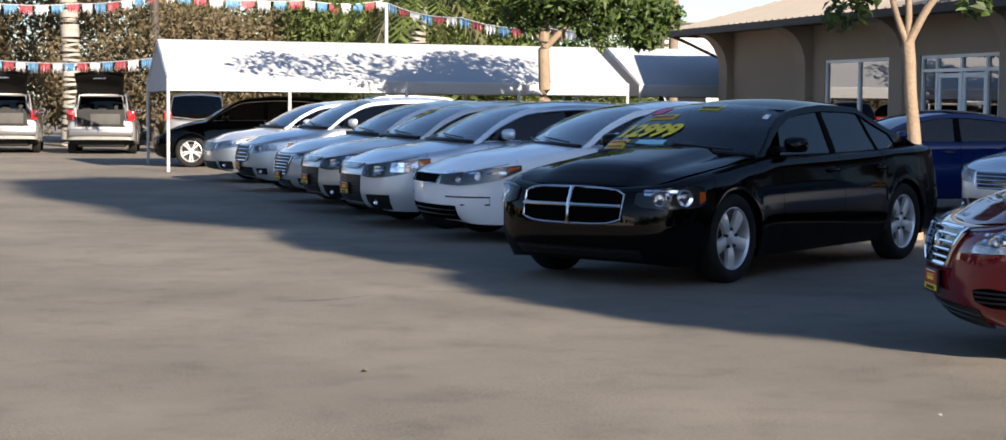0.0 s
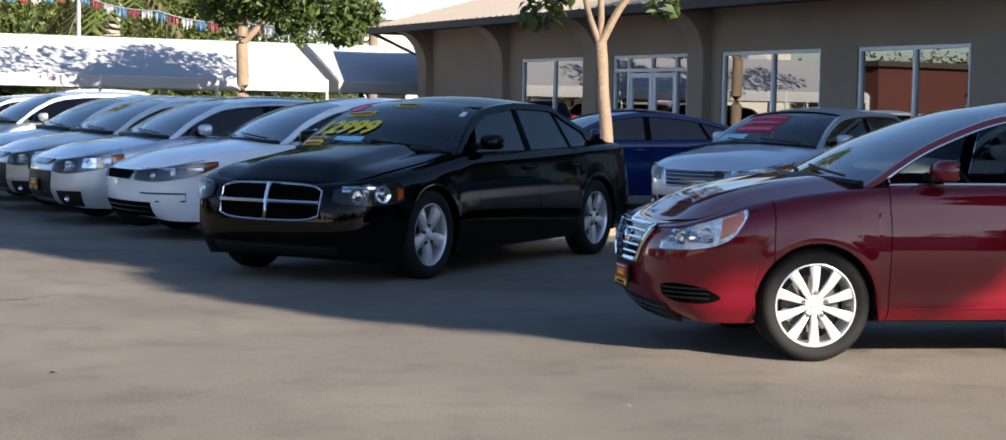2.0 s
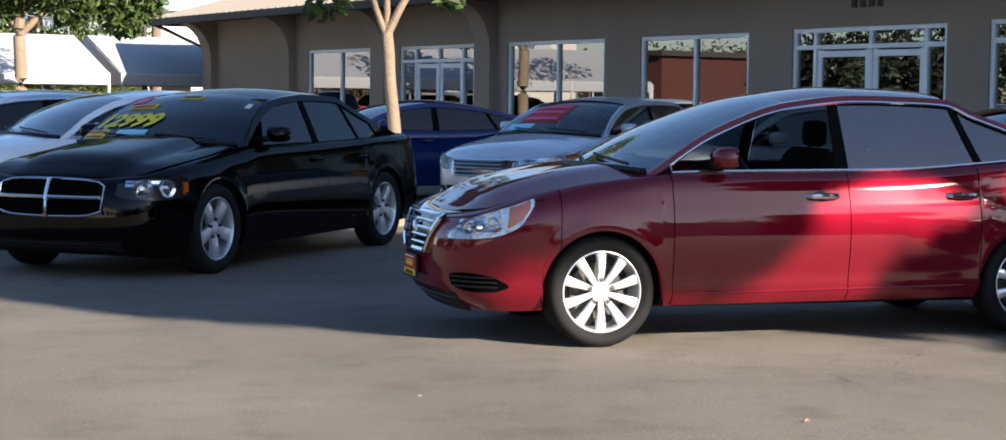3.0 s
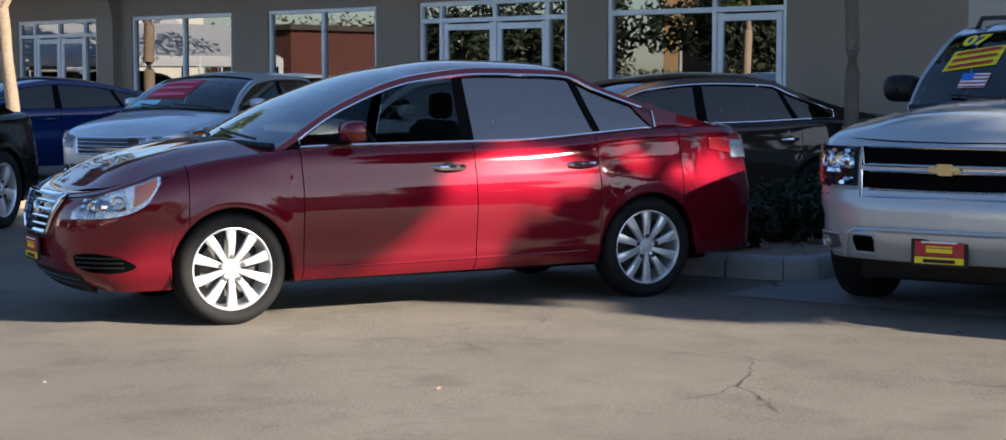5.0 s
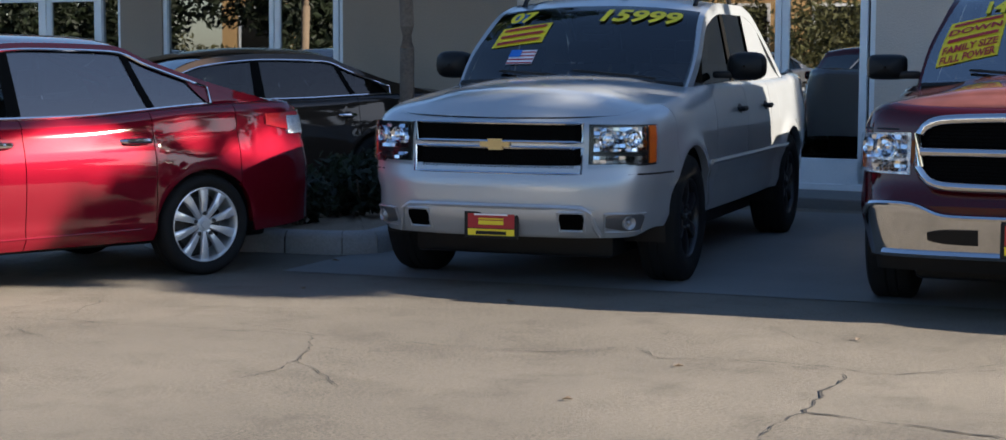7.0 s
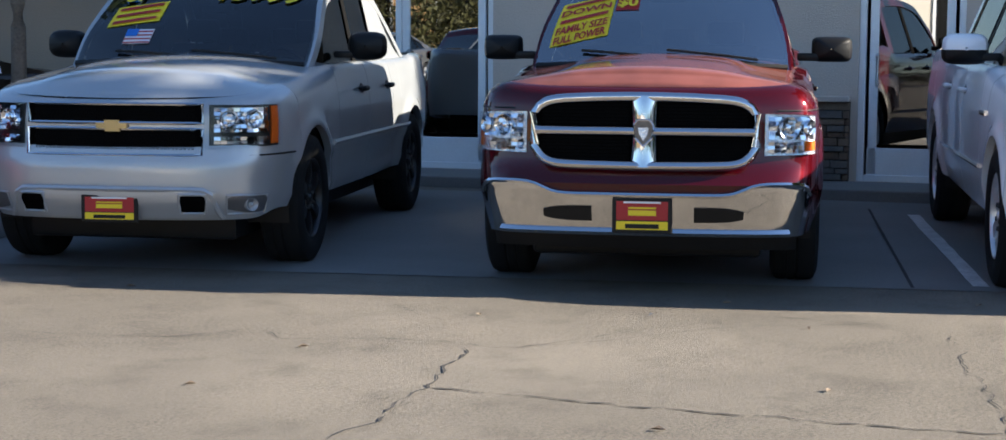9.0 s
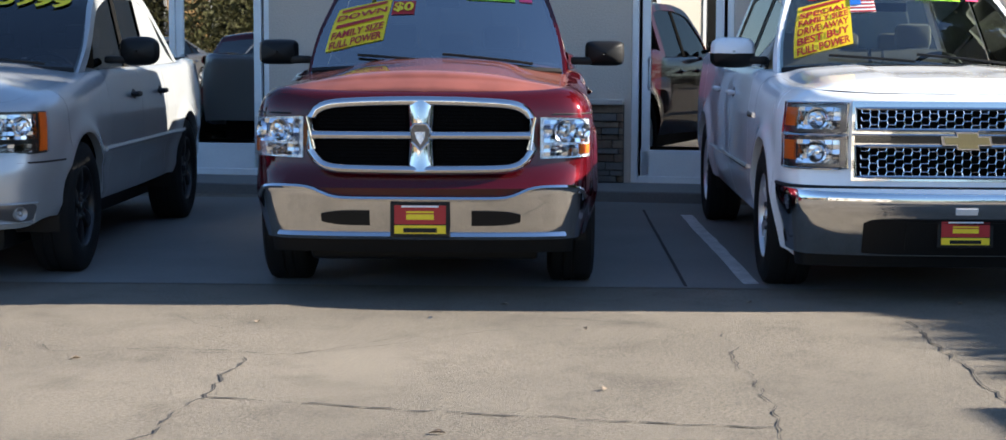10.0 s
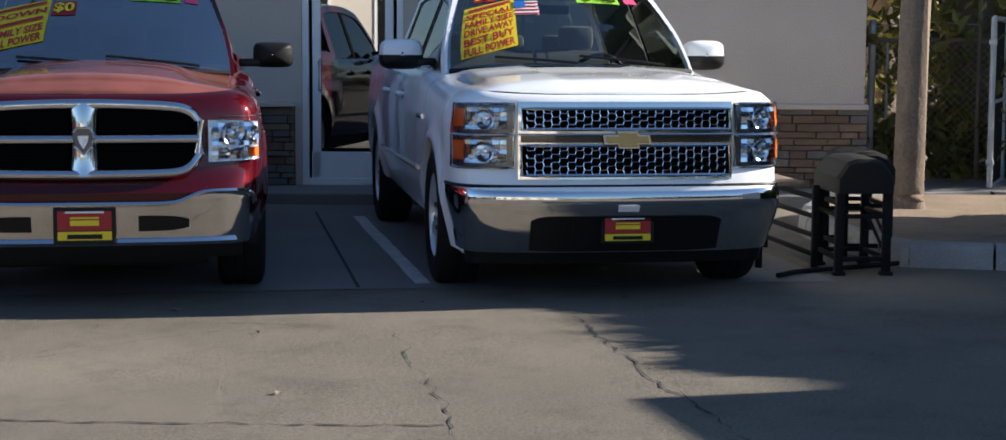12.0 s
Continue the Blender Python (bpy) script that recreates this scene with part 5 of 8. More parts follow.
def front_set(c, grille, lamp, lower, fog=None, bars=3, bezel_r=0.012, lamp_base="lamp_silver", grille_m="gloss_black", amber=(0.72, 0.98), bowls=((0.30, 0.5, 0.034), (0.56, 0.55, 0.032)), plate=None, badge=None, lower_m="trim_black", mirrors=((0.08, 0.66, 0.22, 0.78, 7, 3),), soft=0.0):
    """Grille, lamps and intakes of a saloon's nose. grille: half width low, high, z0, z1; lamp: y in, s out, (share, low, high) along it."""
    w0, w1, z0, z1 = grille
    pw = c.pf(max(w0, w1))
    lo = lambda u: z0 + (z1 - z0) * 0.9 * max(0, (abs(2 * u - 1) - min(w0, w1) / max(w0, w1)) / (1 - min(w0, w1) / max(w0, w1) + 1e-6)) * (1 if w0 < w1 else 0)
    hi = lambda u: z1 - (z1 - z0) * 0.9 * max(0, (abs(2 * u - 1) - min(w0, w1) / max(w0, w1)) / (1 - min(w0, w1) / max(w0, w1) + 1e-6)) * (1 if w0 > w1 else 0)
    if soft:
        lo = lambda u: z0 + (z1 - z0) * soft * abs(2 * u - 1) ** 7 + 0.012 * abs(2 * u - 1) ** 2
        hi = lambda u: z1 - (z1 - z0) * soft * abs(2 * u - 1) ** 7 - 0.012 * abs(2 * u - 1) ** 2
    g = c.patch("grille", -pw, pw, lo, hi, 0.004, grille_m, nx=30)
    for i in range(bars):
        z = z0 + (z1 - z0) * (i + 1) / (bars + 1)
        k = 0.93 * (w0 + (w1 - w0) * (i + 1) / (bars + 1))
        q = c.pf(k)
        part("grille_bar", MB().tube([c.pt(p, z, 0.014, False) for p in np.linspace(-q, q, 13)], 0.009, 6), "chrome", g)
    if bezel_r:
        bezel(c, "grille_surround", -pw, pw, lo, hi, bezel_r, n=24)
    ya, sb, shape = lamp
    flo, fhi = pchip([q[0] for q in shape], [q[1] for q in shape]), pchip([q[0] for q in shape], [q[2] for q in shape])
    for sg in (1, -1):
        p0, p1 = c.pf(ya), c.ps(sb)
        headlamp(c, sg, p0, p1, lambda u: float(flo(u)), lambda u: float(fhi(u)), bowls, lamp_base, amber, mirrors=mirrors)
        if fog:
            yf, rf, zf = fog
            h = c.patch("fog_recess", sg * c.pf(yf - rf * 1.6), sg * c.pf(min(yf + rf * 1.6, c.Wh * 0.93)), zf - rf, zf + rf, 0.003, "trim_black")
            bulb(c, h, sg * c.pf(yf), zf, min(rf * 0.62, 0.03), 0.006)
    if lower:
        wl, l0, l1 = lower
        q = c.pf(wl)
        lw = c.patch("lower_intake", -q, q, l0, l1, 0.003, lower_m)
        for i in (1, 2):
            z = l0 + (l1 - l0) * i / 3
            part("intake_bar", MB().tube([c.pt(p, z, 0.008, False) for p in np.linspace(-q * 0.97, q * 0.97, 11)], 0.007, 6), "trim_black", lw)
    if badge:
        a, b = c.pt(0, badge, 0.012, False), c.pt(0, badge, 0.1, False)
        T = Matrix.Translation(a) @ (b - a).to_track_quat("Z", "Y").to_matrix().to_4x4()
        part("badge", MB().lathe([(0.0, 0.014), (0.035, 0.012), (0.05, 0.004), (0.055, -0.005)], T, 20), "chrome", c.root)
    if plate:
        dealer_plate(c, plate[0], plate[1], 0.30, 0.14)
    # shut line between hood and bumper
    ps = np.linspace(-c.ps(c.ax[0] - c.Ra), c.ps(c.ax[0] - c.Ra), 41)
    part("shut_line", MB().tube([c.pt(p, float(c.zt(float(np.interp(abs(p), c.P, c.S)))) - 0.035, 0.0005) for p in ps], 0.004, 4), "trim_black", c.root)
    wipers(c)
    rear_view_mirror(c)


# ---- the cars on the lot ----
def sentra_dome(s, y):
    return 0.02 * math.exp(-((abs(y) - 0.42) / 0.16) ** 2) * min(1, max(0, s / 0.4))


sentra = saloon("red_sedan", (4.80, 10.22), 178.8, "dark red sedan with chrome window trim, driver's window open", "red_paint", L=4.62, W=1.76, H=1.495, FO=0.90, WB=2.74, R=0.318, Ra=0.350,
                nose_z=0.745, cowl=0.985, deck=1.08, sA=1.29, rail_w=0.035, wing_drop=0.045, flank=((0, 0.12), (0.20, 0.085), (0.27, 0.045), (0.31, 0.022), (0.36, 0.030), (0.48, 0.012), (0.62, 0.0), (0.74, 0.004), (0.80, 0.016), (0.86, 0.036), (0.98, 0.055), (1.3, 0.09)), glass="mirror_glass", style="ten", rim_r=0.232, doors=(1.32, 2.42, 3.28), sC=4.22, hood_dome=sentra_dome, tumble=0.62,
                bottom=((0, 0.22), (0.25, 0.205), (0.90, 0.225), (2.3, 0.235), (3.8, 0.245), (4.4, 0.29), (4.62, 0.35)), cabin_in=0.012, nose=((0, 0), (0.02, 0.35), (0.075, 0.62), (0.20, 0.83), (0.44, 0.95), (0.84, 0.99)), edge_round=((0, 0.10), (0.9, 0.10), (1.3, 0.06), (3.6, 0.055), (4.62, 0.08)), handle=0.215,
                rail=((1.19, 0.975), (1.64, 1.233), (2.14, 1.395), (2.605, 1.44), (3.155, 1.425), (3.37, 1.34), (3.80, 1.19), (4.22, 1.075)),
                windows=((1.46, 1.58, 2.37, 2.39), (2.46, 2.46, 3.31, 3.19), (3.36, 3.24, 3.76, 3.57)), mirrors="red_paint")
front_set(sentra, (0.26, 0.38, 0.515, 0.735), (0.53, 0.49, ((0, 0.612, 0.655), (0.3, 0.615, 0.735), (0.6, 0.632, 0.785), (0.85, 0.690, 0.825), (1, 0.815, 0.850))), (0.55, 0.19, 0.30), None, 4, 0.016, amber=(0.72, 0.96, 0.20, 0.92), plate=(0.0, 0.41), badge=0.63, mirrors=((0.12, 0.66, 0.30, 0.80, 8, 4),))
for sg in (1, -1):
    fr_ = sentra.patch("fog_recess", sg * sentra.pf(0.56), sg * sentra.ps(0.36), lambda u: 0.315 + 0.03 * abs(2 * u - 1) ** 3, lambda u: 0.425 - 0.045 * u ** 3 - 0.02 * abs(2 * u - 1) ** 3, 0.004, "void_black")
    for z in (0.345, 0.372, 0.398):
        sentra.line("fog_slat", [(sg * p, z) for p in np.linspace(sentra.pf(0.58), sentra.ps(0.30), 8)], 0.006, 0.008, "trim_black", parent=fr_)
    sentra.line("sill_crease", [(sg * sentra.ps(s), 0.300 + 0.01 * (s - 1.4)) for s in np.linspace(1.38, 3.18, 14)], 0.006, 0.001, "red_paint")
    t = sentra.patch("tail_lamp", sg * sentra.ps(4.12), sg * sentra.pr(0.52), lambda u: 0.93 - 0.12 * u, lambda u: 1.0 + 0.02 * u, 0.010, "tail_red", nx=18)
    sentra.patch("reversing_lens", sg * sentra.ps(4.30), sg * sentra.ps(4.50), 0.87, 0.985, 0.014, "lamp_silver", parent=t)
# the open driver's window
opened = [o for o in sentra.root.children if o.name.startswith("side_window")][0]
bpy.data.objects.remove(opened)


def charger_dome(s, y):
    k = min(1, max(0, (s - 0.05) / 0.5))
    return k * (0.035 / (1 + math.exp((abs(y) - 0.44) / 0.025)) + 0.018 * math.exp(-((abs(y) - 0.72) / 0.09) ** 2))


charger = saloon("black_sedan", (2.09, 15.82), -128.5, "glossy black sedan with yellow price stickers on the windscreen", "black_paint", L=5.08, W=1.905, H=1.48, FO=0.97, WB=3.05, R=0.358,
                 nose_z=0.77, cowl=1.0, deck=1.06, sA=1.58, glass="dark_glass", windglass="deep_glass", style="five", rim_r=0.250, Ra=0.392, cabin_in=0.01, nose=((0, 0), (0.015, 0.35), (0.06, 0.62), (0.17, 0.83), (0.40, 0.95), (0.80, 0.99)), edge_round=((0, 0.07), (0.3, 0.11), (1.3, 0.10), (1.7, 0.06), (3.6, 0.06), (5.08, 0.09)), chrome=False, hood_dome=charger_dome, doors=(1.72, 2.80, 3.68), sC=4.55, bottom=((0, 0.19), (0.25, 0.165), (0.97, 0.18), (2.5, 0.20), (4.3, 0.22), (4.9, 0.28), (5.08, 0.34)),
                 windows=((1.86, 2.00, 2.75, 2.76), (2.85, 2.84, 3.64, 3.50), (3.68, 3.54, 4.10, 3.96)))
front_set(charger, (0.47, 0.47, 0.485, 0.772), (0.57, 0.52, ((0, 0.65, 0.735), (0.15, 0.625, 0.76), (0.5, 0.615, 0.78), (0.9, 0.63, 0.785), (1, 0.66, 0.765))), (0.60, 0.22, 0.30), None, 0, 0.009, "trim_black", "void_black", (0.90, 1.0, 0.15, 0.75), ((0.30, 0.5, 0.056), (0.64, 0.5, 0.066)), mirrors=((0.10, 0.86, 0.62, 0.90, 7, 2),), soft=0.13)
g = [o for o in charger.root.children if o.name.startswith("grille")][0]
q = charger.pf(0.46)
part("grille_crossbar", MB().tube([charger.pt(p, 0.632, 0.018, False) for p in np.linspace(-q, q, 15)], 0.017, 8), "chrome", g, "chrome crosshair bar")
part("grille_crossbar", MB().tube([charger.pt(0.0, z, 0.020, False) for z in np.linspace(0.485, 0.772, 6)], 0.020, 8), "chrome", g, "chrome crosshair bar")
tail_lamp(charger, 0.82, 0.96, 0.3, 0.16)

row = []
ROW_H = -159.0
kia = saloon("white_sedan", (1.41, 19.27), ROW_H, "white sedan with a black grille and swept-back headlamps", "white_paint", L=4.86, W=1.86, H=1.465, FO=0.98, WB=2.80, cabin_in=-0.02, sA=1.50, nose_z=0.72, cowl=0.98)
front_set(kia, (0.34, 0.40, 0.60, 0.70), (0.40, 0.74, ((0, 0.60, 0.69), (0.3, 0.59, 0.725), (0.7, 0.64, 0.775), (1, 0.745, 0.80))), (0.64, 0.235, 0.385), None, 0, 0.005, "lamp_dark", "void_black", (0.86, 0.98, 0.45, 0.8), ((0.30, 0.45, 0.032), (0.52, 0.5, 0.032)), mirrors=((0.08, 0.84, 0.74, 0.92, 9, 1),), lower_m="void_black")
for sg in (1, -1):
    kia.line("bumper_blade", [(sg * kia.pf(y), 0.475) for y in np.linspace(0.52, 0.80, 6)] + [(sg * kia.ps(0.42), 0.475), (sg * kia.ps(0.42), 0.40), (sg * kia.pf(0.70), 0.395)], 0.009, 0.004, "lamp_dark")
mal = saloon("silver_sedan", (0.38, 21.33), ROW_H, "bluish silver sedan with a split grille", "bluish_silver", L=4.86, W=1.855, H=1.465, FO=0.96, WB=2.74, cabin_in=-0.02, sA=1.33, nose_z=0.74, cowl=0.98)
front_set(mal, (0.30, 0.40, 0.68, 0.735), (0.44, 0.72, ((0, 0.60, 0.70), (0.25, 0.575, 0.735), (0.6, 0.61, 0.775), (1, 0.72, 0.80))), (0.42, 0.24, 0.60), (0.66, 0.085, 0.30), 2, 0.008, "lamp_dark", "void_black", (0.86, 1.0, 0.3, 0.8), plate=(0.0, 0.44), mirrors=((0.06, 0.42, 0.14, 0.86, 4, 2), (0.48, 0.84, 0.14, 0.84, 4, 2)))
mal2 = saloon("silver_sedan", (-0.34, 23.64), ROW_H, "champagne silver sedan with a split grille", "champagne", L=4.86, W=1.855, H=1.465, FO=0.96, WB=2.74, cabin_in=-0.02, sA=1.33, nose_z=0.74, cowl=0.98)
front_set(mal2, (0.30, 0.40, 0.68, 0.735), (0.44, 0.72, ((0, 0.60, 0.70), (0.25, 0.575, 0.735), (0.6, 0.61, 0.775), (1, 0.72, 0.80))), (0.42, 0.24, 0.60), (0.66, 0.085, 0.30), 2, 0.008, "lamp_dark", "void_black", (0.88, 1.0, 0.3, 0.8), plate=(0.0, 0.44), mirrors=((0.06, 0.42, 0.14, 0.86, 4, 2), (0.48, 0.84, 0.14, 0.84, 4, 2)))
fus = saloon("silver_sedan", (-0.91, 25.93), ROW_H, "silver sedan with a hexagonal chrome-barred grille", "silver_paint", L=4.87, W=1.852, H=1.475, FO=0.98, WB=2.85, cabin_in=-0.02, sA=1.32, nose_z=0.74, cowl=0.98)
front_set(fus, (0.34, 0.46, 0.42, 0.69), (0.50, 0.78, ((0, 0.64, 0.71), (1, 0.70, 0.80))), (0.40, 0.22, 0.34), (0.68, 0.05, 0.32), 5, 0.012, "lamp_silver", "trim_black", (0.85, 1.0), plate=(0.0, 0.40))
tau = saloon("silver_sedan", (-1.97, 29.2), ROW_H, "silver sedan with a tall chrome-barred grille", "silver_paint", L=4.95, W=1.88, H=1.53, FO=0.98, WB=2.84, cabin_in=-0.02, sA=1.30, nose_z=0.78, cowl=1.02, deck=1.08)
front_set(tau, (0.40, 0.44, 0.50, 0.74), (0.50, 0.66, ((0, 0.62, 0.74), (1, 0.68, 0.82))), (0.56, 0.25, 0.40), (0.72, 0.05, 0.34), 3, 0.018, "lamp_silver", "trim_black", (0.88, 1.0, 0.3, 0.8), plate=(0.0, 0.42))
acc = saloon("silver_sedan", (-3.08, 32.45), ROW_H, "silver sedan with a small chrome-barred grille", "silver_paint", L=4.90, W=1.85, H=1.475, FO=0.98, WB=2.78, cabin_in=-0.02, sA=1.30, nose_z=0.74, cowl=0.98)
front_set(acc, (0.36, 0.42, 0.56, 0.72), (0.46, 0.70, ((0, 0.60, 0.72), (1, 0.66, 0.79))), (0.50, 0.24, 0.38), (0.70, 0.07, 0.32), 3, 0.012, "lamp_silver", "trim_black", (0.88, 1.0, 0.3, 0.8))

sil = saloon("silver_sedan", (7.5, 21.1), -143, "silver sedan with a red price sticker on the windscreen", "bluish_silver", sA=1.45, nose_z=0.72, cowl=0.98, glass="side_glass", windglass="cabin_glass", cloth="interior_light")
front_set(sil, (0.40, 0.44, 0.52, 0.70), (0.50, 0.72, ((0, 0.58, 0.72), (1, 0.66, 0.80))), (0.55, 0.24, 0.40), (0.70, 0.06, 0.33), 3, 0.012)
saloon("blue_coupe", (5.75, 24.6), -172, "dark blue fastback coupe parked by the shop", "blue_paint", H=1.40, L=4.6, W=1.80, FO=0.92, WB=2.65, sA=1.40, sC=4.45, deck=1.03, chrome=False,
              rail=((1.34, 0.95), (1.73, 1.17), (2.14, 1.30), (2.6, 1.345), (3.1, 1.315), (3.6, 1.23), (4.0, 1.14), (4.45, 1.035)))
saloon("brown_sedan", (8.95, 13.72), 170, "dark brown sedan with chrome window trim behind a planter", "brown_paint", H=1.43, L=4.9, W=1.85, FO=0.96, WB=2.84, sA=1.45, glass="dark_glass")
saloon("white_sedan", (8.0, 16.9), 190, "white sedan parked between other cars", "white_paint", H=1.45, sA=1.45, glass="side_glass")


def pickup(name, place, heading, label, paint, L, W, H, FO, WB, R, nose_z, belt, sA, sC, rim="alloy", style="six", rim_r=0.24, bed=1.30, doors=None, windows=None, cpillar=None, yroof=0.66, rail=None, hood_dome=None, crown=None, front=None, glass="dark_glass", bed_paint="trim_black", low=0.34, nose=None, windglass="truck_glass", hood=None, cabin_in=0.04, arch=0.055, bottom=None, flank=None, tail=None, cloth="interior"):
    zr = H - 0.06
    top = ((0, nose_z), (0.10, nose_z + 0.02), (FO, belt - 0.06), (sA + 0.2, belt), (sC, belt + 0.02), (sC + 0.25, bed), (L - 0.1, bed), (L, bed - 0.02))
    rail = rail or ((sA - 0.10, belt - 0.02), (sA + 0.28, belt + (zr - belt) * 0.55), (sA + 0.62, zr - 0.06), (sA + 1.2, zr), (sC - 0.6, zr), (sC - 0.12, zr - 0.05), (sC - 0.04, zr - 0.25), (sC, belt + 0.02))
    c = Car(name, place, heading, label, "pickup truck", windglass=windglass, cloth=cloth, L=L, W=W, FO=FO, WB=WB, R=R, paint=paint, glass=glass, tyre_w=0.265, Ra=R + arch, flare=0.03, edge_round=((0, 0.06), (0.3, 0.12), (sA - 0.2, 0.11), (sA + 0.25, 0.05), (L, 0.05)), cabin_in=cabin_in,
            nose=nose or ((0, 0), (0.01, 0.40), (0.045, 0.70), (0.12, 0.88), (0.30, 0.965), (0.60, 0.99)), tail=tail or ((0, 0), (0.005, 0.5), (0.02, 0.8), (0.06, 0.93), (0.2, 0.98), (0.6, 0.99)),
            top=top, bottom=bottom or ((0, low), (0.25, low - 0.03), (FO, 0.33), (L / 2, 0.36), (L - 0.6, 0.42), (L, 0.50)), crown=crown or ((0, 0.03), (0.3, 0.08), (sA, 0.08), (sC, 0.03), (L, 0.0)),
            front=front or ((0.2, 0.06), (0.45, 0.0), (0.7, 0.01), (0.75, 0.05), (1.05, 0.09), (1.3, 0.16)), rear=((0, 0.02), (0.4, 0.0), (1.4, 0.03)),
            flank=flank or ((0, 0.10), (0.36, 0.05), (0.6, 0.0), (0.9, 0.0), (1.1, 0.02), (1.3, 0.05), (1.6, 0.08)), rail=rail, yroof=W / 2 * yroof, seat2=sA + 2.1, bow=0.16, hood_dome=hood_dome)
    d = doors or (sA + 0.10, sA + 1.15, sC - 0.05)
    c.panels(d)
    c.deck("hood", 0, sA + 0.2, hood, zfun=c.hood_dome, n=41, label="hood with a tan reflection put into its colour" if hood else "")
    c.deck("bed_cover", sC + 0.02, L, bed_paint, lift=-0.02, inset=0.05)
    c.cabin(2.0, len(rail) - 3, windows or ((sA + 0.14, sA + 0.24, d[1] - 0.05, d[1] - 0.04), (d[1] + 0.05, d[1] + 0.05, d[2] - 0.12, d[2] - 0.16)), ((d[1] - 0.05, d[1] - 0.04, d[1] + 0.05, d[1] + 0.05),),
            cpillar or (d[2] - 0.12, d[2] - 0.16, sC, sC - 0.03), None, 0.07)
    c.chassis()
    c.wheels(style, rim_r, rim)
    wipers(c)
    rear_view_mirror(c)
    return c


# silver four-door pickup with sloping sail panels
def av_dome(s, y):
    k = min(1, max(0, (s - 0.02) / 0.45))
    return k * 0.026 / (1 + math.exp((abs(y) - 0.52) / 0.05)) * (1 - 0.9 * max(0, min(1, (s - 0.9) / 0.6)))


av = pickup("silver_pickup", (9.20, 8.70), 207.0, "warm silver four-door pickup with yellow price stickers", "av_silver", 5.42, 1.88, 1.80, 0.97, 3.18, 0.39, 1.01, 1.19, 1.55, 4.30, "dark_alloy", bed_paint="trim_black", windglass="deep_glass", hood_dome=av_dome,
            doors=(1.66, 2.58, 3.40), windows=((1.72, 1.84, 2.53, 2.54), (2.63, 2.63, 3.24, 3.20)), cpillar=(3.24, 3.20, 4.28, 3.55), yroof=0.755, cabin_in=0.015, low=0.33, bed=1.235, nose=((0, 0), (0.02, 0.38), (0.08, 0.66), (0.19, 0.85), (0.40, 0.955), (0.70, 0.99)), front=((0.2, 0.12), (0.36, 0.05), (0.48, 0.0), (0.66, 0.0), (0.72, 0.05), (1.0, 0.075), (1.3, 0.16)),
            bottom=((0, 0.33), (0.22, 0.335), (0.45, 0.38), (0.97, 0.38), (2.7, 0.38), (4.8, 0.44), (5.42, 0.52)), flank=((0, 0.12), (0.36, 0.065), (0.46, 0.03), (0.58, 0.028), (0.66, 0.0), (0.9, 0.0), (1.02, 0.012), (1.12, 0.035), (1.3, 0.06), (1.6, 0.08)), tail=((0, 0), (0.02, 0.4), (0.08, 0.70), (0.20, 0.87), (0.45, 0.955), (0.8, 0.985)),
            rail=((1.45, 1.17), (1.80, 1.46), (2.15, 1.665), (2.60, 1.735), (3.20, 1.735), (3.50, 1.69), (3.95, 1.45), (4.30, 1.22)))
q = av.pf(0.51)
for z0, z1 in ((0.885, 0.985), (0.705, 0.845)):
    g = av.patch("grille", -q, q, z0, z1, 0.006, "void_black")
    honeycomb(av, -0.48, 0.48, z0 + 0.01, z1 - 0.01, 44, 4 if z0 > 0.8 else 6, 0.0022, "pillar_black", 0.010, g)
    bezel(av, "grille_surround", -q, q, z0 - 0.004, z1 + 0.004, 0.010, n=20)
bt = part("badge", MB().prism([(-0.09, -0.014), (-0.042, -0.014), (-0.038, -0.032), (0.046, -0.032), (0.042, -0.014), (0.09, -0.014), (0.085, 0.016), (0.042, 0.016), (0.038, 0.032), (-0.046, 0.032), (-0.042, 0.016), (-0.095, 0.016)], 0.018), "gold", av.root, "gold badge of a plain cross shape")
bt.matrix_local = Matrix.Translation(av.pt(0, 0.865, 0.012, False)) @ pose(0, 0, 0, 90, 0, 90)
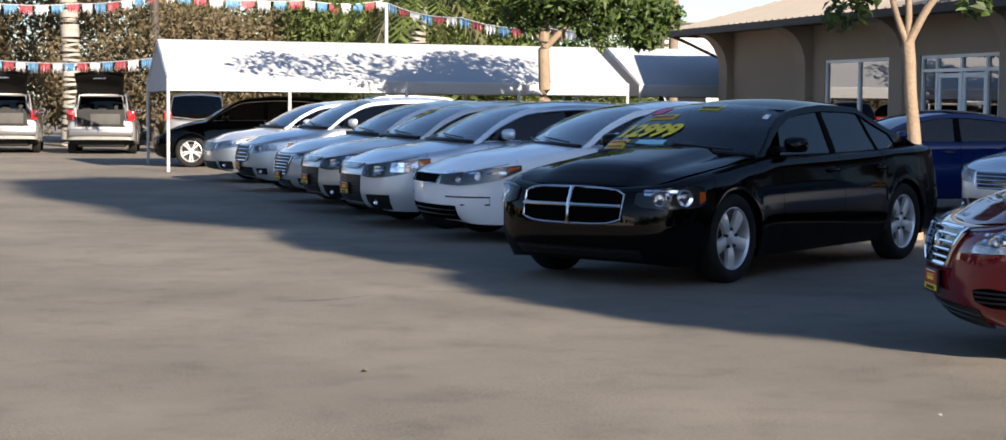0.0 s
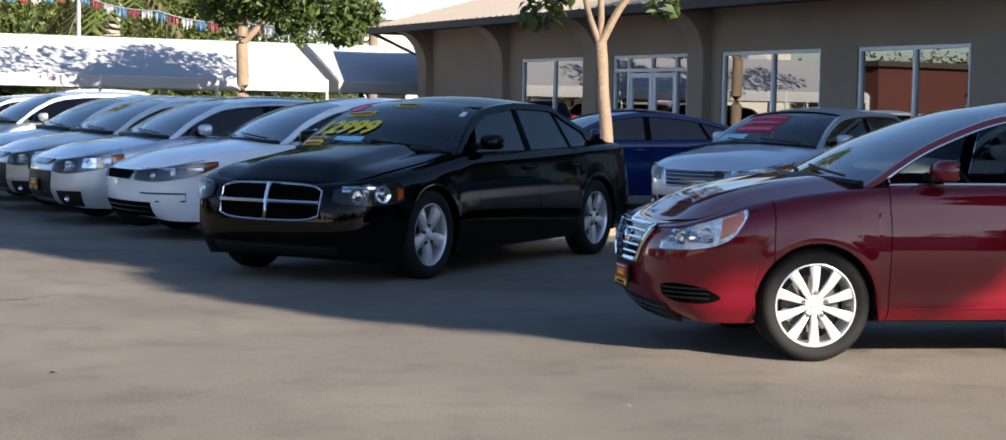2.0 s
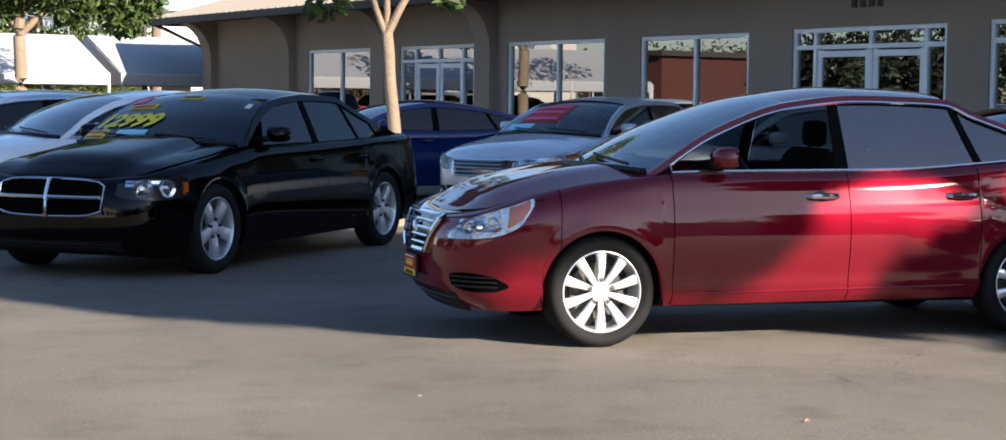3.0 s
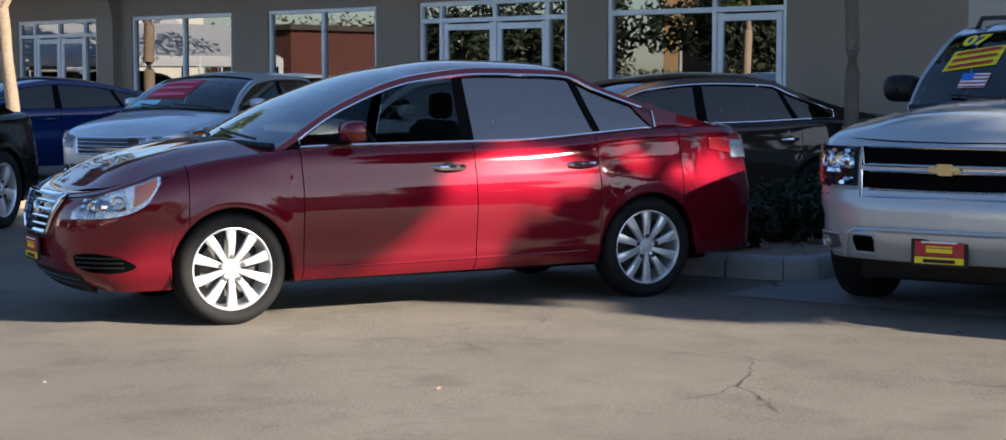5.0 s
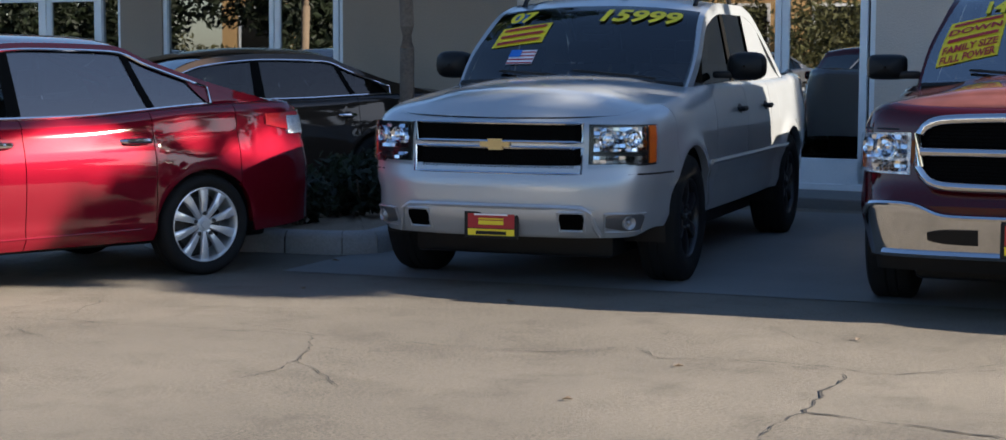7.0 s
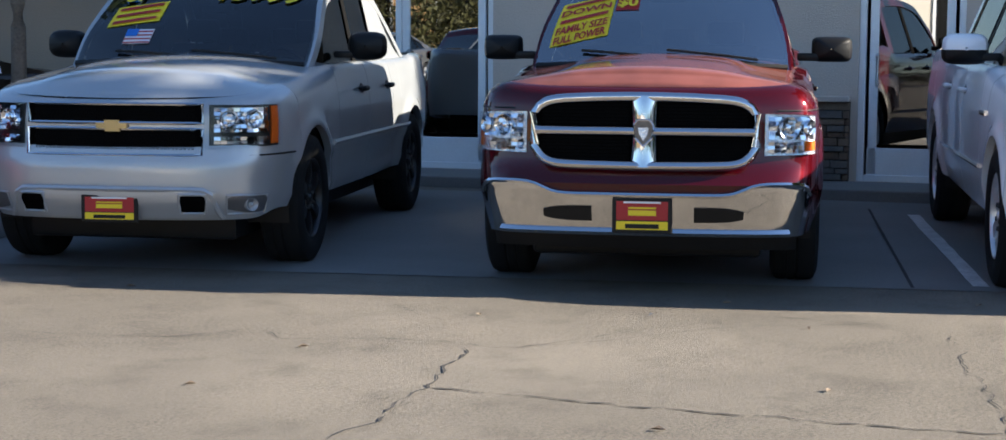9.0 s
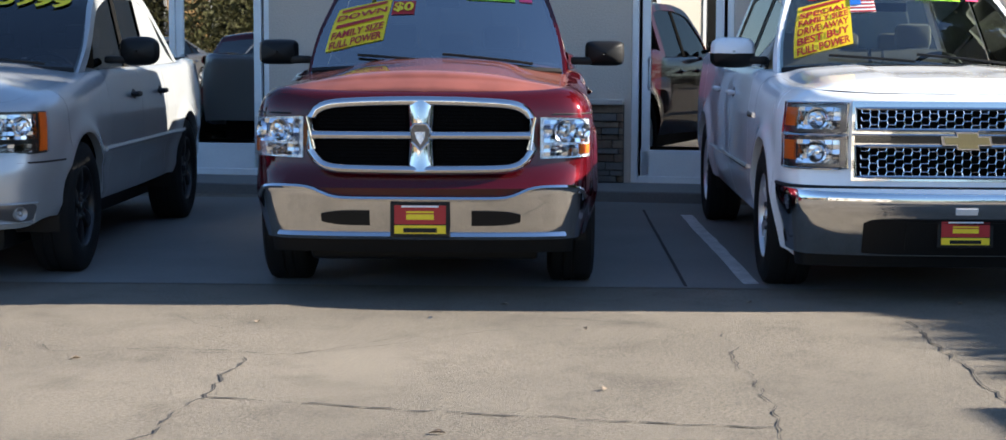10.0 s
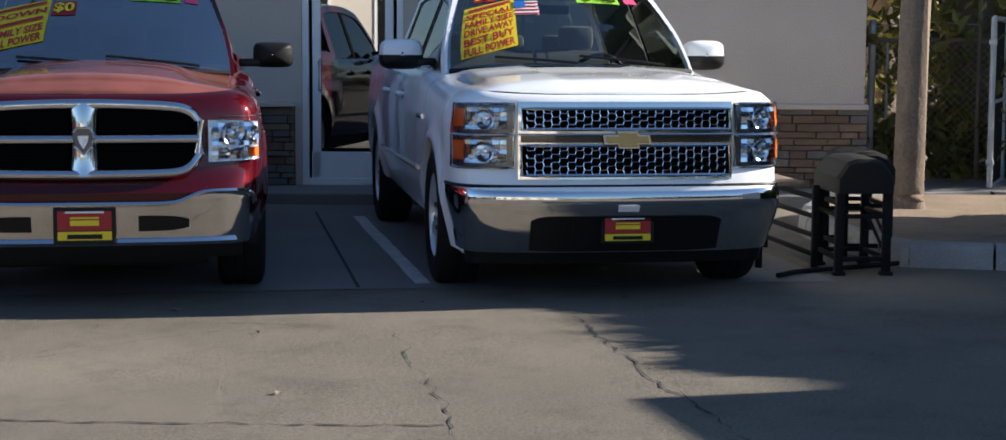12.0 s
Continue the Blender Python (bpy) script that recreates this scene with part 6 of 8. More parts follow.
for sg in (1, -1):
    headlamp(av, sg, av.pf(0.545), av.ps(0.33), lambda u: 0.735 + 0.02 * u, lambda u: 0.985 + 0.0 * u, ((0.24, 0.66, 0.052), (0.56, 0.66, 0.052)), "trim_black", (0.84, 0.98, 0.05, 0.97), mirrors=((0.06, 0.80, 0.36, 0.94, 9, 6), (0.06, 0.80, 0.08, 0.26, 9, 2)))
    h = av.patch("tow_hook_slot", sg * av.pf(0.40), sg * av.pf(0.545), lambda u: 0.375 + 0.012 * abs(2 * u - 1) ** 6, lambda u: 0.482 - 0.012 * abs(2 * u - 1) ** 6, 0.030, "void_black", depth=0.006)
    bezel(av, "slot_surround", sg * av.pf(0.40), sg * av.pf(0.545), 0.373, 0.484, 0.009, "av_silver", 0.030, n=8)
    f = av.patch("fog_recess", sg * av.pf(0.66), sg * av.pf(0.86), lambda u: 0.365 + 0.03 * (1 - u) ** 2 + 0.015 * u ** 6, lambda u: 0.475 - 0.02 * abs(2 * u - 1) ** 4, 0.003, "grey_paint", depth=0.004)
    bulb(av, f, sg * av.pf(0.79), 0.42, 0.038, 0.006, "dim_lens", "fog_lamp")
    bezel(av, "recess_lip", sg * av.pf(0.66), sg * av.pf(0.86), 0.365, 0.475, 0.007, "av_silver", 0.006, n=10)
    av.line("door_moulding", [(sg * av.ps(s), 0.70) for s in np.linspace(1.5, 4.0, 12)], 0.018, 0.0, "av_silver")
    av.line("bumper_moulding", [(sg * av.pf(y), z) for y, z in ((0.0, 0.512), (0.3, 0.512), (0.53, 0.508), (0.575, 0.48), (0.61, 0.385), (0.64, 0.345))], 0.017, 0.020, "av_silver")
    av.line("bumper_seam", [(sg * p, 0.70) for p in np.linspace(av.pf(0.60), av.ps(0.55), 8)], 0.006, 0.001, "trim_black")
av.line("bumper_seam", [(p, 0.695) for p in np.linspace(-av.pf(0.62), av.pf(0.62), 14)], 0.006, 0.001, "av_silver")
av.patch("bumper_panel", -av.pf(0.60), av.pf(0.60), lambda u: 0.345 + 0.02 * abs(2 * u - 1) ** 10, lambda u: 0.512 - 0.015 * abs(2 * u - 1) ** 10, 0.026, "av_silver", "raised middle of the bumper", nx=40, depth=0.03)
dealer_plate(av, 0.0, 0.40, 0.33, 0.155, 0.042)
av.mirror(2.0, 1.31, (0.15, 0.26, 0.19), "trim_black", 0.20, 0.62)
av.handles((2.36, 3.22), 1.02, "trim_black")
part("aerial", MB().tube([av.top_at(2.6, 0.1, 0.0), av.top_at(2.75, 0.1, 0.05)], 0.02, 6), "trim_black", av.root)
for sg in (1, -1):
    part("roof_bar", MB().tube([av.top_at(k, sg * 0.86, 0.055 if 0 < i < 4 else 0.0) for i, k in enumerate((2.35, 2.55, 3.4, 4.3, 4.6))], 0.018, 6), "trim_black", av.root)
part("antenna_pod", MB().box(av.top_at(4.0, -0.3, 0.03), (0.16, 0.10, 0.06), 0.02), "trim_black", av.root)


def ram_dome(s, y):
    k = min(1, max(0, (s - 0.12) / 0.75))
    return k * k * (3 - 2 * k) * (0.042 / (1 + math.exp((abs(y) - 0.48) / 0.04)) * (1 - 0.7 * max(0, min(1, (s - 1.2) / 0.5))))


ram = pickup("red_pickup", (10.53, 5.97), 206.6, "dark red four-door pickup with a large chrome grille", "ram_red", 5.82, 1.87, 1.86, 1.00, 3.57, 0.395, 1.115, 1.20, 1.62, 3.72, yroof=0.665, cabin_in=0.02, hood_dome=ram_dome, low=0.36, hood="sheen_red",
             front=((0.2, 0.15), (0.36, 0.075), (0.46, 0.042), (0.55, 0.014), (0.60, 0.0), (0.63, 0.0), (0.665, 0.06), (1.05, 0.10), (1.3, 0.17)))
rg = (0.595, 0.685, 1.09)
up = lambda u: rg[2] - 0.09 * abs(2 * u - 1) ** 14 - 0.025 * abs(2 * u - 1) ** 2
dn = lambda u: rg[1] + 0.13 * abs(2 * u - 1) ** 14 + 0.01 * abs(2 * u - 1) ** 2
q = ram.pf(rg[0])
gs = ram.patch("grille_shell", -q, q, dn, up, 0.022, "void_black", "dark grille shell with a chrome surround", nx=40, nz=16, depth=0.06)
ins = 0.045 / (rg[2] - rg[1])
us_ = list(np.linspace(0.012, 0.988, 41))
loop = [(-q + 2 * q * u, dn(u) + 0.022) for u in us_] + [(-q + 2 * q * u, up(u) - 0.022) for u in us_[::-1]]
part("grille_surround", MB().tube([ram.pt(p, z, 0.030, False) for p, z in loop], 0.027, 10, True), "chrome", gs, "broad rounded chrome surround")
part("grille_crossbar", MB().tube([ram.pt(p, 0.888, 0.030, False) for p in np.linspace(-q * 0.96, q * 0.96, 31)], 0.026, 10), "chrome", gs, "chrome crossbar")
vb_ = MB()
vb_.grid([[ram.pt(math.copysign(ram.pf(abs(0.078 * t) * (1 - 0.10 * math.sin(math.pi * (z - 0.68) / 0.4))), t), z, 0.058 - 0.040 * abs(t) ** 2.5, False) for t in np.linspace(-1, 1, 13)] for z in np.linspace(0.70, 1.075, 15)])
part("grille_upright", vb_, "chrome", gs, "chrome upright of the grille")
for sg in (1, -1):
    for z0, z1, y1 in ((0.912, 1.060, 0.555), (0.723, 0.868, 0.560)):
        a, b = ram.pf(0.075), ram.pf(y1)
        o = ram.patch("grille_opening", sg * a, sg * b, lambda u: z0 + (0.04 * u ** 6 if z0 < 0.8 else 0.02 * u ** 6), lambda u: z1 - (0.035 * u ** 6 if z0 > 0.8 else 0.012 * u ** 6), 0.026, "void_black", nx=18, parent=gs, depth=0.004)
        mb = MB()
        for i in range(34):
            for j in range(7):
                u, v = (i + 0.5 + 0.5 * (j % 2)) / 34.5, (j + 0.5) / 7
                p = ram.pt(sg * (a + (b - a) * u * 0.97), z0 + (z1 - z0) * (0.06 + 0.88 * v), 0.029, False)
                mb.box(p, (0.004, 0.006, 0.012))
        tagged(part("grille_mesh", mb, "pillar_black", o, smooth=False), kind="stuff")
a, b = ram.pt(0, 0.875, 0.060, False), ram.pt(0, 0.875, 0.1, False)
T = Matrix.Translation(a) @ pose(0, 0, 0, 90, 0, 90)
part("badge", MB().prism([(-0.05, 0.05), (-0.03, 0.075), (0.03, 0.075), (0.05, 0.05), (0.045, -0.02), (0.0, -0.065), (-0.045, -0.02)], 0.02, T), "lamp_dark", gs, "dark shield-shaped badge with chrome edge")
part("badge_rim", MB().tube([T @ Vector((x, y, 0.018)) for x, y in ((-0.05, 0.05), (-0.03, 0.075), (0.03, 0.075), (0.05, 0.05), (0.045, -0.02), (0.0, -0.065), (-0.045, -0.02))], 0.007, 6, True), "chrome", gs)
part("badge_emblem", MB().prism([(-0.028, 0.035), (0.028, 0.035), (0.022, 0.0), (0.0, -0.035), (-0.022, 0.0)], 0.026, T), "lamp_silver", gs)
for sg in (1, -1):
    headlamp(ram, sg, ram.pf(0.63), ram.ps(0.26), lambda u: 0.765 + 0.01 * u, lambda u: 0.985 - 0.01 * u, ((0.34, 0.66, 0.058), (0.72, 0.66, 0.046)), "lamp_silver", (0.62, 0.90, 0.08, 0.32) if sg > 0 else (0.84, 0.98, 0.1, 0.6), mirrors=((0.05, 0.82, 0.38, 0.95, 8, 5), (0.05, 0.58, 0.05, 0.33, 6, 3)))
    ram.line("hood_seam", [(sg * p, 1.0) for p in np.linspace(ram.pf(0.7), ram.ps(0.5), 6)], 0.005, 0.0, "trim_black")
# chrome bumper that dips in the middle
pb = ram.ps(0.21)
bl = lambda u: 0.375 - 0.0 * u
bh = lambda u: 0.56 + 0.065 / (1 + math.exp(-(abs(2 * u - 1) - 0.56) / 0.035)) - 0.12 * abs(2 * u - 1) ** 22
bp_ = ram.patch("chrome_bumper", -pb, pb, 0.335, bh, 0.012, "chrome", "polished chrome bumper", nx=64, nz=22, depth=0.09)
ram.line("bumper_bead", [(-pb * 0.97 + 1.94 * pb * u, bh(0.015 + 0.97 * u) - 0.006) for u in np.linspace(0, 1, 48)], 0.014, 0.010, "chrome", parent=bp_)
ram.line("bumper_lip", [(p, 0.352 + 0.0 * p) for p in np.linspace(-pb * 0.84, pb * 0.84, 30)], 0.020, 0.016, "chrome", parent=bp_)
for sg in (1, -1):
    ram.patch("bumper_slot", sg * ram.pf(0.27), sg * ram.pf(0.53), lambda u: 0.41 + 0.02 * u ** 4, lambda u: 0.49 - 0.02 * u ** 4, 0.018, "trim_black", parent=bp_)
ram.patch("air_dam", -pb * 0.93, pb * 0.93, 0.26, 0.345, 0.01, "trim_black", "black plastic air dam")
dealer_plate(ram, 0.0, 0.445, 0.315, 0.185, 0.045)
ram.mirror(2.02, 1.31, (0.14, 0.25, 0.16), "trim_black", 0.19, 0.40)
tail_lamp(ram, 0.86, 1.20, 0.80, 0.07)
ram.handles((2.55, 3.25), 1.05, "ram_red")


def si_dome(s, y):
    k = min(1, max(0, (s - 0.08) / 0.6))
    return k * (0.034 / (1 + math.exp((abs(y) - 0.70) / 0.02)) - 0.018 / (1 + math.exp((abs(y) - 0.30) / 0.015))) * (1 - 0.8 * max(0, min(1, (s - 1.25) / 0.5)))


si = pickup("white_pickup", (11.74, 3.384), 206.3, "white four-door pickup with chrome honeycomb grilles", "white_paint", 5.84, 1.875, 1.84, 0.98, 3.645, 0.395, 1.115, 1.215, 1.68, 4.25, yroof=0.655, cabin_in=0.02, hood_dome=si_dome, low=0.27, glass="side_glass", windglass="cabin_glass", cloth="interior_light",
            crown=((0, 0.02), (0.3, 0.05), (1.68, 0.05), (4.25, 0.03), (5.84, 0.0)), front=((0.15, 0.20), (0.28, 0.14), (0.45, 0.06), (0.55, 0.01), (0.60, 0.0), (0.615, 0.005), (0.64, 0.05), (1.05, 0.07), (1.3, 0.15)))
q = si.pf(0.585)
gf = si.patch("grille_frame", -q, q, 0.668, 1.082, 0.020, "chrome", "polished chrome grille frame", nx=30, nz=12, depth=0.05)
for z0, z1, nz in ((0.935, 1.045, 5), (0.690, 0.850, 7)):
    qq = si.pf(0.565)
    o = si.patch("grille_opening", -qq, qq, z0, z1, 0.026, "void_black", parent=gf)
    honeycomb(si, -0.56, 0.56, z0 + 0.006, z1 - 0.006, 13, nz, 0.0036, "chrome", 0.034, o)
    bezel(si, "grille_surround", -qq, qq, z0, z1, 0.010, off=0.032, n=20)
si.patch("grille_band", -si.pf(0.57), si.pf(0.57), 0.865, 0.905, 0.026, "gloss_black", parent=gf)
si.line("grille_band_trim", [(p, 0.908) for p in np.linspace(-q, q, 20)], 0.006, 0.030, "chrome", parent=gf)
bt = part("badge", MB().prism([(-0.115, -0.017), (-0.05, -0.017), (-0.045, -0.038), (0.055, -0.038), (0.05, -0.017), (0.115, -0.017), (0.105, 0.019), (0.05, 0.019), (0.045, 0.038), (-0.055, 0.038), (-0.05, 0.019), (-0.125, 0.019)], 0.02), "gold", si.root, "gold badge of a plain cross shape")
bt.matrix_local = Matrix.Translation(si.pt(0, 0.880, 0.034, False)) @ pose(0, 0, 0, 90, 0, 90)
part("badge_rim", MB().prism([(-0.13, -0.024), (-0.057, -0.024), (-0.052, -0.046), (0.062, -0.046), (0.057, -0.024), (0.127, -0.024), (0.117, 0.026), (0.057, 0.026), (0.052, 0.046), (-0.062, 0.046), (-0.057, 0.026), (-0.14, 0.026)], 0.014), "chrome", bt)
for sg in (1, -1):
    for z0, z1 in ((0.915, 1.065), (0.735, 0.895)):
        headlamp(si, sg, si.pf(0.61), si.ps(0.29), z0, z1, ((0.36, 0.5, 0.056),), "lamp_dark", (0.68, 0.94, 0.22, 0.86), mirrors=((0.08, 0.64, 0.12, 0.90, 6, 5),))
        bezel(si, "lamp_surround", sg * si.pf(0.605), sg * si.ps(0.30), z0 - 0.006, z1 + 0.006, 0.008, n=12)
    h = si.patch("fender_emblem", sg * si.ps(1.55), sg * si.ps(1.80), 0.93, 0.96, 0.006, "chrome")
    si.line("door_moulding", [(sg * si.ps(s), 0.62) for s in np.linspace(1.75, 4.1, 12)], 0.016, 0.002, "chrome")
pb = si.ps(0.42)
sb = si.patch("chrome_bumper", -pb, pb, lambda u: 0.265 + 0.015 * abs(2 * u - 1) ** 4, lambda u: 0.605 + 0.02 * abs(2 * u - 1) ** 2, 0.015, "chrome", "polished chrome bumper", nx=64, nz=22, depth=0.08, bulge=0.034)
si.patch("bumper_insert", -si.pf(0.52), si.pf(0.52), lambda u: 0.275 + 0.01 * abs(2 * u - 1) ** 6, lambda u: 0.472 - 0.025 * abs(2 * u - 1) ** 14, 0.052, "trim_black", "black plastic bumper insert", parent=sb)
si.patch("bumper_insert_step", -si.pf(0.30), si.pf(0.30), 0.30, 0.455, 0.058, "trim_black", parent=sb)
si.patch("bumper_sticker", -si.pf(0.055), si.pf(0.055), 0.498, 0.530, 0.050, "white_vinyl", "small torn white sticker", parent=sb)
si.line("bumper_gap", [(p, 0.632) for p in np.linspace(-pb, pb, 30)], 0.010, 0.012, "trim_black")
si.patch("air_dam", -pb * 0.9, pb * 0.9, 0.20, 0.28, 0.0, "trim_black", "black plastic air dam")
dealer_plate(si, 0.0, 0.40, 0.29, 0.15, 0.07)
si.mirror(2.12, 1.325, (0.14, 0.28, 0.18), "white_paint", 0.15, 0.55, "trim_black")
tail_lamp(si, 0.86, 1.22, 0.80, 0.07)
si.handles((2.75, 3.75), 1.05, "white_paint")


# ---- stickers on the windscreens ----
def sticker(c, name, k0, k1, t0, t1, back=None, text=None, ink=None, lines=(), off=0.005, bold=0.03, label="", skew=0.0, tilt=0.0):
    root = None

    def lean(m):
        m.v = [(x, y + tilt * (x - 0.5), z) for x, y, z in m.v]
        return m
    if back:
        root = on_glass(c, name, lean(sheet(24, 10)), k0, k1, t0, t1, back, off, label)
    if text:
        L = lettering(text, bold)
        L.v = [(x + skew * (y - 0.5), y, z) for x, y, z in L.v]
        p = on_glass(c, name if not root else "letters", L, k0 + (k1 - k0) * (0.12 if back else 0), k1 - (k1 - k0) * (0.12 if back else 0), t0 + (t1 - t0) * (0.06 if back else 0), t1 - (t1 - t0) * (0.06 if back else 0), ink, off + 0.008, label if not root else "", root)
        root = root or p
    n = len(lines)

    def lean_m(m):
        m.v = [(x, y + tilt * (x - 0.5) * (k1 - k0) / (b - a), z) for x, y, z in m.v]
        return m

    def lean_n(m):
        m.v = [(x, y + tilt * (x - 0.5) * (k1 - k0) / ((b - a) * 0.5), z) for x, y, z in m.v]
        return m
    for i, ln in enumerate(lines):
        a, b = k1 - (k1 - k0) * (i + 0.9) / n, k1 - (k1 - k0) * (i + 0.12) / n
        if ln is None:
            on_glass(c, "writing_bar", lean_n(sheet(8, 2)), a + (b - a) * 0.25, a + (b - a) * 0.75, t0 + (t1 - t0) * 0.08, t1 - (t1 - t0) * 0.08, ink, off + 0.008, "", root)
        else:
            on_glass(c, "letters", lean_m(lettering(ln, 0.03)), a, b, t0 + (t1 - t0) * 0.05, t1 - (t1 - t0) * 0.05, ink, off + 0.008, "", root)
    return root


def flag(c, k0, k1, t0, t1):
    f = on_glass(c, "flag_sticker", sheet(), k0, k1, t0, t1, "white_vinyl", 0.005, "small flag sticker with red and blue stripes")
    for i in range(4):
        on_glass(c, "stripe", sheet(6, 2), k0 + (k1 - k0) * (i + 0.1) / 4, k0 + (k1 - k0) * (i + 0.5) / 4, t0, t1, "red_vinyl", 0.009, "", f)
    on_glass(c, "canton", sheet(4, 2), k0 + (k1 - k0) * 0.5, k1, t0, t0 + (t1 - t0) * 0.45, "blue_vinyl", 0.012, "", f)


# across the windscreen t runs from the car's right (-1) to its left (+1)
sticker(charger, "price_sticker", 0.46, 0.92, -0.88, -0.06, None, "12999", "yellow", bold=0.045, label="yellow price numerals 12999", skew=0.04)
sticker(charger, "slogan_sticker", 1.12, 1.36, -0.78, -0.36, "yellow", lines=(None,), ink="red_vinyl", label="yellow sticker with red writing")
sticker(charger, "slogan_sticker", 1.55, 1.80, -0.20, 0.12, "yellow", lines=(None,), ink="trim_black", label="small yellow sticker with dark writing")
sticker(charger, "slogan_sticker", 0.12, 0.40, -0.95, -0.62, "yellow", lines=(None, None), ink="red_vinyl", label="yellow and red sticker")
sticker(charger, "banner_sticker", 1.45, 1.85, -0.90, -0.70, "pink_vinyl", label="pink banner sticker")
sticker(charger, "banner_sticker", 0.22, 0.40, -0.50, -0.10, "sky_vinyl", label="pale blue banner sticker")
sticker(charger, "inspection_sticker", 1.30, 1.52, 0.80, 0.87, "white_vinyl", label="small white inspection sticker")
sticker(av, "price_sticker", 1.40, 1.78, 0.10, 0.82, None, "15999", "yellow", bold=0.035, label="yellow price numerals 15999", skew=0.06)
sticker(av, "year_sticker", 1.45, 1.78, -0.78, -0.66, "blue_vinyl", label="blue year sticker")
sticker(av, "year_sticker", 1.42, 1.76, -0.80, -0.56, None, "07", "yellow", bold=0.04, label="yellow year numerals 07", off=0.010)
sticker(av, "slogan_sticker", 0.85, 1.36, -0.82, -0.36, "yellow", lines=(None, None, None), ink="red_vinyl", tilt=0.22, label="yellow slogan sticker with red writing")
flag(av, 0.42, 0.72, -0.60, -0.36)
sticker(ram, "year_sticker", 1.30, 1.62, -0.64, -0.46, None, "14", "yellow", bold=0.04, label="yellow year numerals 14")
sticker(ram, "slogan_sticker", 0.42, 1.22, -0.90, -0.44, "yellow", lines=(None, "DOWN", None, "FAMILY SIZE", "FULL POWER"), ink="red_vinyl", tilt=0.22, label="yellow slogan sticker, red writing: DOWN, FAMILY SIZE, FULL POWER")
sticker(ram, "price_sticker", 0.95, 1.25, -0.42, -0.22, "red_vinyl", "$0", "yellow", label="red sticker with yellow writing: $0")
sticker(ram, "engine_sticker", 1.28, 1.50, 0.24, 0.68, "green_vinyl", "V-8", "trim_black", label="lime green sticker: V-8")
sticker(ram, "star_sticker", 1.30, 1.55, 0.72, 0.84, "pink_vinyl", label="small pink star sticker")
sticker(si, "year_sticker", 1.42, 1.76, -0.80, -0.60, "red_vinyl", "14", "yellow", bold=0.04, label="red sticker, yellow year numerals 14")
sticker(si, "slogan_sticker", 0.35, 1.36, -0.88, -0.42, "yellow", lines=(None, "SPECIAL", "FAMILY SIZE", "DRIVE AWAY", "BEST BUY", "FULL POWER"), ink="red_vinyl", tilt=0.22, label="yellow slogan sticker with red capitals")
flag(si, 1.05, 1.40, -0.42, -0.20)
sticker(si, "engine_sticker", 1.36, 1.58, 0.18, 0.60, "green_vinyl", "V-8", "trim_black", label="lime green sticker: V-8")
sticker(si, "star_sticker", 1.40, 1.62, 0.66, 0.78, "pink_vinyl", label="small pink star sticker")
sticker(sil, "price_sticker", 0.55, 1.55, -0.72, 0.12, "red_vinyl", lines=(None, None, None), ink="pink_vinyl", label="red price sticker with bright pink-red writing")
sticker(sil, "banner_sticker", 0.20, 0.48, -0.85, -0.30, "sky_vinyl", label="pale blue banner sticker")
sticker(mal2, "price_sticker", 1.0, 1.5, -0.55, 0.0, "yellow", lines=(None, None), ink="red_vinyl", label="yellow sticker with red writing")


# ---- trees, hedges and what stands round the lot ----
tree("street_tree", 4.42, 19.0, [[(0.06, 0, 0, 0.088), (0.05, 0.0, 0.5, 0.078), (0.03, 0.0, 1.0, 0.072), (-0.03, 0, 1.6, 0.066), (-0.05, 0, 1.9, 0.07), (-0.07, 0, 2.12, 0.068)], [(-0.07, 0, 2.08, 0.042), (-0.20, 0.05, 2.45, 0.034), (-0.34, 0.1, 3.1, 0.028)],
                                 [(-0.07, 0, 2.10, 0.052), (0.10, -0.05, 2.45, 0.044), (0.32, -0.1, 2.8, 0.038), (0.5, -0.1, 3.4, 0.03)], [(-0.06, 0, 2.15, 0.042), (-0.05, 0.1, 2.6, 0.036), (0.0, 0.2, 3.4, 0.03)]],
     blobs_round(0, 0, 4.0, 1.7, 1.7, 1.1, 16, 3) + [((-0.72, 0.1, 2.42), (0.24, 0.24, 0.2)), ((-0.6, 0.05, 2.62), (0.22, 0.2, 0.16)), ((0.62, -0.05, 2.56), (0.20, 0.2, 0.17)), ((0.2, 0.0, 2.75), (0.35, 0.25, 0.12))], 9000, 0.075,
     "young street tree with a slim pale trunk", "bark_pale", "leaf", 5)
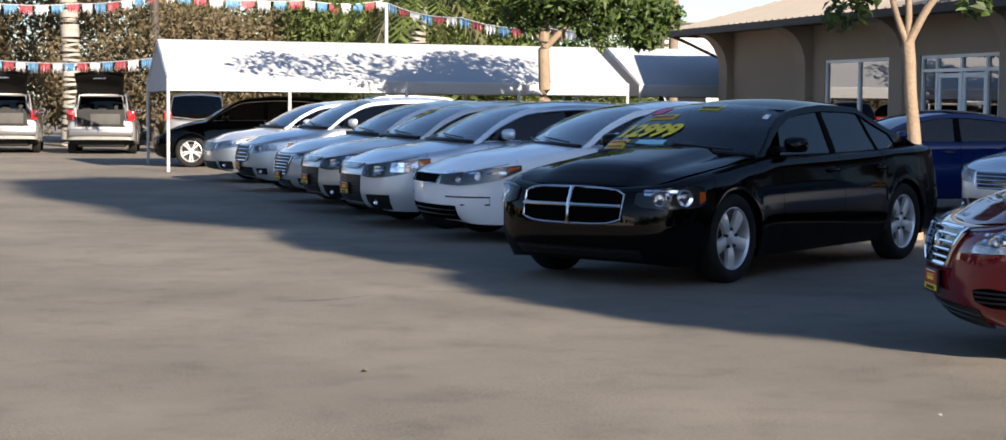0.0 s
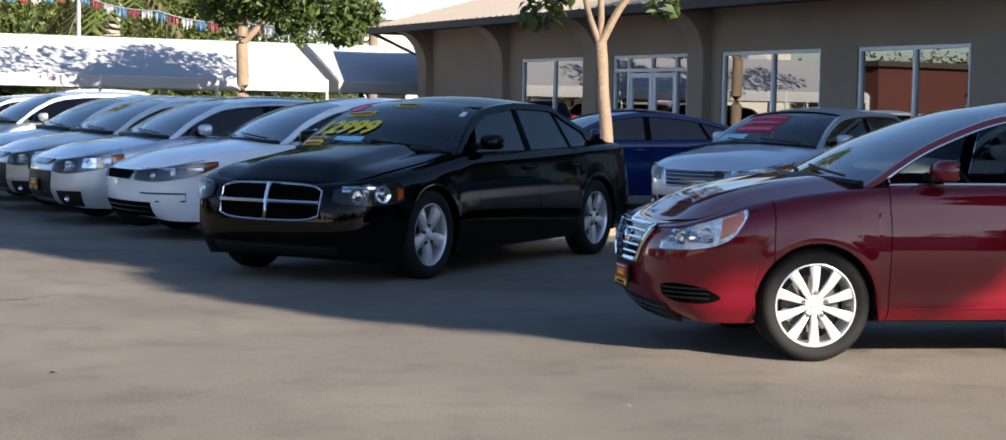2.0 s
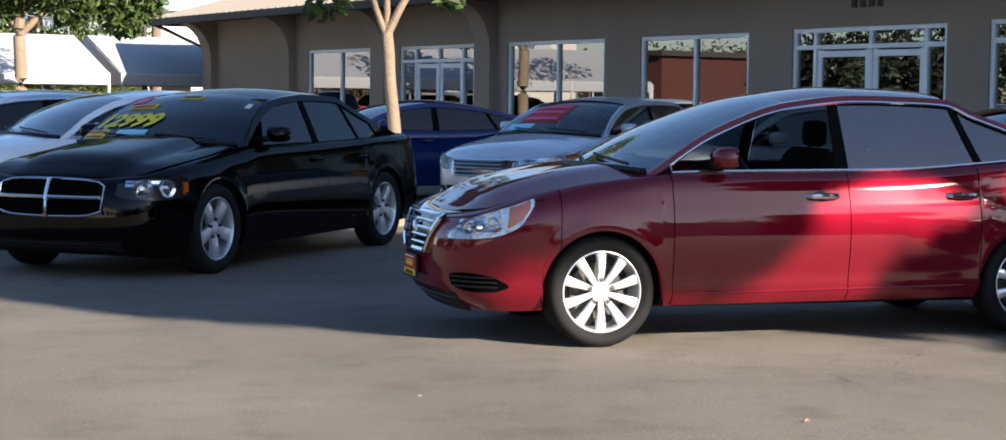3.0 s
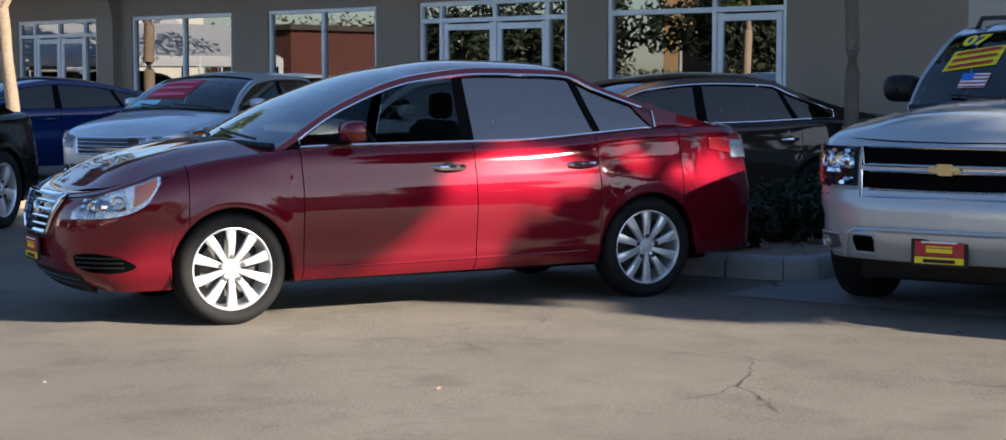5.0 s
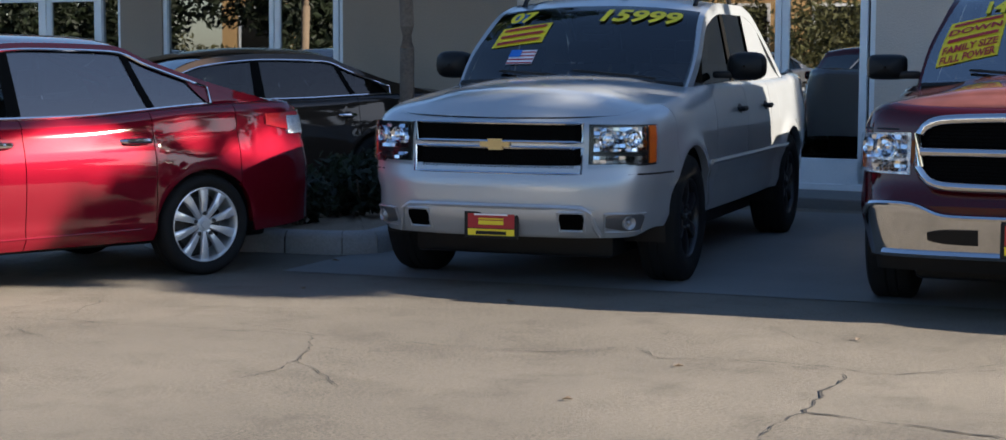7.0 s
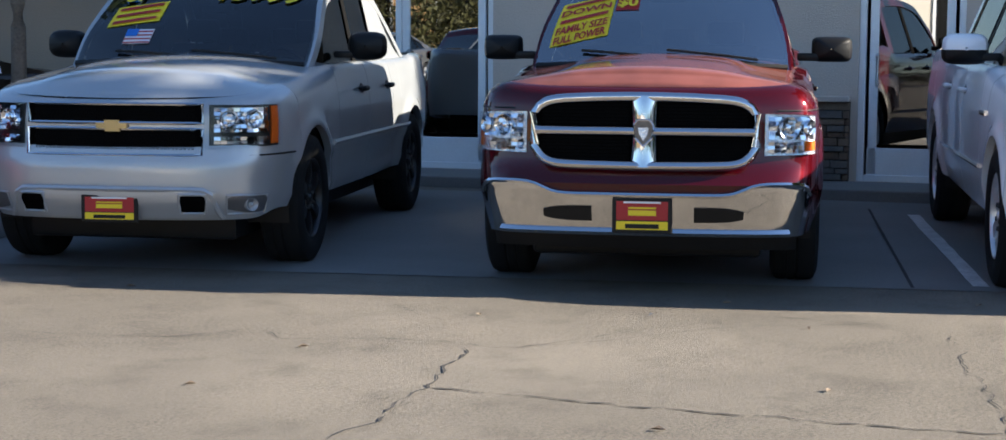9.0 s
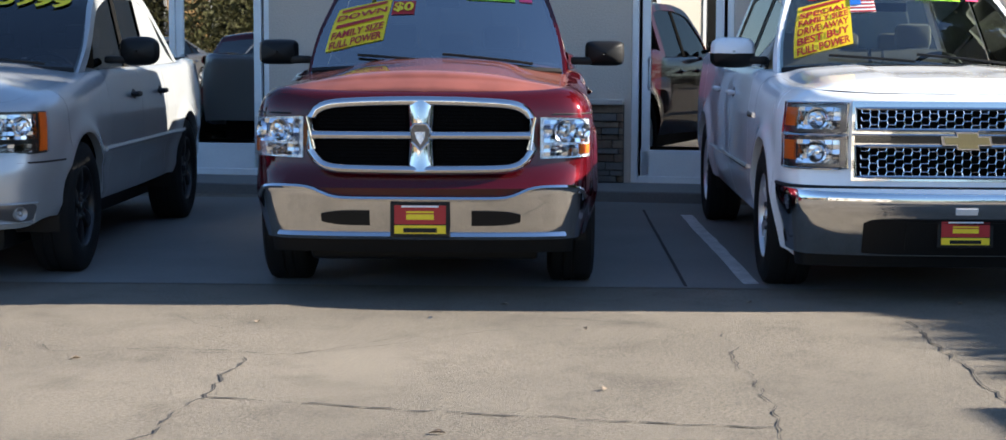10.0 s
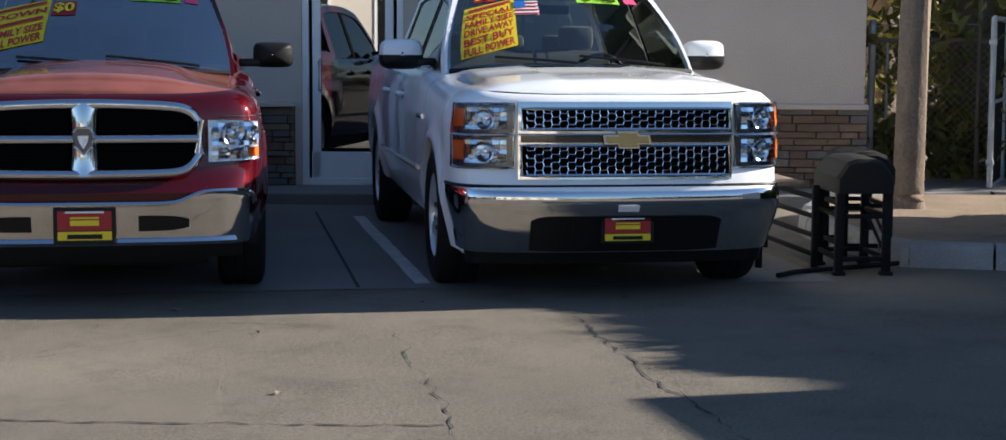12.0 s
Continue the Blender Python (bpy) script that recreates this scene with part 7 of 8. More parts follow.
tree("street_tree", 0.80, 34.0, [[(0, 0, 0, 0.13), (0.03, 0, 1.6, 0.12), (0.0, 0, 2.6, 0.11), (0.1, 0, 3.4, 0.08)], [(0.0, 0, 2.5, 0.07), (0.7, 0.1, 3.2, 0.05), (1.5, 0.2, 3.8, 0.03)], [(0.0, 0, 2.6, 0.06), (-0.4, 0.1, 3.2, 0.05), (-0.8, 0.2, 3.9, 0.03)]],
     [(*b, 0.16 if b[0][2] > 3.75 else 0.8) for b in blobs_round(0.9, 0, 4.1, 2.0, 1.5, 1.15, 22, 8)] + [((0.3, 0, 3.35), (0.7, 0.5, 0.36)), ((1.5, 0.1, 3.4), (0.8, 0.5, 0.40)), ((1.9, 0, 2.85), (0.45, 0.5, 0.35)), ((2.2, 0.1, 3.2), (0.5, 0.5, 0.4)), ((-0.3, 0, 3.2), (0.5, 0.5, 0.4)), ((1.0, 0, 3.0), (0.5, 0.5, 0.3))] + [((-0.9 - 0.29 * i, 0.3 * math.sin(2.1 * i), 3.95 + 0.45 * math.sin(1.7 * i)), (0.50, 0.5, 0.30), 0.14) for i in range(12)], 8200, 0.085,
     "round-headed street tree beside the white tents", "bark_pale", "leaf", 6)
tree("street_tree", 10.35, 12.45, [[(0, 0, 0, 0.075), (0.02, 0, 1.5, 0.066), (-0.01, 0.02, 2.6, 0.06), (0, 0, 3.6, 0.05)]], blobs_round(0, 0, 4.9, 1.5, 1.5, 1.1, 14, 12), 5000, 0.085, "slim dark-trunked street tree in the planter", "bark", "leaf", 7)
tree("street_tree", 13.92, 1.01, [[(0.0, 0, 0, 0.15), (0.0, 0.01, 0.25, 0.125), (0.03, 0.0, 1.4, 0.115), (0.06, -0.02, 2.6, 0.11), (0.05, 0, 7.2, 0.09)], [(0.05, 0, 7.0, 0.07), (-1.2, 0.6, 8.2, 0.04)], [(0.05, 0, 7.0, 0.07), (1.0, -0.9, 8.4, 0.04)]],
     blobs_round(-0.7, -0.9, 9.2, 1.0, 1.0, 0.9, 10, 15), 9000, 0.13, "street tree with a straight brown trunk in a kerbed planter", "bark", "leaf", 9)
# tall unseen trees, placed beyond the near end of the lot to cast its shade; c runs across the sun's way, a along it
def shade_tree(c_, a_, c0, c1, z0, z1, n, seed, tufts=(), slope=None, fork=5.0, leaf_size=0.20):
    x, y = 0.86 * c_ - 0.51 * a_, 0.51 * c_ + 0.86 * a_
    rng_ = np.random.default_rng(seed)
    bl = []
    for k in range(46):
        cc, zz, aa = rng_.uniform(c0, c1), rng_.uniform(z0, z1), a_ + rng_.normal() * 1.2
        r = rng_.uniform(0.7, 1.35)
        if slope and cc > slope[0]:
            zz = z0 + (zz - z0) * slope[1]
            r *= 0.75
        bl.append(((0.86 * cc - 0.51 * aa - x, 0.51 * cc + 0.86 * aa - y, zz), (r, r, r * 0.8)))
    for t0, t1, u0, u1, k in tufts:
        for _ in range(k):
            cc, zz, aa, r = rng_.uniform(t0, t1), rng_.uniform(u0, u1), a_ + rng_.normal() * 0.3, rng_.uniform(0.2, 0.42)
            bl.append(((0.86 * cc - 0.51 * aa - x, 0.51 * cc + 0.86 * aa - y, zz), (r, r, r * 0.8)))
    limbs = [[(0, 0, 0, 0.30), (0.1, 0, 3.0, 0.26), (0, 0, 6.5, 0.2), (0, 0, z1 - 1, 0.08)]]
    for b in bl[:6]:
        limbs.append([(0, 0, fork, 0.12), (b[0][0] * 0.5, b[0][1] * 0.5, fork + (b[0][2] - fork) * 0.4, 0.09), (*b[0], 0.04)])
    tree("shade_tree", x, y, limbs, bl, n, leaf_size, "tall unseen tree beyond the lot, placed to cast shade", "bark", "leaf", seed)


# the low tufts are added only to dapple the red sedan and the pickups
shade_tree(11.6, -8.0, 7.7, 12.2, 7.3, 9.4, 44000, 21, ((7.3, 8.4, 6.65, 7.0, 6), (8.3, 9.1, 6.65, 7.0, 4), (9.5, 10.7, 4.85, 5.0, 14), (10.7, 11.9, 4.85, 5.05, 14), (9.3, 9.9, 5.6, 5.8, 2), (8.0, 8.5, 6.3, 6.45, 2)), slope=(10.6, 0.35), leaf_size=0.15)
shade_tree(11.7, -30.0, 8.3, 12.2, 18.9, 25.0, 22000, 25, fork=17.0)
shade_tree(15.6, -16.0, 15.4, 15.8, 4.4, 9.0, 7000, 24)
shade_tree(16.8, -9.0, 15.1, 18.8, 7.0, 12.0, 25000, 22, ((14.4, 15.6, 6.5, 8.0, 14),))
# unseen small tree, its crown shaped to close the wedge of ground shade
tree("shade_tree", 14.1, -10.24, [[(0, 0, 0, 0.13), (0.02, 0, 1.6, 0.11), (0, 0.02, 2.8, 0.09), (0, 0, 4.3, 0.04)], [(0, 0, 2.6, 0.06), (-0.4, -0.25, 3.6, 0.04), (-0.55, -0.3, 4.3, 0.02)], [(0, 0, 2.7, 0.06), (0.4, 0.25, 3.6, 0.04), (0.6, 0.35, 4.3, 0.02)]],
     [((0.86 * k, 0.51 * k, z), (0.62, 0.62, 0.62)) for z in (3.5, 4.6) for k in (-0.75, -0.3, 0.15, 0.6, 0.95)] + [((0.86 * k, 0.51 * k, 4.78), (0.55, 0.55, 0.6)) for k in (1.2, 1.65)], 14500, 0.12, "small unseen tree added to fill the shade on the asphalt", "bark", "leaf", 31)
shade_tree(21.0, -10.0, 19.0, 23.0, 7.0, 15.0, 6000, 23)


def hedge(name, p0, p1, depth, height, n, size, leaf, seed, label, lumps=14, base=0.0):
    """A bank of foliage between two places of the plan, with an uneven top."""
    rng = np.random.default_rng(seed)
    a, b = np.array(p0, float), np.array(p1, float)
    bl = []
    ln = np.linalg.norm(b - a)
    for i in range(lumps):
        t = rng.random()
        h = height * (0.35 + 0.65 * rng.random())
        p = a + (b - a) * t + rng.normal(size=2) * depth * 0.2
        r = ln / lumps * (0.8 + 0.9 * rng.random()) + 0.3
        bl.append(((p[0], p[1], base + h * 0.55), (r, depth * 0.5, h * 0.5)))
    for i in range(lumps * 2):
        t = rng.random()
        p = a + (b - a) * t
        r = ln / lumps * (0.5 + 0.5 * rng.random()) + 0.2
        z = base + height * rng.random() * 0.95
        bl.append(((p[0], p[1] - depth * 0.2 * rng.random(), z), (r, depth * 0.45, r * 0.75)))
    return tagged(build(name, leaves(MB(), bl, n, size, rng, 0.35), leaf, smooth=False), label, "hedge", kind="stuff")


hedge("hedge", (-26, 62), (-8.5, 60), 5, 6.6, 110000, 0.095, "leaf_brown", 31, "dusty olive-brown bank of shrubs behind the lot", 12)
hedge("hedge", (-10, 63), (4.0, 63), 5, 7.0, 100000, 0.095, "leaf_bright", 32, "sunlit green bank of trees behind the tents", 12)
hedge("hedge", (-16, 68), (5.0, 70), 4, 10.0, 22000, 0.2, "leaf", 33, "taller trees behind the green bank", 10)
hedge("hedge", (18.6, 2.2), (21.5, -6.5), 2.2, 5.0, 13000, 0.09, "leaf_sunlit", 34, "olive green shrubs behind the chain-link fence", 12)
hedge("hedge", (17.9, 1.5), (19.5, -2.5), 0.8, 0.9, 1300, 0.09, "leaf_sunlit", 35, "low green shrubs at the foot of the fence, sunlight put into their leaf colour", 9)
# foliage round the rest of the lot, out of view, added for paint and glass to reflect
hedge("hedge", (-40, -30), (-42, 70), 3, 1.7, 60000, 0.14, "leaf_olive", 36, "line of trees along the far side of the street", 16)
hedge("hedge", (-40, -36), (40, -40), 7, 5.5, 14000, 0.35, "leaf_dark", 37, "unseen line of dark trees behind the street, added for reflections", 16)
# out of view, added so its top throws the ragged shade edge at right
hedge("hedge", (9.55, -3.85), (14.2, -1.1), 1.2, 2.12, 70000, 0.11, "leaf", 39, "unseen leafy hedge added to cast shade on the near asphalt", 20)
# unseen wall, added for the straight-edged shade in the lower right corner
tagged(build("wall_near_end", MB().box((0, 0, 0.975), (2.6, 0.2, 1.95), 0.01, None), "cream_wall", smooth=False), "unseen plain cream wall added to cast shade on the near asphalt", "wall", kind="structure").matrix_world = pose(8.15, -3.33, 0, 0, 0, 30.67)
hedge("hedge", (-21.0, 41.5), (-22.5, 24.0), 2.5, 4.6, 26000, 0.15, "leaf_dark", 41, "row of dark trees along the far aisle", 12)
hedge("hedge", (24, -38), (42, 10), 7, 7.0, 9000, 0.4, "leaf_dark", 38, "unseen line of dark trees past the fence, added for reflections", 12)


def frond_palm(x, y, h, r, seed, label):
    root = thing("palm_tree", pose(x, y, 0), label, "palm tree")
    n = 110
    rng = random.Random(seed)
    part("trunk", MB().tube([(0.05 * math.sin(i * 0.07) + rng.uniform(-0.012, 0.012), 0, h * i / n) for i in range(n + 1)], [r * (1.08 - 0.22 * i / n) * rng.uniform(0.975, 1.03) for i in range(n + 1)], 14), "palm_bark", root)
    for j in range(22):
        a = rng.uniform(0, 2 * math.pi)
        drop = rng.uniform(-0.4, 1.7)
        mb = MB()
        pts = [Vector((math.cos(a) * q * 2.6, math.sin(a) * q * 2.6, h + 0.9 * q - (0.8 + drop) * 1.7 * q * q)) for q in np.linspace(0, 1, 9)]
        side = Vector((-math.sin(a), math.cos(a), 0))
        for p, q in zip(pts, pts[1:]):
            for sg in (-1, 1):
                for k in (0, 0.5):
                    b = p.lerp(q, k)
                    mb.add([b, b + (q - p) * 0.35, b + side * sg * 0.5 + Vector((0, 0, -0.22)) + (q - p) * 0.7], [(0, 1, 2)])
        mb.tube(pts, 0.02, 4)
        part("frond", mb, "leaf_bright" if drop < 0.8 else "leaf_olive", root, smooth=False)
    return root


frond_palm(-13.7, 56, 8.5, 0.29, 1, "palm with a thick pale trunk behind the lot")
frond_palm(-2.62, 55, 4.9, 0.30, 2, "shorter palm with pale trunk and hanging fronds")


def pole(name, x, y, h, r, material, label, arm=None):
    root = thing(name, pose(x, y, 0), label, "pole")
    part("shaft", MB().tube([(0, 0, 0), (0, 0, h)], [r * 1.15, r], 10), material, root)
    part("base_collar", MB().lathe([(r * 2, 0), (r * 2, 0.1), (r * 1.2, 0.16)], n=12), material, root)
    if arm:
        part("cross_arm", MB().box((0, 0, h - 0.5), arm, 0.02), material, root)
    return root


pole("flag_pole", -3.15, 48.0, 8.0, 0.05, "galv", "slim tan steel pole behind the tents")
pole("wooden_pole", -11.4, 58.0, 9.5, 0.13, "dark_trim", "dark wooden utility pole behind the tents", (2.0, 0.1, 0.1))
pole("wooden_pole", 5.05, 52.0, 9.0, 0.13, "bark", "brown utility pole beside the shop", (2.2, 0.1, 0.1))
pole("steel_post", 3.9, 43.0, 3.3, 0.06, "dark_trim", "dark brown steel post at the end of the shop")
# far buildings and the street side that the shop windows mirror


def plain_house(name, x, y, rz, w, d, h, material, label, n=4):
    root = thing(name, pose(x, y, 0, 0, 0, rz), label, "building")
    part("wall", MB().box((0, 0, h / 2), (w, d, h)), material, root, smooth=False)
    part("roof", MB().box((0, 0, h + 0.12), (w + 0.5, d + 0.5, 0.24), 0.02), "dark_trim", root, smooth=False)
    for i in range(n):
        xx = -w / 2 + w * (i + 0.5) / n
        wd = part("window", MB().box((xx, -d / 2 - 0.02, h * 0.42), (w / n * 0.6, 0.08, h * 0.45)), "alu", root, smooth=False)
        part("pane", MB().box((xx, -d / 2 - 0.065, h * 0.42), (w / n * 0.54, 0.02, h * 0.40)), "gloss_black", wd, smooth=False)
    return root


plain_house("commercial_building", -36, 54.5, 100, 5.0, 9, 3.4, "red_wall", "dark red rendered shop building across the street", 2)
plain_house("commercial_building", -38, 76, 95, 20, 9, 6.0, "cream_wall", "cream rendered commercial building across the street", 6)
plain_house("commercial_building", -30, -8, 80, 22, 9, 4.5, "cream_wall", "low cream building on the street side", 6)
plain_house("commercial_building", -50, 22, 93, 40, 9, 5.5, "ochre_wall", "long ochre rendered commercial building across the street", 9)
plain_house("commercial_building", 14, 88, 0, 14, 9, 5.2, "cream_wall", "pale building beyond the end of the shop", 4)


def bunting(pts, sag, n, label, seed):
    """A cord with red, white and blue plastic pennants."""
    rng = random.Random(seed)
    root = thing("bunting", Matrix(), label, "bunting", "strings of pennants")
    cord = []
    for a, b in zip(pts, pts[1:]):
        a, b = Vector(a), Vector(b)
        for i in range(16):
            t = i / 16
            cord.append(a.lerp(b, t) - Vector((0, 0, sag * 4 * t * (1 - t))))
    cord.append(Vector(pts[-1]))
    part("cord", MB().tube(cord, 0.012, 4), "flag_white", root)
    cum = np.concatenate([[0], np.cumsum([(q - p).length for p, q in zip(cord, cord[1:])])])
    C = np.array([tuple(p) for p in cord])
    for i in range(n):
        d = cum[-1] * (i + 0.5) / n
        w = cum[-1] / n * 0.80
        m = ("flag_blue", "flag_red", "flag_white")[i % 3]
        g = []
        for k in range(15):
            dd = d - w / 2 + w * k / 14
            p = np.array([np.interp(dd, cum, C[:, j]) for j in range(3)])
            dr = rng.uniform(0.20, 0.31) if k % 2 else 0.10
            sw = np.array([0, rng.uniform(-0.06, 0.06), 0])
            g.append([p, p + sw * 0.4 - (0, 0, 0.14), p + sw - (0, 0, dr)])
        mb = MB().grid(g)
        part("pennant", mb, m, root, smooth=False)


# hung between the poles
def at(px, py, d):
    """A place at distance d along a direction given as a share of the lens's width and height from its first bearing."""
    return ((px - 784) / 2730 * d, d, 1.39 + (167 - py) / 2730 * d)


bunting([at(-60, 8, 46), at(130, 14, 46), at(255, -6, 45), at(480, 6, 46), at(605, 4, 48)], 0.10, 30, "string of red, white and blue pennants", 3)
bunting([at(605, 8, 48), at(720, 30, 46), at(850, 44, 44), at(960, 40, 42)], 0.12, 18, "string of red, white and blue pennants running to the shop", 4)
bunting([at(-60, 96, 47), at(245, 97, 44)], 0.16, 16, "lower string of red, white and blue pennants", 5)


# ---- planters, fence and iron trestles ----
def kerbed_bed(name, pts, label, top="soil"):
    root = tagged(thing(name, Matrix(), label, "planter"), kind="structure")
    c = Vector((sum(p[0] for p in pts) / len(pts), sum(p[1] for p in pts) / len(pts), 0))
    g = []
    ring = [Vector((*p, 0)) for p in pts]
    dense = []
    n = len(ring)
    for i in range(n):
        p0, p1, p2, p3 = ring[i - 1], ring[i], ring[(i + 1) % n], ring[(i + 2) % n]
        for t in np.linspace(0, 1, 6)[:-1]:
            dense.append(0.5 * ((2 * p1) + (p2 - p0) * t + (2 * p0 - 5 * p1 + 4 * p2 - p3) * t * t + (3 * p1 - p0 - 3 * p2 + p3) * t ** 3))
    for i, p in enumerate(dense):
        q, r = dense[i - 1], dense[(i + 1) % len(dense)]
        nn = (r - q).normalized().cross(Vector((0, 0, 1)))
        if nn.dot(c - p) > 0:
            nn = -nn
        g.append([p + nn * 0.01 + Vector((0, 0, -0.02)), p + Vector((0, 0, 0.11)), p - nn * 0.02 + Vector((0, 0, 0.145)), p - nn * 0.05 + Vector((0, 0, 0.155)), p - nn * 0.14 + Vector((0, 0, 0.155)), p - nn * 0.155 + Vector((0, 0, 0.10))])
    # separate kerb stones with open joints
    k, m = 0, len(g)
    step = 3
    while k < m:
        seg = [g[j % m] for j in range(k, min(k + step, m) + 1)]
        a, b = np.array([[tuple(v) for v in row_] for row_ in seg]), None
        a[0] += (a[1] - a[0]) * 0.03
        a[-1] -= (a[-1] - a[-2]) * 0.03
        part("kerb_stone", MB().grid(a), "kerb", root, angle=60)
        k += step
    inner = [p - ((dense[(i + 1) % m] - dense[i - 1]).normalized().cross(Vector((0, 0, 1))) * (0.12 if (dense[(i + 1) % m] - dense[i - 1]).normalized().cross(Vector((0, 0, 1))).dot(c - p) < 0 else -0.12)) for i, p in enumerate(dense)]
    mb = MB()
    cc = c + Vector((0, 0, 0.16))
    rings = [[p.lerp(cc, t) * 1.0 + Vector((0, 0, 0.12 * (1 - t) - (0 if t else 0.0))) for p in inner + inner[:1]] for t in (0.0, 0.25, 0.5, 0.75, 0.98)]
    rng = random.Random(3)
    for rg_ in rings:
        for v in rg_:
            v.z = 0.115 + rng.uniform(0, 0.035)
        rg_[-1].z = rg_[0].z
    mb.grid(rings)
    part("soil_bed", mb, top, root)
    return root


kerbed_bed("planter_1", [(6.75, 11.05), (7.15, 10.15), (7.55, 9.60), (8.1, 9.75), (10.2, 11.1), (11.6, 12.6), (10.9, 13.6), (8.6, 12.6)], "kerbed planter of bare soil between the parked cars")
kerbed_bed("planter_2", [(11.55, 1.02), (11.35, 0.55), (11.55, -1.2), (12.1, -4.2), (15.6, -4.6), (15.9, -0.6), (14.9, 1.55), (13.2, 1.75)], "kerbed planter of bare soil round a street tree")
flat_poly("pavement_side", [(15.6, 2.6), (16.2, -6.5), (18.6, -6.5), (17.7, 2.2)], 0.09, "concrete", label="grey concrete side path by the fence", category="pavement", thick=0.14, bevel=0.01)
flat_poly("soil_strip", [(17.7, 2.4), (18.6, -6.5), (24, -6.5), (22, 3.2)], 0.07, "soil", label="strip of bare soil and dead leaves behind the fence", category="soil")


def bush(x, y, r, h, n, seed, leaf, label):
    rng = np.random.default_rng(seed)
    bl = [((x + rng.normal() * r * 0.4, y + rng.normal() * r * 0.4, 0.12 + h * (0.25 + 0.5 * rng.random())), (r * 0.5, r * 0.5, h * 0.33)) for _ in range(9)]
    root = thing("bush", pose(0, 0, 0), label, "bush", "bushes in the planter")
    for i in range(5):
        part("stem", MB().tube([(x, y, 0.1), (x + rng.normal() * r * 0.4, y + rng.normal() * r * 0.4, 0.12 + h * 0.7)], [0.015, 0.006], 5), "bark", root)
    tagged(part("foliage", leaves(MB(), bl, n, 0.05, rng, 0.3), leaf, root, smooth=False), kind="stuff")


bush(7.75, 10.55, 0.42, 0.42, 1500, 1, "leaf_dark", "low dark green bush in the planter")
bush(8.5, 10.75, 0.45, 0.46, 1500, 2, "leaf_dark", "low dark green bush in the planter")
bush(9.3, 11.6, 0.5, 0.5, 1200, 3, "leaf_dark", "low dark green bush in the planter")
bush(18.75, 1.12, 0.32, 0.62, 900, 4, "leaf_sunlit", "yellow-green shrub behind the chain-link fence, sunlight put into its leaf colour")
bush(18.75, 1.68, 0.26, 0.45, 600, 5, "leaf_sunlit", "yellow-green shrub behind the chain-link fence, sunlight put into its leaf colour")


def fence():
    root = thing("chain_link_fence", Matrix(), "galvanised chain-link fence on steel posts", "fence")
    a, b = Vector((17.75, 2.05, 0.05)), Vector((18.7, -5.6, 0.05))
    L_ = (b - a).length
    d = (b - a).normalized()
    for t, h_, r_, m_ in ((0.02, 1.40, 0.026, "galv"), (0.37, 1.55, 0.037, "galv"), (0.52, 1.38, 0.014, "galv"), (1.40, 2.35, 0.024, "tan_tube"), (3.6, 2.35, 0.024, "tan_tube"), (6.9, 1.55, 0.030, "galv")):
        p = a + d * t
        ps = part("fence_post", MB().tube([p, p + Vector((0, 0, h_))], r_, 10), m_, root)
        part("post_cap", MB().lathe([(0.0, 1.3 * r_), (0.7 * r_, 1.0 * r_), (1.25 * r_, 0.0)], Matrix.Translation(p + Vector((0, 0, h_))), 10), "galv", ps)
    part("top_rail", MB().tube([a + Vector((0, 0, 1.385)), b + Vector((0, 0, 1.385))], 0.024, 8), "tan_tube", root, "top rail with sunlit tan put into its colour")
    part("strand_wire", MB().tube([a + d * 0.37 + Vector((0, 0, 1.52)), a + d * 0.9 + Vector((0, 0, 1.57)), a + d * 1.4 + Vector((0, 0, 1.54))], 0.005, 5), "galv", root)
    mb = MB()
    step = 0.075
    H = 1.38
    n = int(L_ / step)
    for i in range(-int(H / step), n):
        for sg in (1, -1):
            t0, t1 = i * step, i * step + H
            z0, z1 = (0.03, H) if sg > 0 else (H, 0.03)
            if t0 < 0:
                z0 += (z1 - z0) * (-t0 / H)
                t0 = 0
            if t1 > L_:
                z1 -= (z1 - z0) * ((t1 - L_) / (t1 - t0))
                t1 = L_
            mb.tube([a + d * t0 + Vector((0, 0, z0)), a + d * t1 + Vector((0, 0, z1))], 0.0022, 3, cap=False)
    tagged(part("wire_mesh", mb, "galv", root, smooth=False), kind="stuff")
    # gate leaf standing open
    g = thing("chain_link_gate", pose(16.80, 0.50, 0.02, 0, 0, -4), "open chain-link gate with dark privacy mesh", "gate")
    fr = MB().tube([(0, 0, 0.06), (0, 0, 1.62)], 0.028, 8).tube([(1.1, 0, 0.06), (1.1, 0, 1.62)], 0.028, 8).tube([(0, 0, 0.06), (1.1, 0, 0.06)], 0.024, 8).tube([(0, 0, 1.62), (1.1, 0, 1.62)], 0.024, 8)
    part("gate_frame", fr, "galv", g)
    part("gate_brace", MB().tube([(0, 0, 0.85), (1.1, 0, 0.85)], 0.02, 8), "galv", g)
    part("privacy_mesh", MB().box((0.55, 0.006, 0.84), (1.06, 0.008, 1.5)), "iron", g, smooth=False)
    for z in (0.3, 1.4):
        part("hinge", MB().box((-0.03, 0, z), (0.06, 0.07, 0.05), 0.008), "galv", g)


fence()


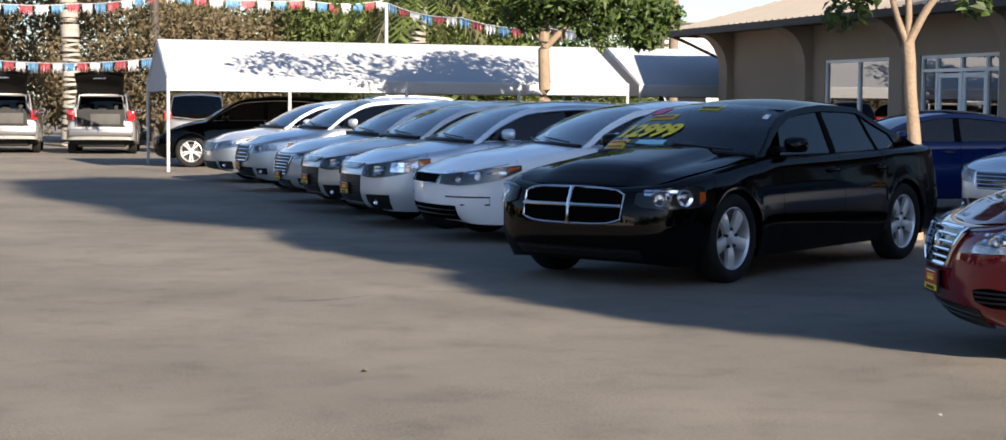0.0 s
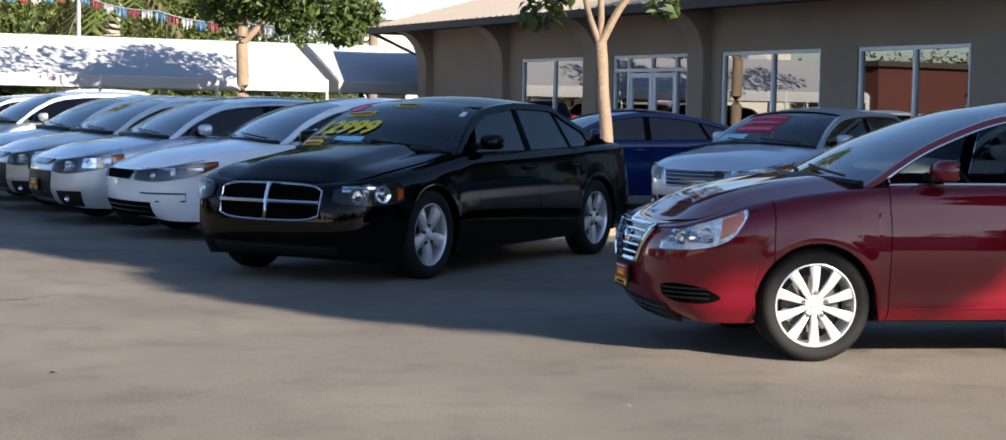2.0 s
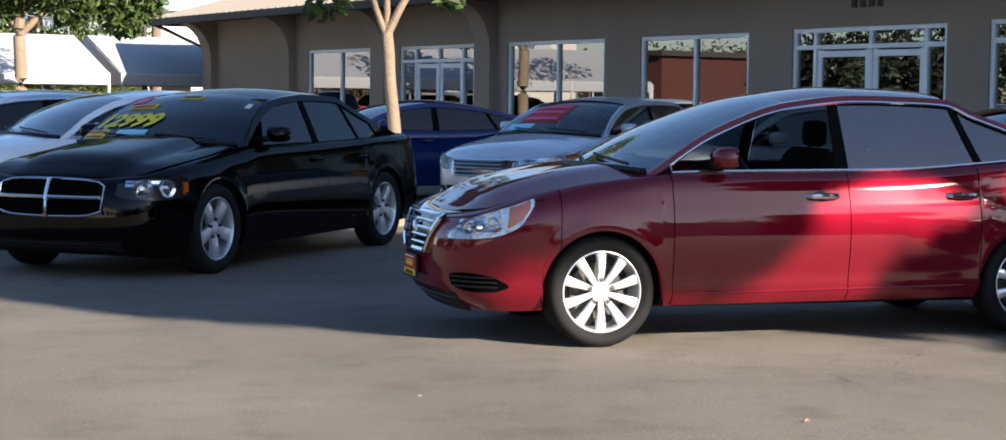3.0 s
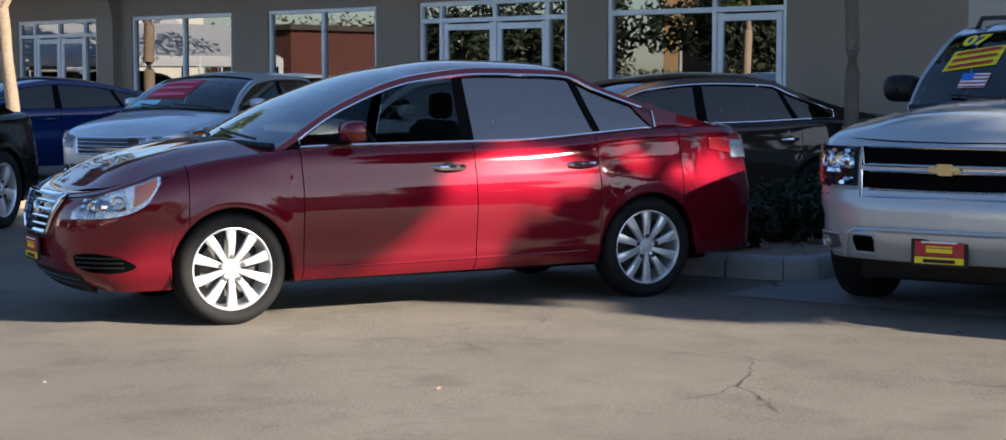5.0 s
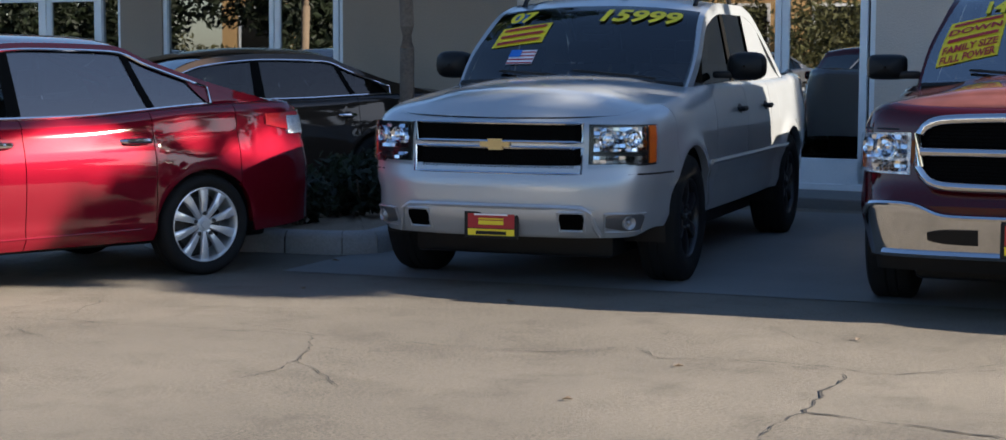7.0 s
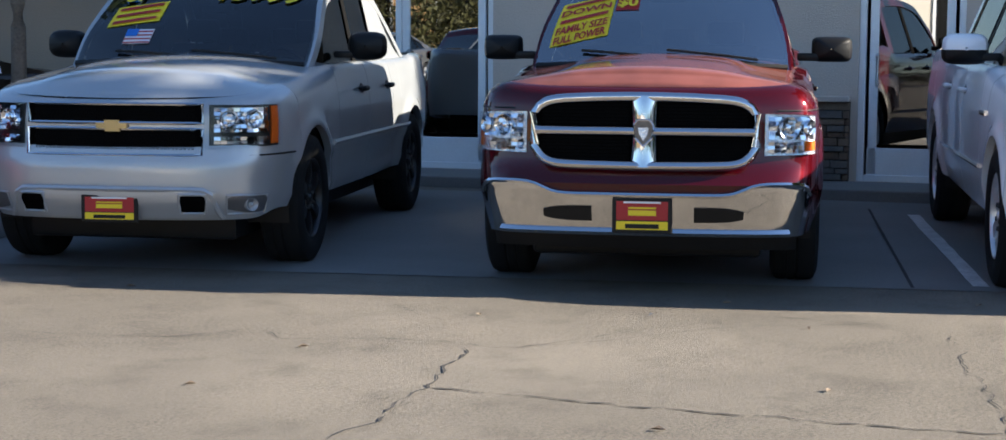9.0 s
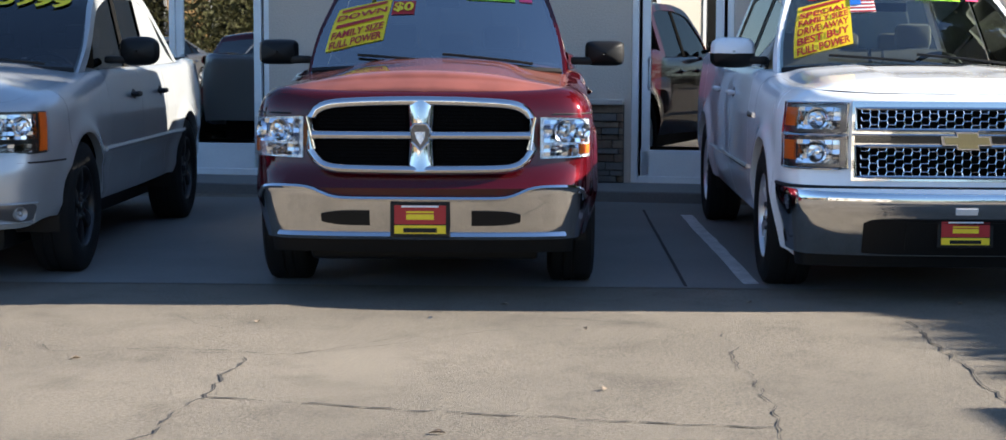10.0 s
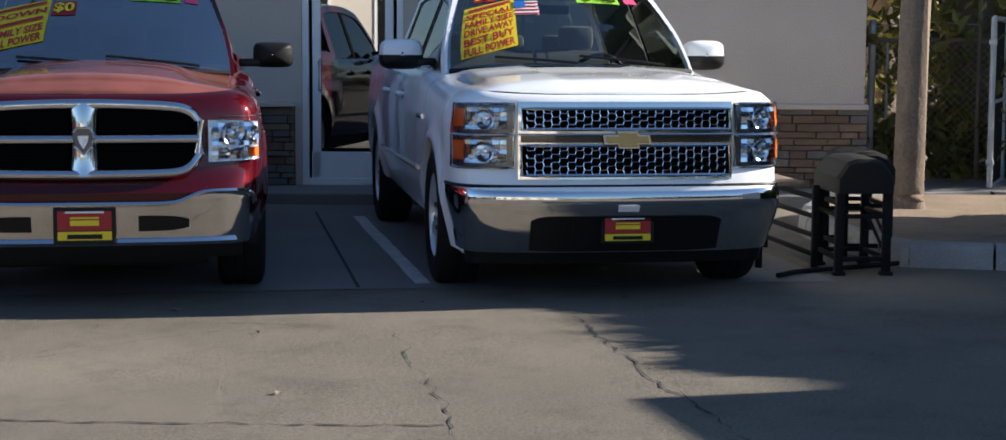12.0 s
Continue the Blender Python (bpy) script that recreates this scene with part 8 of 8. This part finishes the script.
def trestle(x, y, rz):
    """A black iron trestle with a padded saddle top."""
    root = thing("iron_trestle", pose(x, y, 0, 0, 0, rz), "black iron trestle with a padded saddle top", "trestle", "iron trestles by the kerb")
    h, w, l = 0.50, 0.29, 0.52
    for sx in (-1, 1):
        for sy in (-1, 1):
            leg = part("leg", MB().box((sx * l / 2, sy * w / 2, h / 2), (0.05, 0.05, h), 0.008), "iron", root)
            part("foot", MB().box((sx * l / 2, sy * w / 2, 0.012), (0.075, 0.075, 0.024), 0.005), "iron", leg)
    for z in (0.10, 0.36):
        for sy in (-1, 1):
            part("side_rail", MB().box((0, sy * w / 2, z), (l, 0.028, 0.028), 0.004), "iron", root)
        for sx in (-1, 1):
            part("end_rail", MB().box((sx * l / 2, 0, z), (0.028, w, 0.028), 0.004), "iron", root)
    part("brace", MB().tube([(-l / 2, -w / 2, 0.12), (l / 2, -w / 2, 0.35)], 0.012, 6), "iron", root)
    prof = [(-0.18, 0.0), (-0.18, 0.10), (-0.12, 0.19), (-0.06, 0.215), (0.06, 0.215), (0.12, 0.19), (0.18, 0.10), (0.18, 0.0)]
    mb = MB().grid([[(xx, yy * k, h + zz * k2) for yy, zz in prof] for xx, k, k2 in ((-0.32, 0.90, 0.86), (-0.29, 0.98, 0.97), (0, 1.0, 1.0), (0.29, 0.98, 0.97), (0.32, 0.90, 0.86))])
    for xx in (-0.32, 0.32):
        mb.add([(xx, yy * 0.90, h + zz * 0.86) for yy, zz in prof], [tuple(range(len(prof)))])
    part("saddle_pad", mb, "rubber", root, "black padded top", angle=25)


trestle(11.08, 1.15, 20)
trestle(11.80, 1.20, 20)


def rack():
    root = thing("iron_rack", pose(11.55, 1.78, 0, 0, 0, 25), "low black iron rack of rails behind the trestles", "rack")
    for sx in (-0.55, 0.55):
        for sy in (-0.18, 0.18):
            part("upright", MB().box((sx, sy, 0.26), (0.04, 0.04, 0.52), 0.006), "iron", root)
    for z in (0.08, 0.2, 0.32, 0.44):
        for sy in (-0.18, 0.18):
            part("rail", MB().box((0, sy, z), (1.14, 0.022, 0.03), 0.004), "iron", root)
    part("top_plank", MB().box((0, 0, 0.53), (1.18, 0.2, 0.03), 0.006), "bark", root)


rack()
hose = [(10.5 + 0.16 * i + 0.02 * math.sin(i * 1.7), 1.52 - 0.11 * i + 0.06 * math.sin(i * 0.9), 0.022) for i in range(9)]
tagged(build("hose", MB().tube(hose, 0.016, 6), "iron"), "black hose lying on the concrete by the trestles", "hose")


# ---- stone veneer at the foot of the shop front ----
def veneer():
    root = tagged(thing("stone_veneer", B, "ledgestone veneer in browns and greys with a cap", "wall base"), kind="structure")
    rng = random.Random(9)
    shades = [mat("ledge_stone_%s" % n, c, 0.9, var=0.3, scale=9, fine=70, bump=0.6) for n, c in (("brown", (0.15, 0.098, 0.066)), ("grey", (0.135, 0.12, 0.108)), ("tan", (0.20, 0.14, 0.095)))]
    shapes = {}
    for ua, ub in ((-5.38, -2.06), (-1.02, 3.10)):
        part("cap", MB().box(((ua + ub) / 2, -0.05, 0.835), (ub - ua, 0.14, 0.05), 0.01), "stucco", root, smooth=False)
        part("mortar_bed", MB().box(((ua + ub) / 2, -0.012, 0.45), (ub - ua, 0.025, 0.72)), "dark_trim", root, smooth=False)
        z = 0.105
        while z < 0.79:
            h = rng.choice((0.05, 0.06, 0.075))
            u = ua
            while u < ub - 0.02:
                w = min(rng.choice((0.16, 0.22, 0.30, 0.38)), ub - u)
                dpt = rng.choice((0.035, 0.05, 0.065))
                key = (round(w, 2), h, dpt)
                if key not in shapes:
                    shapes[key] = [build("stone", MB().box((0, 0, 0), (w - 0.008, dpt, h - 0.007), 0.006), s, root, smooth=False).data for s in shades]
                    for o in list(root.children)[-3:]:
                        bpy.data.objects.remove(o)
                s = new("stone", rng.choice(shapes[key]))
                s.parent = root
                s.location = (u + w / 2, -0.022 - dpt / 2, z + h / 2)
                u += w
            z += h


veneer()


# ---- estate cars with raised tailgates, and cars under the tents ----
def hatch_suv(x, y, rz, paint_, label, open_gate=True):
    c = Car("suv", (x, y), rz, label, "suv", "parked suvs", L=4.7, W=1.88, FO=0.95, WB=2.75, R=0.36, paint=paint_, glass="dark_glass",
            top=((0, 0.82), (0.2, 0.90), (1.0, 1.02), (1.5, 1.08), (3.5, 1.10), (4.6, 1.08), (4.7, 0.95)), bottom=((0, 0.28), (0.9, 0.24), (2.35, 0.25), (4.0, 0.28), (4.7, 0.40)),
            crown=((0, 0.03), (0.5, 0.07), (1.5, 0.06), (4.7, 0.0)), rail=((1.40, 1.07), (1.8, 1.38), (2.2, 1.60), (2.9, 1.66), (3.8, 1.64), (4.3, 1.58), (4.48, 1.35), (4.62, 1.09)), yroof=0.66, seat2=3.5, tail=((0, 0), (0.01, 0.5), (0.03, 0.8), (0.08, 0.93), (0.25, 0.98), (0.8, 0.99)))
    c.panels((1.55, 2.65, 3.55))
    c.deck("hood", 0, 1.6)
    c.cabin(2.0, 5, ((1.62, 1.75, 2.60, 2.60), (2.70, 2.70, 3.55, 3.52), (3.62, 3.60, 4.38, 4.25)), ((2.6, 2.6, 2.7, 2.7), (3.55, 3.52, 3.62, 3.60)), (4.38, 4.25, 4.6, 4.5), None)
    c.chassis()
    c.wheels("six", 0.23)
    c.mirror(1.85)
    X = c.FO + c.WB / 2 - c.L
    if open_gate:
        for o in list(c.root.children):
            if o.name.startswith("rear_window"):
                bpy.data.objects.remove(o)
        # load bay: dark opening with a pale seat back behind it
        part("load_bay", MB().box((X - 0.004, 0, 0.99), (0.03, 1.24, 0.46), 0.01), "interior", c.root)
        part("rear_seat_back", MB().box((X + 0.02, -0.12, 0.96), (0.10, 0.80, 0.30), 0.03), "grey_cloth", c.root)
        part("tailgate_surround", MB().tube([(X + 0.05, -0.66, 0.78), (X + 0.10, -0.64, 1.25), (X + 0.22, -0.56, 1.60), (X + 0.22, 0.56, 1.60), (X + 0.10, 0.64, 1.25), (X + 0.05, 0.66, 0.78)], 0.045, 8, True), paint_, c.root)
        g = MB()
        rows_ = []
        for t in np.linspace(0, 1, 7):
            xx, zz = X + 0.25 - 0.95 * t, 1.66 + 0.62 * math.sin(t * 1.4) - 0.05 * t * t
            rows_.append([(xx, yy * (0.60 + 0.06 * t), zz - 0.06 * abs(yy) ** 3) for yy in np.linspace(-1, 1, 11)])
        g.grid(rows_)
        g.grid([[(p[0], p[1], p[2] - 0.07) for p in r] for r in rows_])
        tg = part("tailgate", g, "trim_black", c.root, "raised tailgate, dark lining down")
        part("gate_skin", MB().grid([[(p[0], p[1], p[2] + 0.012) for p in r] for r in rows_]), paint_, tg)
        part("gate_light", MB().box((X - 0.35, 0, 2.06), (0.08, 0.34, 0.05), 0.01), "lamp_silver", tg)
        for sg in (1, -1):
            part("gas_strut", MB().tube([(X + 0.10, sg * 0.62, 1.35), (X - 0.30, sg * 0.60, 2.05)], 0.014, 6), "trim_black", c.root)
    part("bumper_cover", MB().box((X - 0.01, 0, 0.60), (0.12, 1.70, 0.20), 0.04), "trim_black" if paint_ == "white_paint" else "grey_paint", c.root)
    for sg in (1, -1):
        part("tail_lamp", MB().box((X + 0.05, sg * 0.80, 1.05), (0.12, 0.20, 0.28), 0.04), "tail_red", c.root)
    return c


hatch_suv(-14.0, 50.0, 103, "suv_silver", "silver suv with its tailgate raised, seats folded up")
hatch_suv(-11.25, 50.0, 100, "suv_silver", "grey and silver suv with its tailgate raised")
hatch_suv(-3.4, 46.6, 203, "grey_paint", "dark grey suv parked under the tent", False)
hatch_suv(-8.9, 51.5, 100, "grey_paint", "dark grey suv parked behind the tent", False)
saloon("black_sedan", (-5.4, 39.6), 183, "black estate-like sedan parked under the tent", "black_paint", L=5.0, W=1.88, H=1.58, FO=0.92, WB=2.9, R=0.35, sA=1.35, sC=4.75, cowl=1.02, deck=1.12, glass="dark_glass")
saloon("dark_sedan", (-1.2, 43.0), 205, "dark grey sedan parked under the tent", "grey_paint", H=1.52, sA=1.4)
saloon("dark_sedan", (3.4, 45.6), 205, "black sedan parked under the second tent", "black_paint", H=1.52, sA=1.4)
# cars across the aisle, seen in the shop windows
saloon("grey_sedan", (-14.0, 14.0), 20, "dark grey sedan parked across the aisle", "grey_paint", sA=1.4)
hatch_suv(-15.0, 21.0, 200, "black_paint", "black suv parked across the aisle", False)
hatch_suv(-16.0, 7.0, 200, "grey_paint", "dark suv parked across the aisle", False)

# ---- cracks, leaves and litter on the asphalt ----
CRACKS = [([(5.62, 6.11), (6.09, 5.61), (6.41, 4.46)], 0.012), ([(6.41, 4.46), (6.9, 4.2), (7.6, 3.9), (8.07, 3.36)], 0.010), ([(4.6, 3.95), (4.97, 3.99), (5.51, 4.21), (6.07, 4.48), (6.3, 4.6)], 0.026),
          ([(5.51, 4.21), (5.69, 3.43), (5.9, 2.6), (6.09, 2.07)], 0.030), ([(7.93, 2.99), (7.2, 2.65), (6.65, 2.33), (6.09, 2.07), (5.6, 1.85)], 0.015), ([(8.9, 2.45), (8.0, 1.95), (6.9, 1.39), (6.18, 1.01), (5.2, 0.4)], 0.024),
          ([(4.3, 8.7), (5.0, 7.4), (5.6, 6.1)], 0.012), ([(5.1, 8.4), (5.9, 7.6), (6.5, 7.0)], 0.010), ([(2.8, 9.4), (3.6, 8.7), (4.4, 8.3)], 0.010), ([(5.2, 7.0), (4.7, 6.4), (4.5, 5.8)], 0.012),
          ([(7.9, 1.9), (8.6, 0.9), (9.2, 0.2)], 0.012), ([(-3.9, 15.6), (-3.2, 15.0), (-2.6, 14.6), (-2.2, 14.9)], 0.03), ([(-1.6, 12.4), (-1.2, 12.6), (-0.9, 12.9)], 0.05), ([(6.0, 8.7), (6.6, 8.1), (7.2, 7.3)], 0.010)]
FINE_CRACKS = [([(5.6, 6.1), (5.81, 5.78), (5.99, 5.72)], 0.012),
               ([(6.15, 5.67), (6.01, 5.42), (6.11, 5.28), (6.3, 5.07), (6.41, 4.67), (6.44, 4.45), (6.67, 4.36), (7.02, 4.27)], 0.014),
               ([(7.08, 5.57), (6.85, 5.12)], 0.012),
               ([(7.88, 4.0), (7.98, 3.7), (8.05, 3.32)], 0.014),
               ([(4.62, 8.34), (5.07, 8.78)], 0.012),
               ([(4.24, 8.26), (4.22, 7.68)], 0.012),
               ([(4.48, 8.16), (4.9, 7.82)], 0.010),
               ([(5.17, 7.61), (5.2, 7.26), (5.26, 6.91)], 0.012),
               ([(4.29, 6.28), (4.54, 6.34), (4.97, 6.66)], 0.014),
               ([(5.01, 6.68), (5.18, 6.36), (5.5, 6.23), (5.82, 5.83), (6.13, 5.72)], 0.014),
               ([(6.15, 5.7), (6.01, 5.42), (6.09, 5.3)], 0.012),
               ([(2.9, 6.42), (3.31, 6.3)], 0.010)]
for i, (pts, w) in enumerate(CRACKS + FINE_CRACKS):
    crack(pts, w * 0.36, 40 + i)
rng = random.Random(77)
LITTER = [(6.75, 7.2), (7.6, 4.4), (7.1, 5.1), (6.2, 8.4), (5.9, 5.2), (8.9, 3.2), (5.0, 5.0), (7.7, 3.6), (6.4, 2.9), (3.5, 7.0), (-0.7, 9.2), (-3.0, 10.5), (8.2, 4.3), (4.2, 6.2), (5.4, 3.1), (9.4, 2.2), (7.2, 9.4), (2.0, 8.0)]
for x, y in LITTER:
    s = rng.uniform(0.018, 0.035)
    a = rng.uniform(0, 6.28)
    m = Matrix.Translation((x, y, 0.004)) @ Matrix.Rotation(a, 4, "Z")
    mb = MB().add([m @ Vector(p) for p in ((-s, 0, 0), (0, -s * 0.5, 0.012), (s, 0, 0.004), (0, s * 0.5, 0.014))], [(0, 1, 2, 3)])
    tagged(build("dead_leaf", mb, rng.choice(("soil", "kerb", "bark_pale")), smooth=False), "small dry leaf on the asphalt", "leaf", "dry leaves on the asphalt")
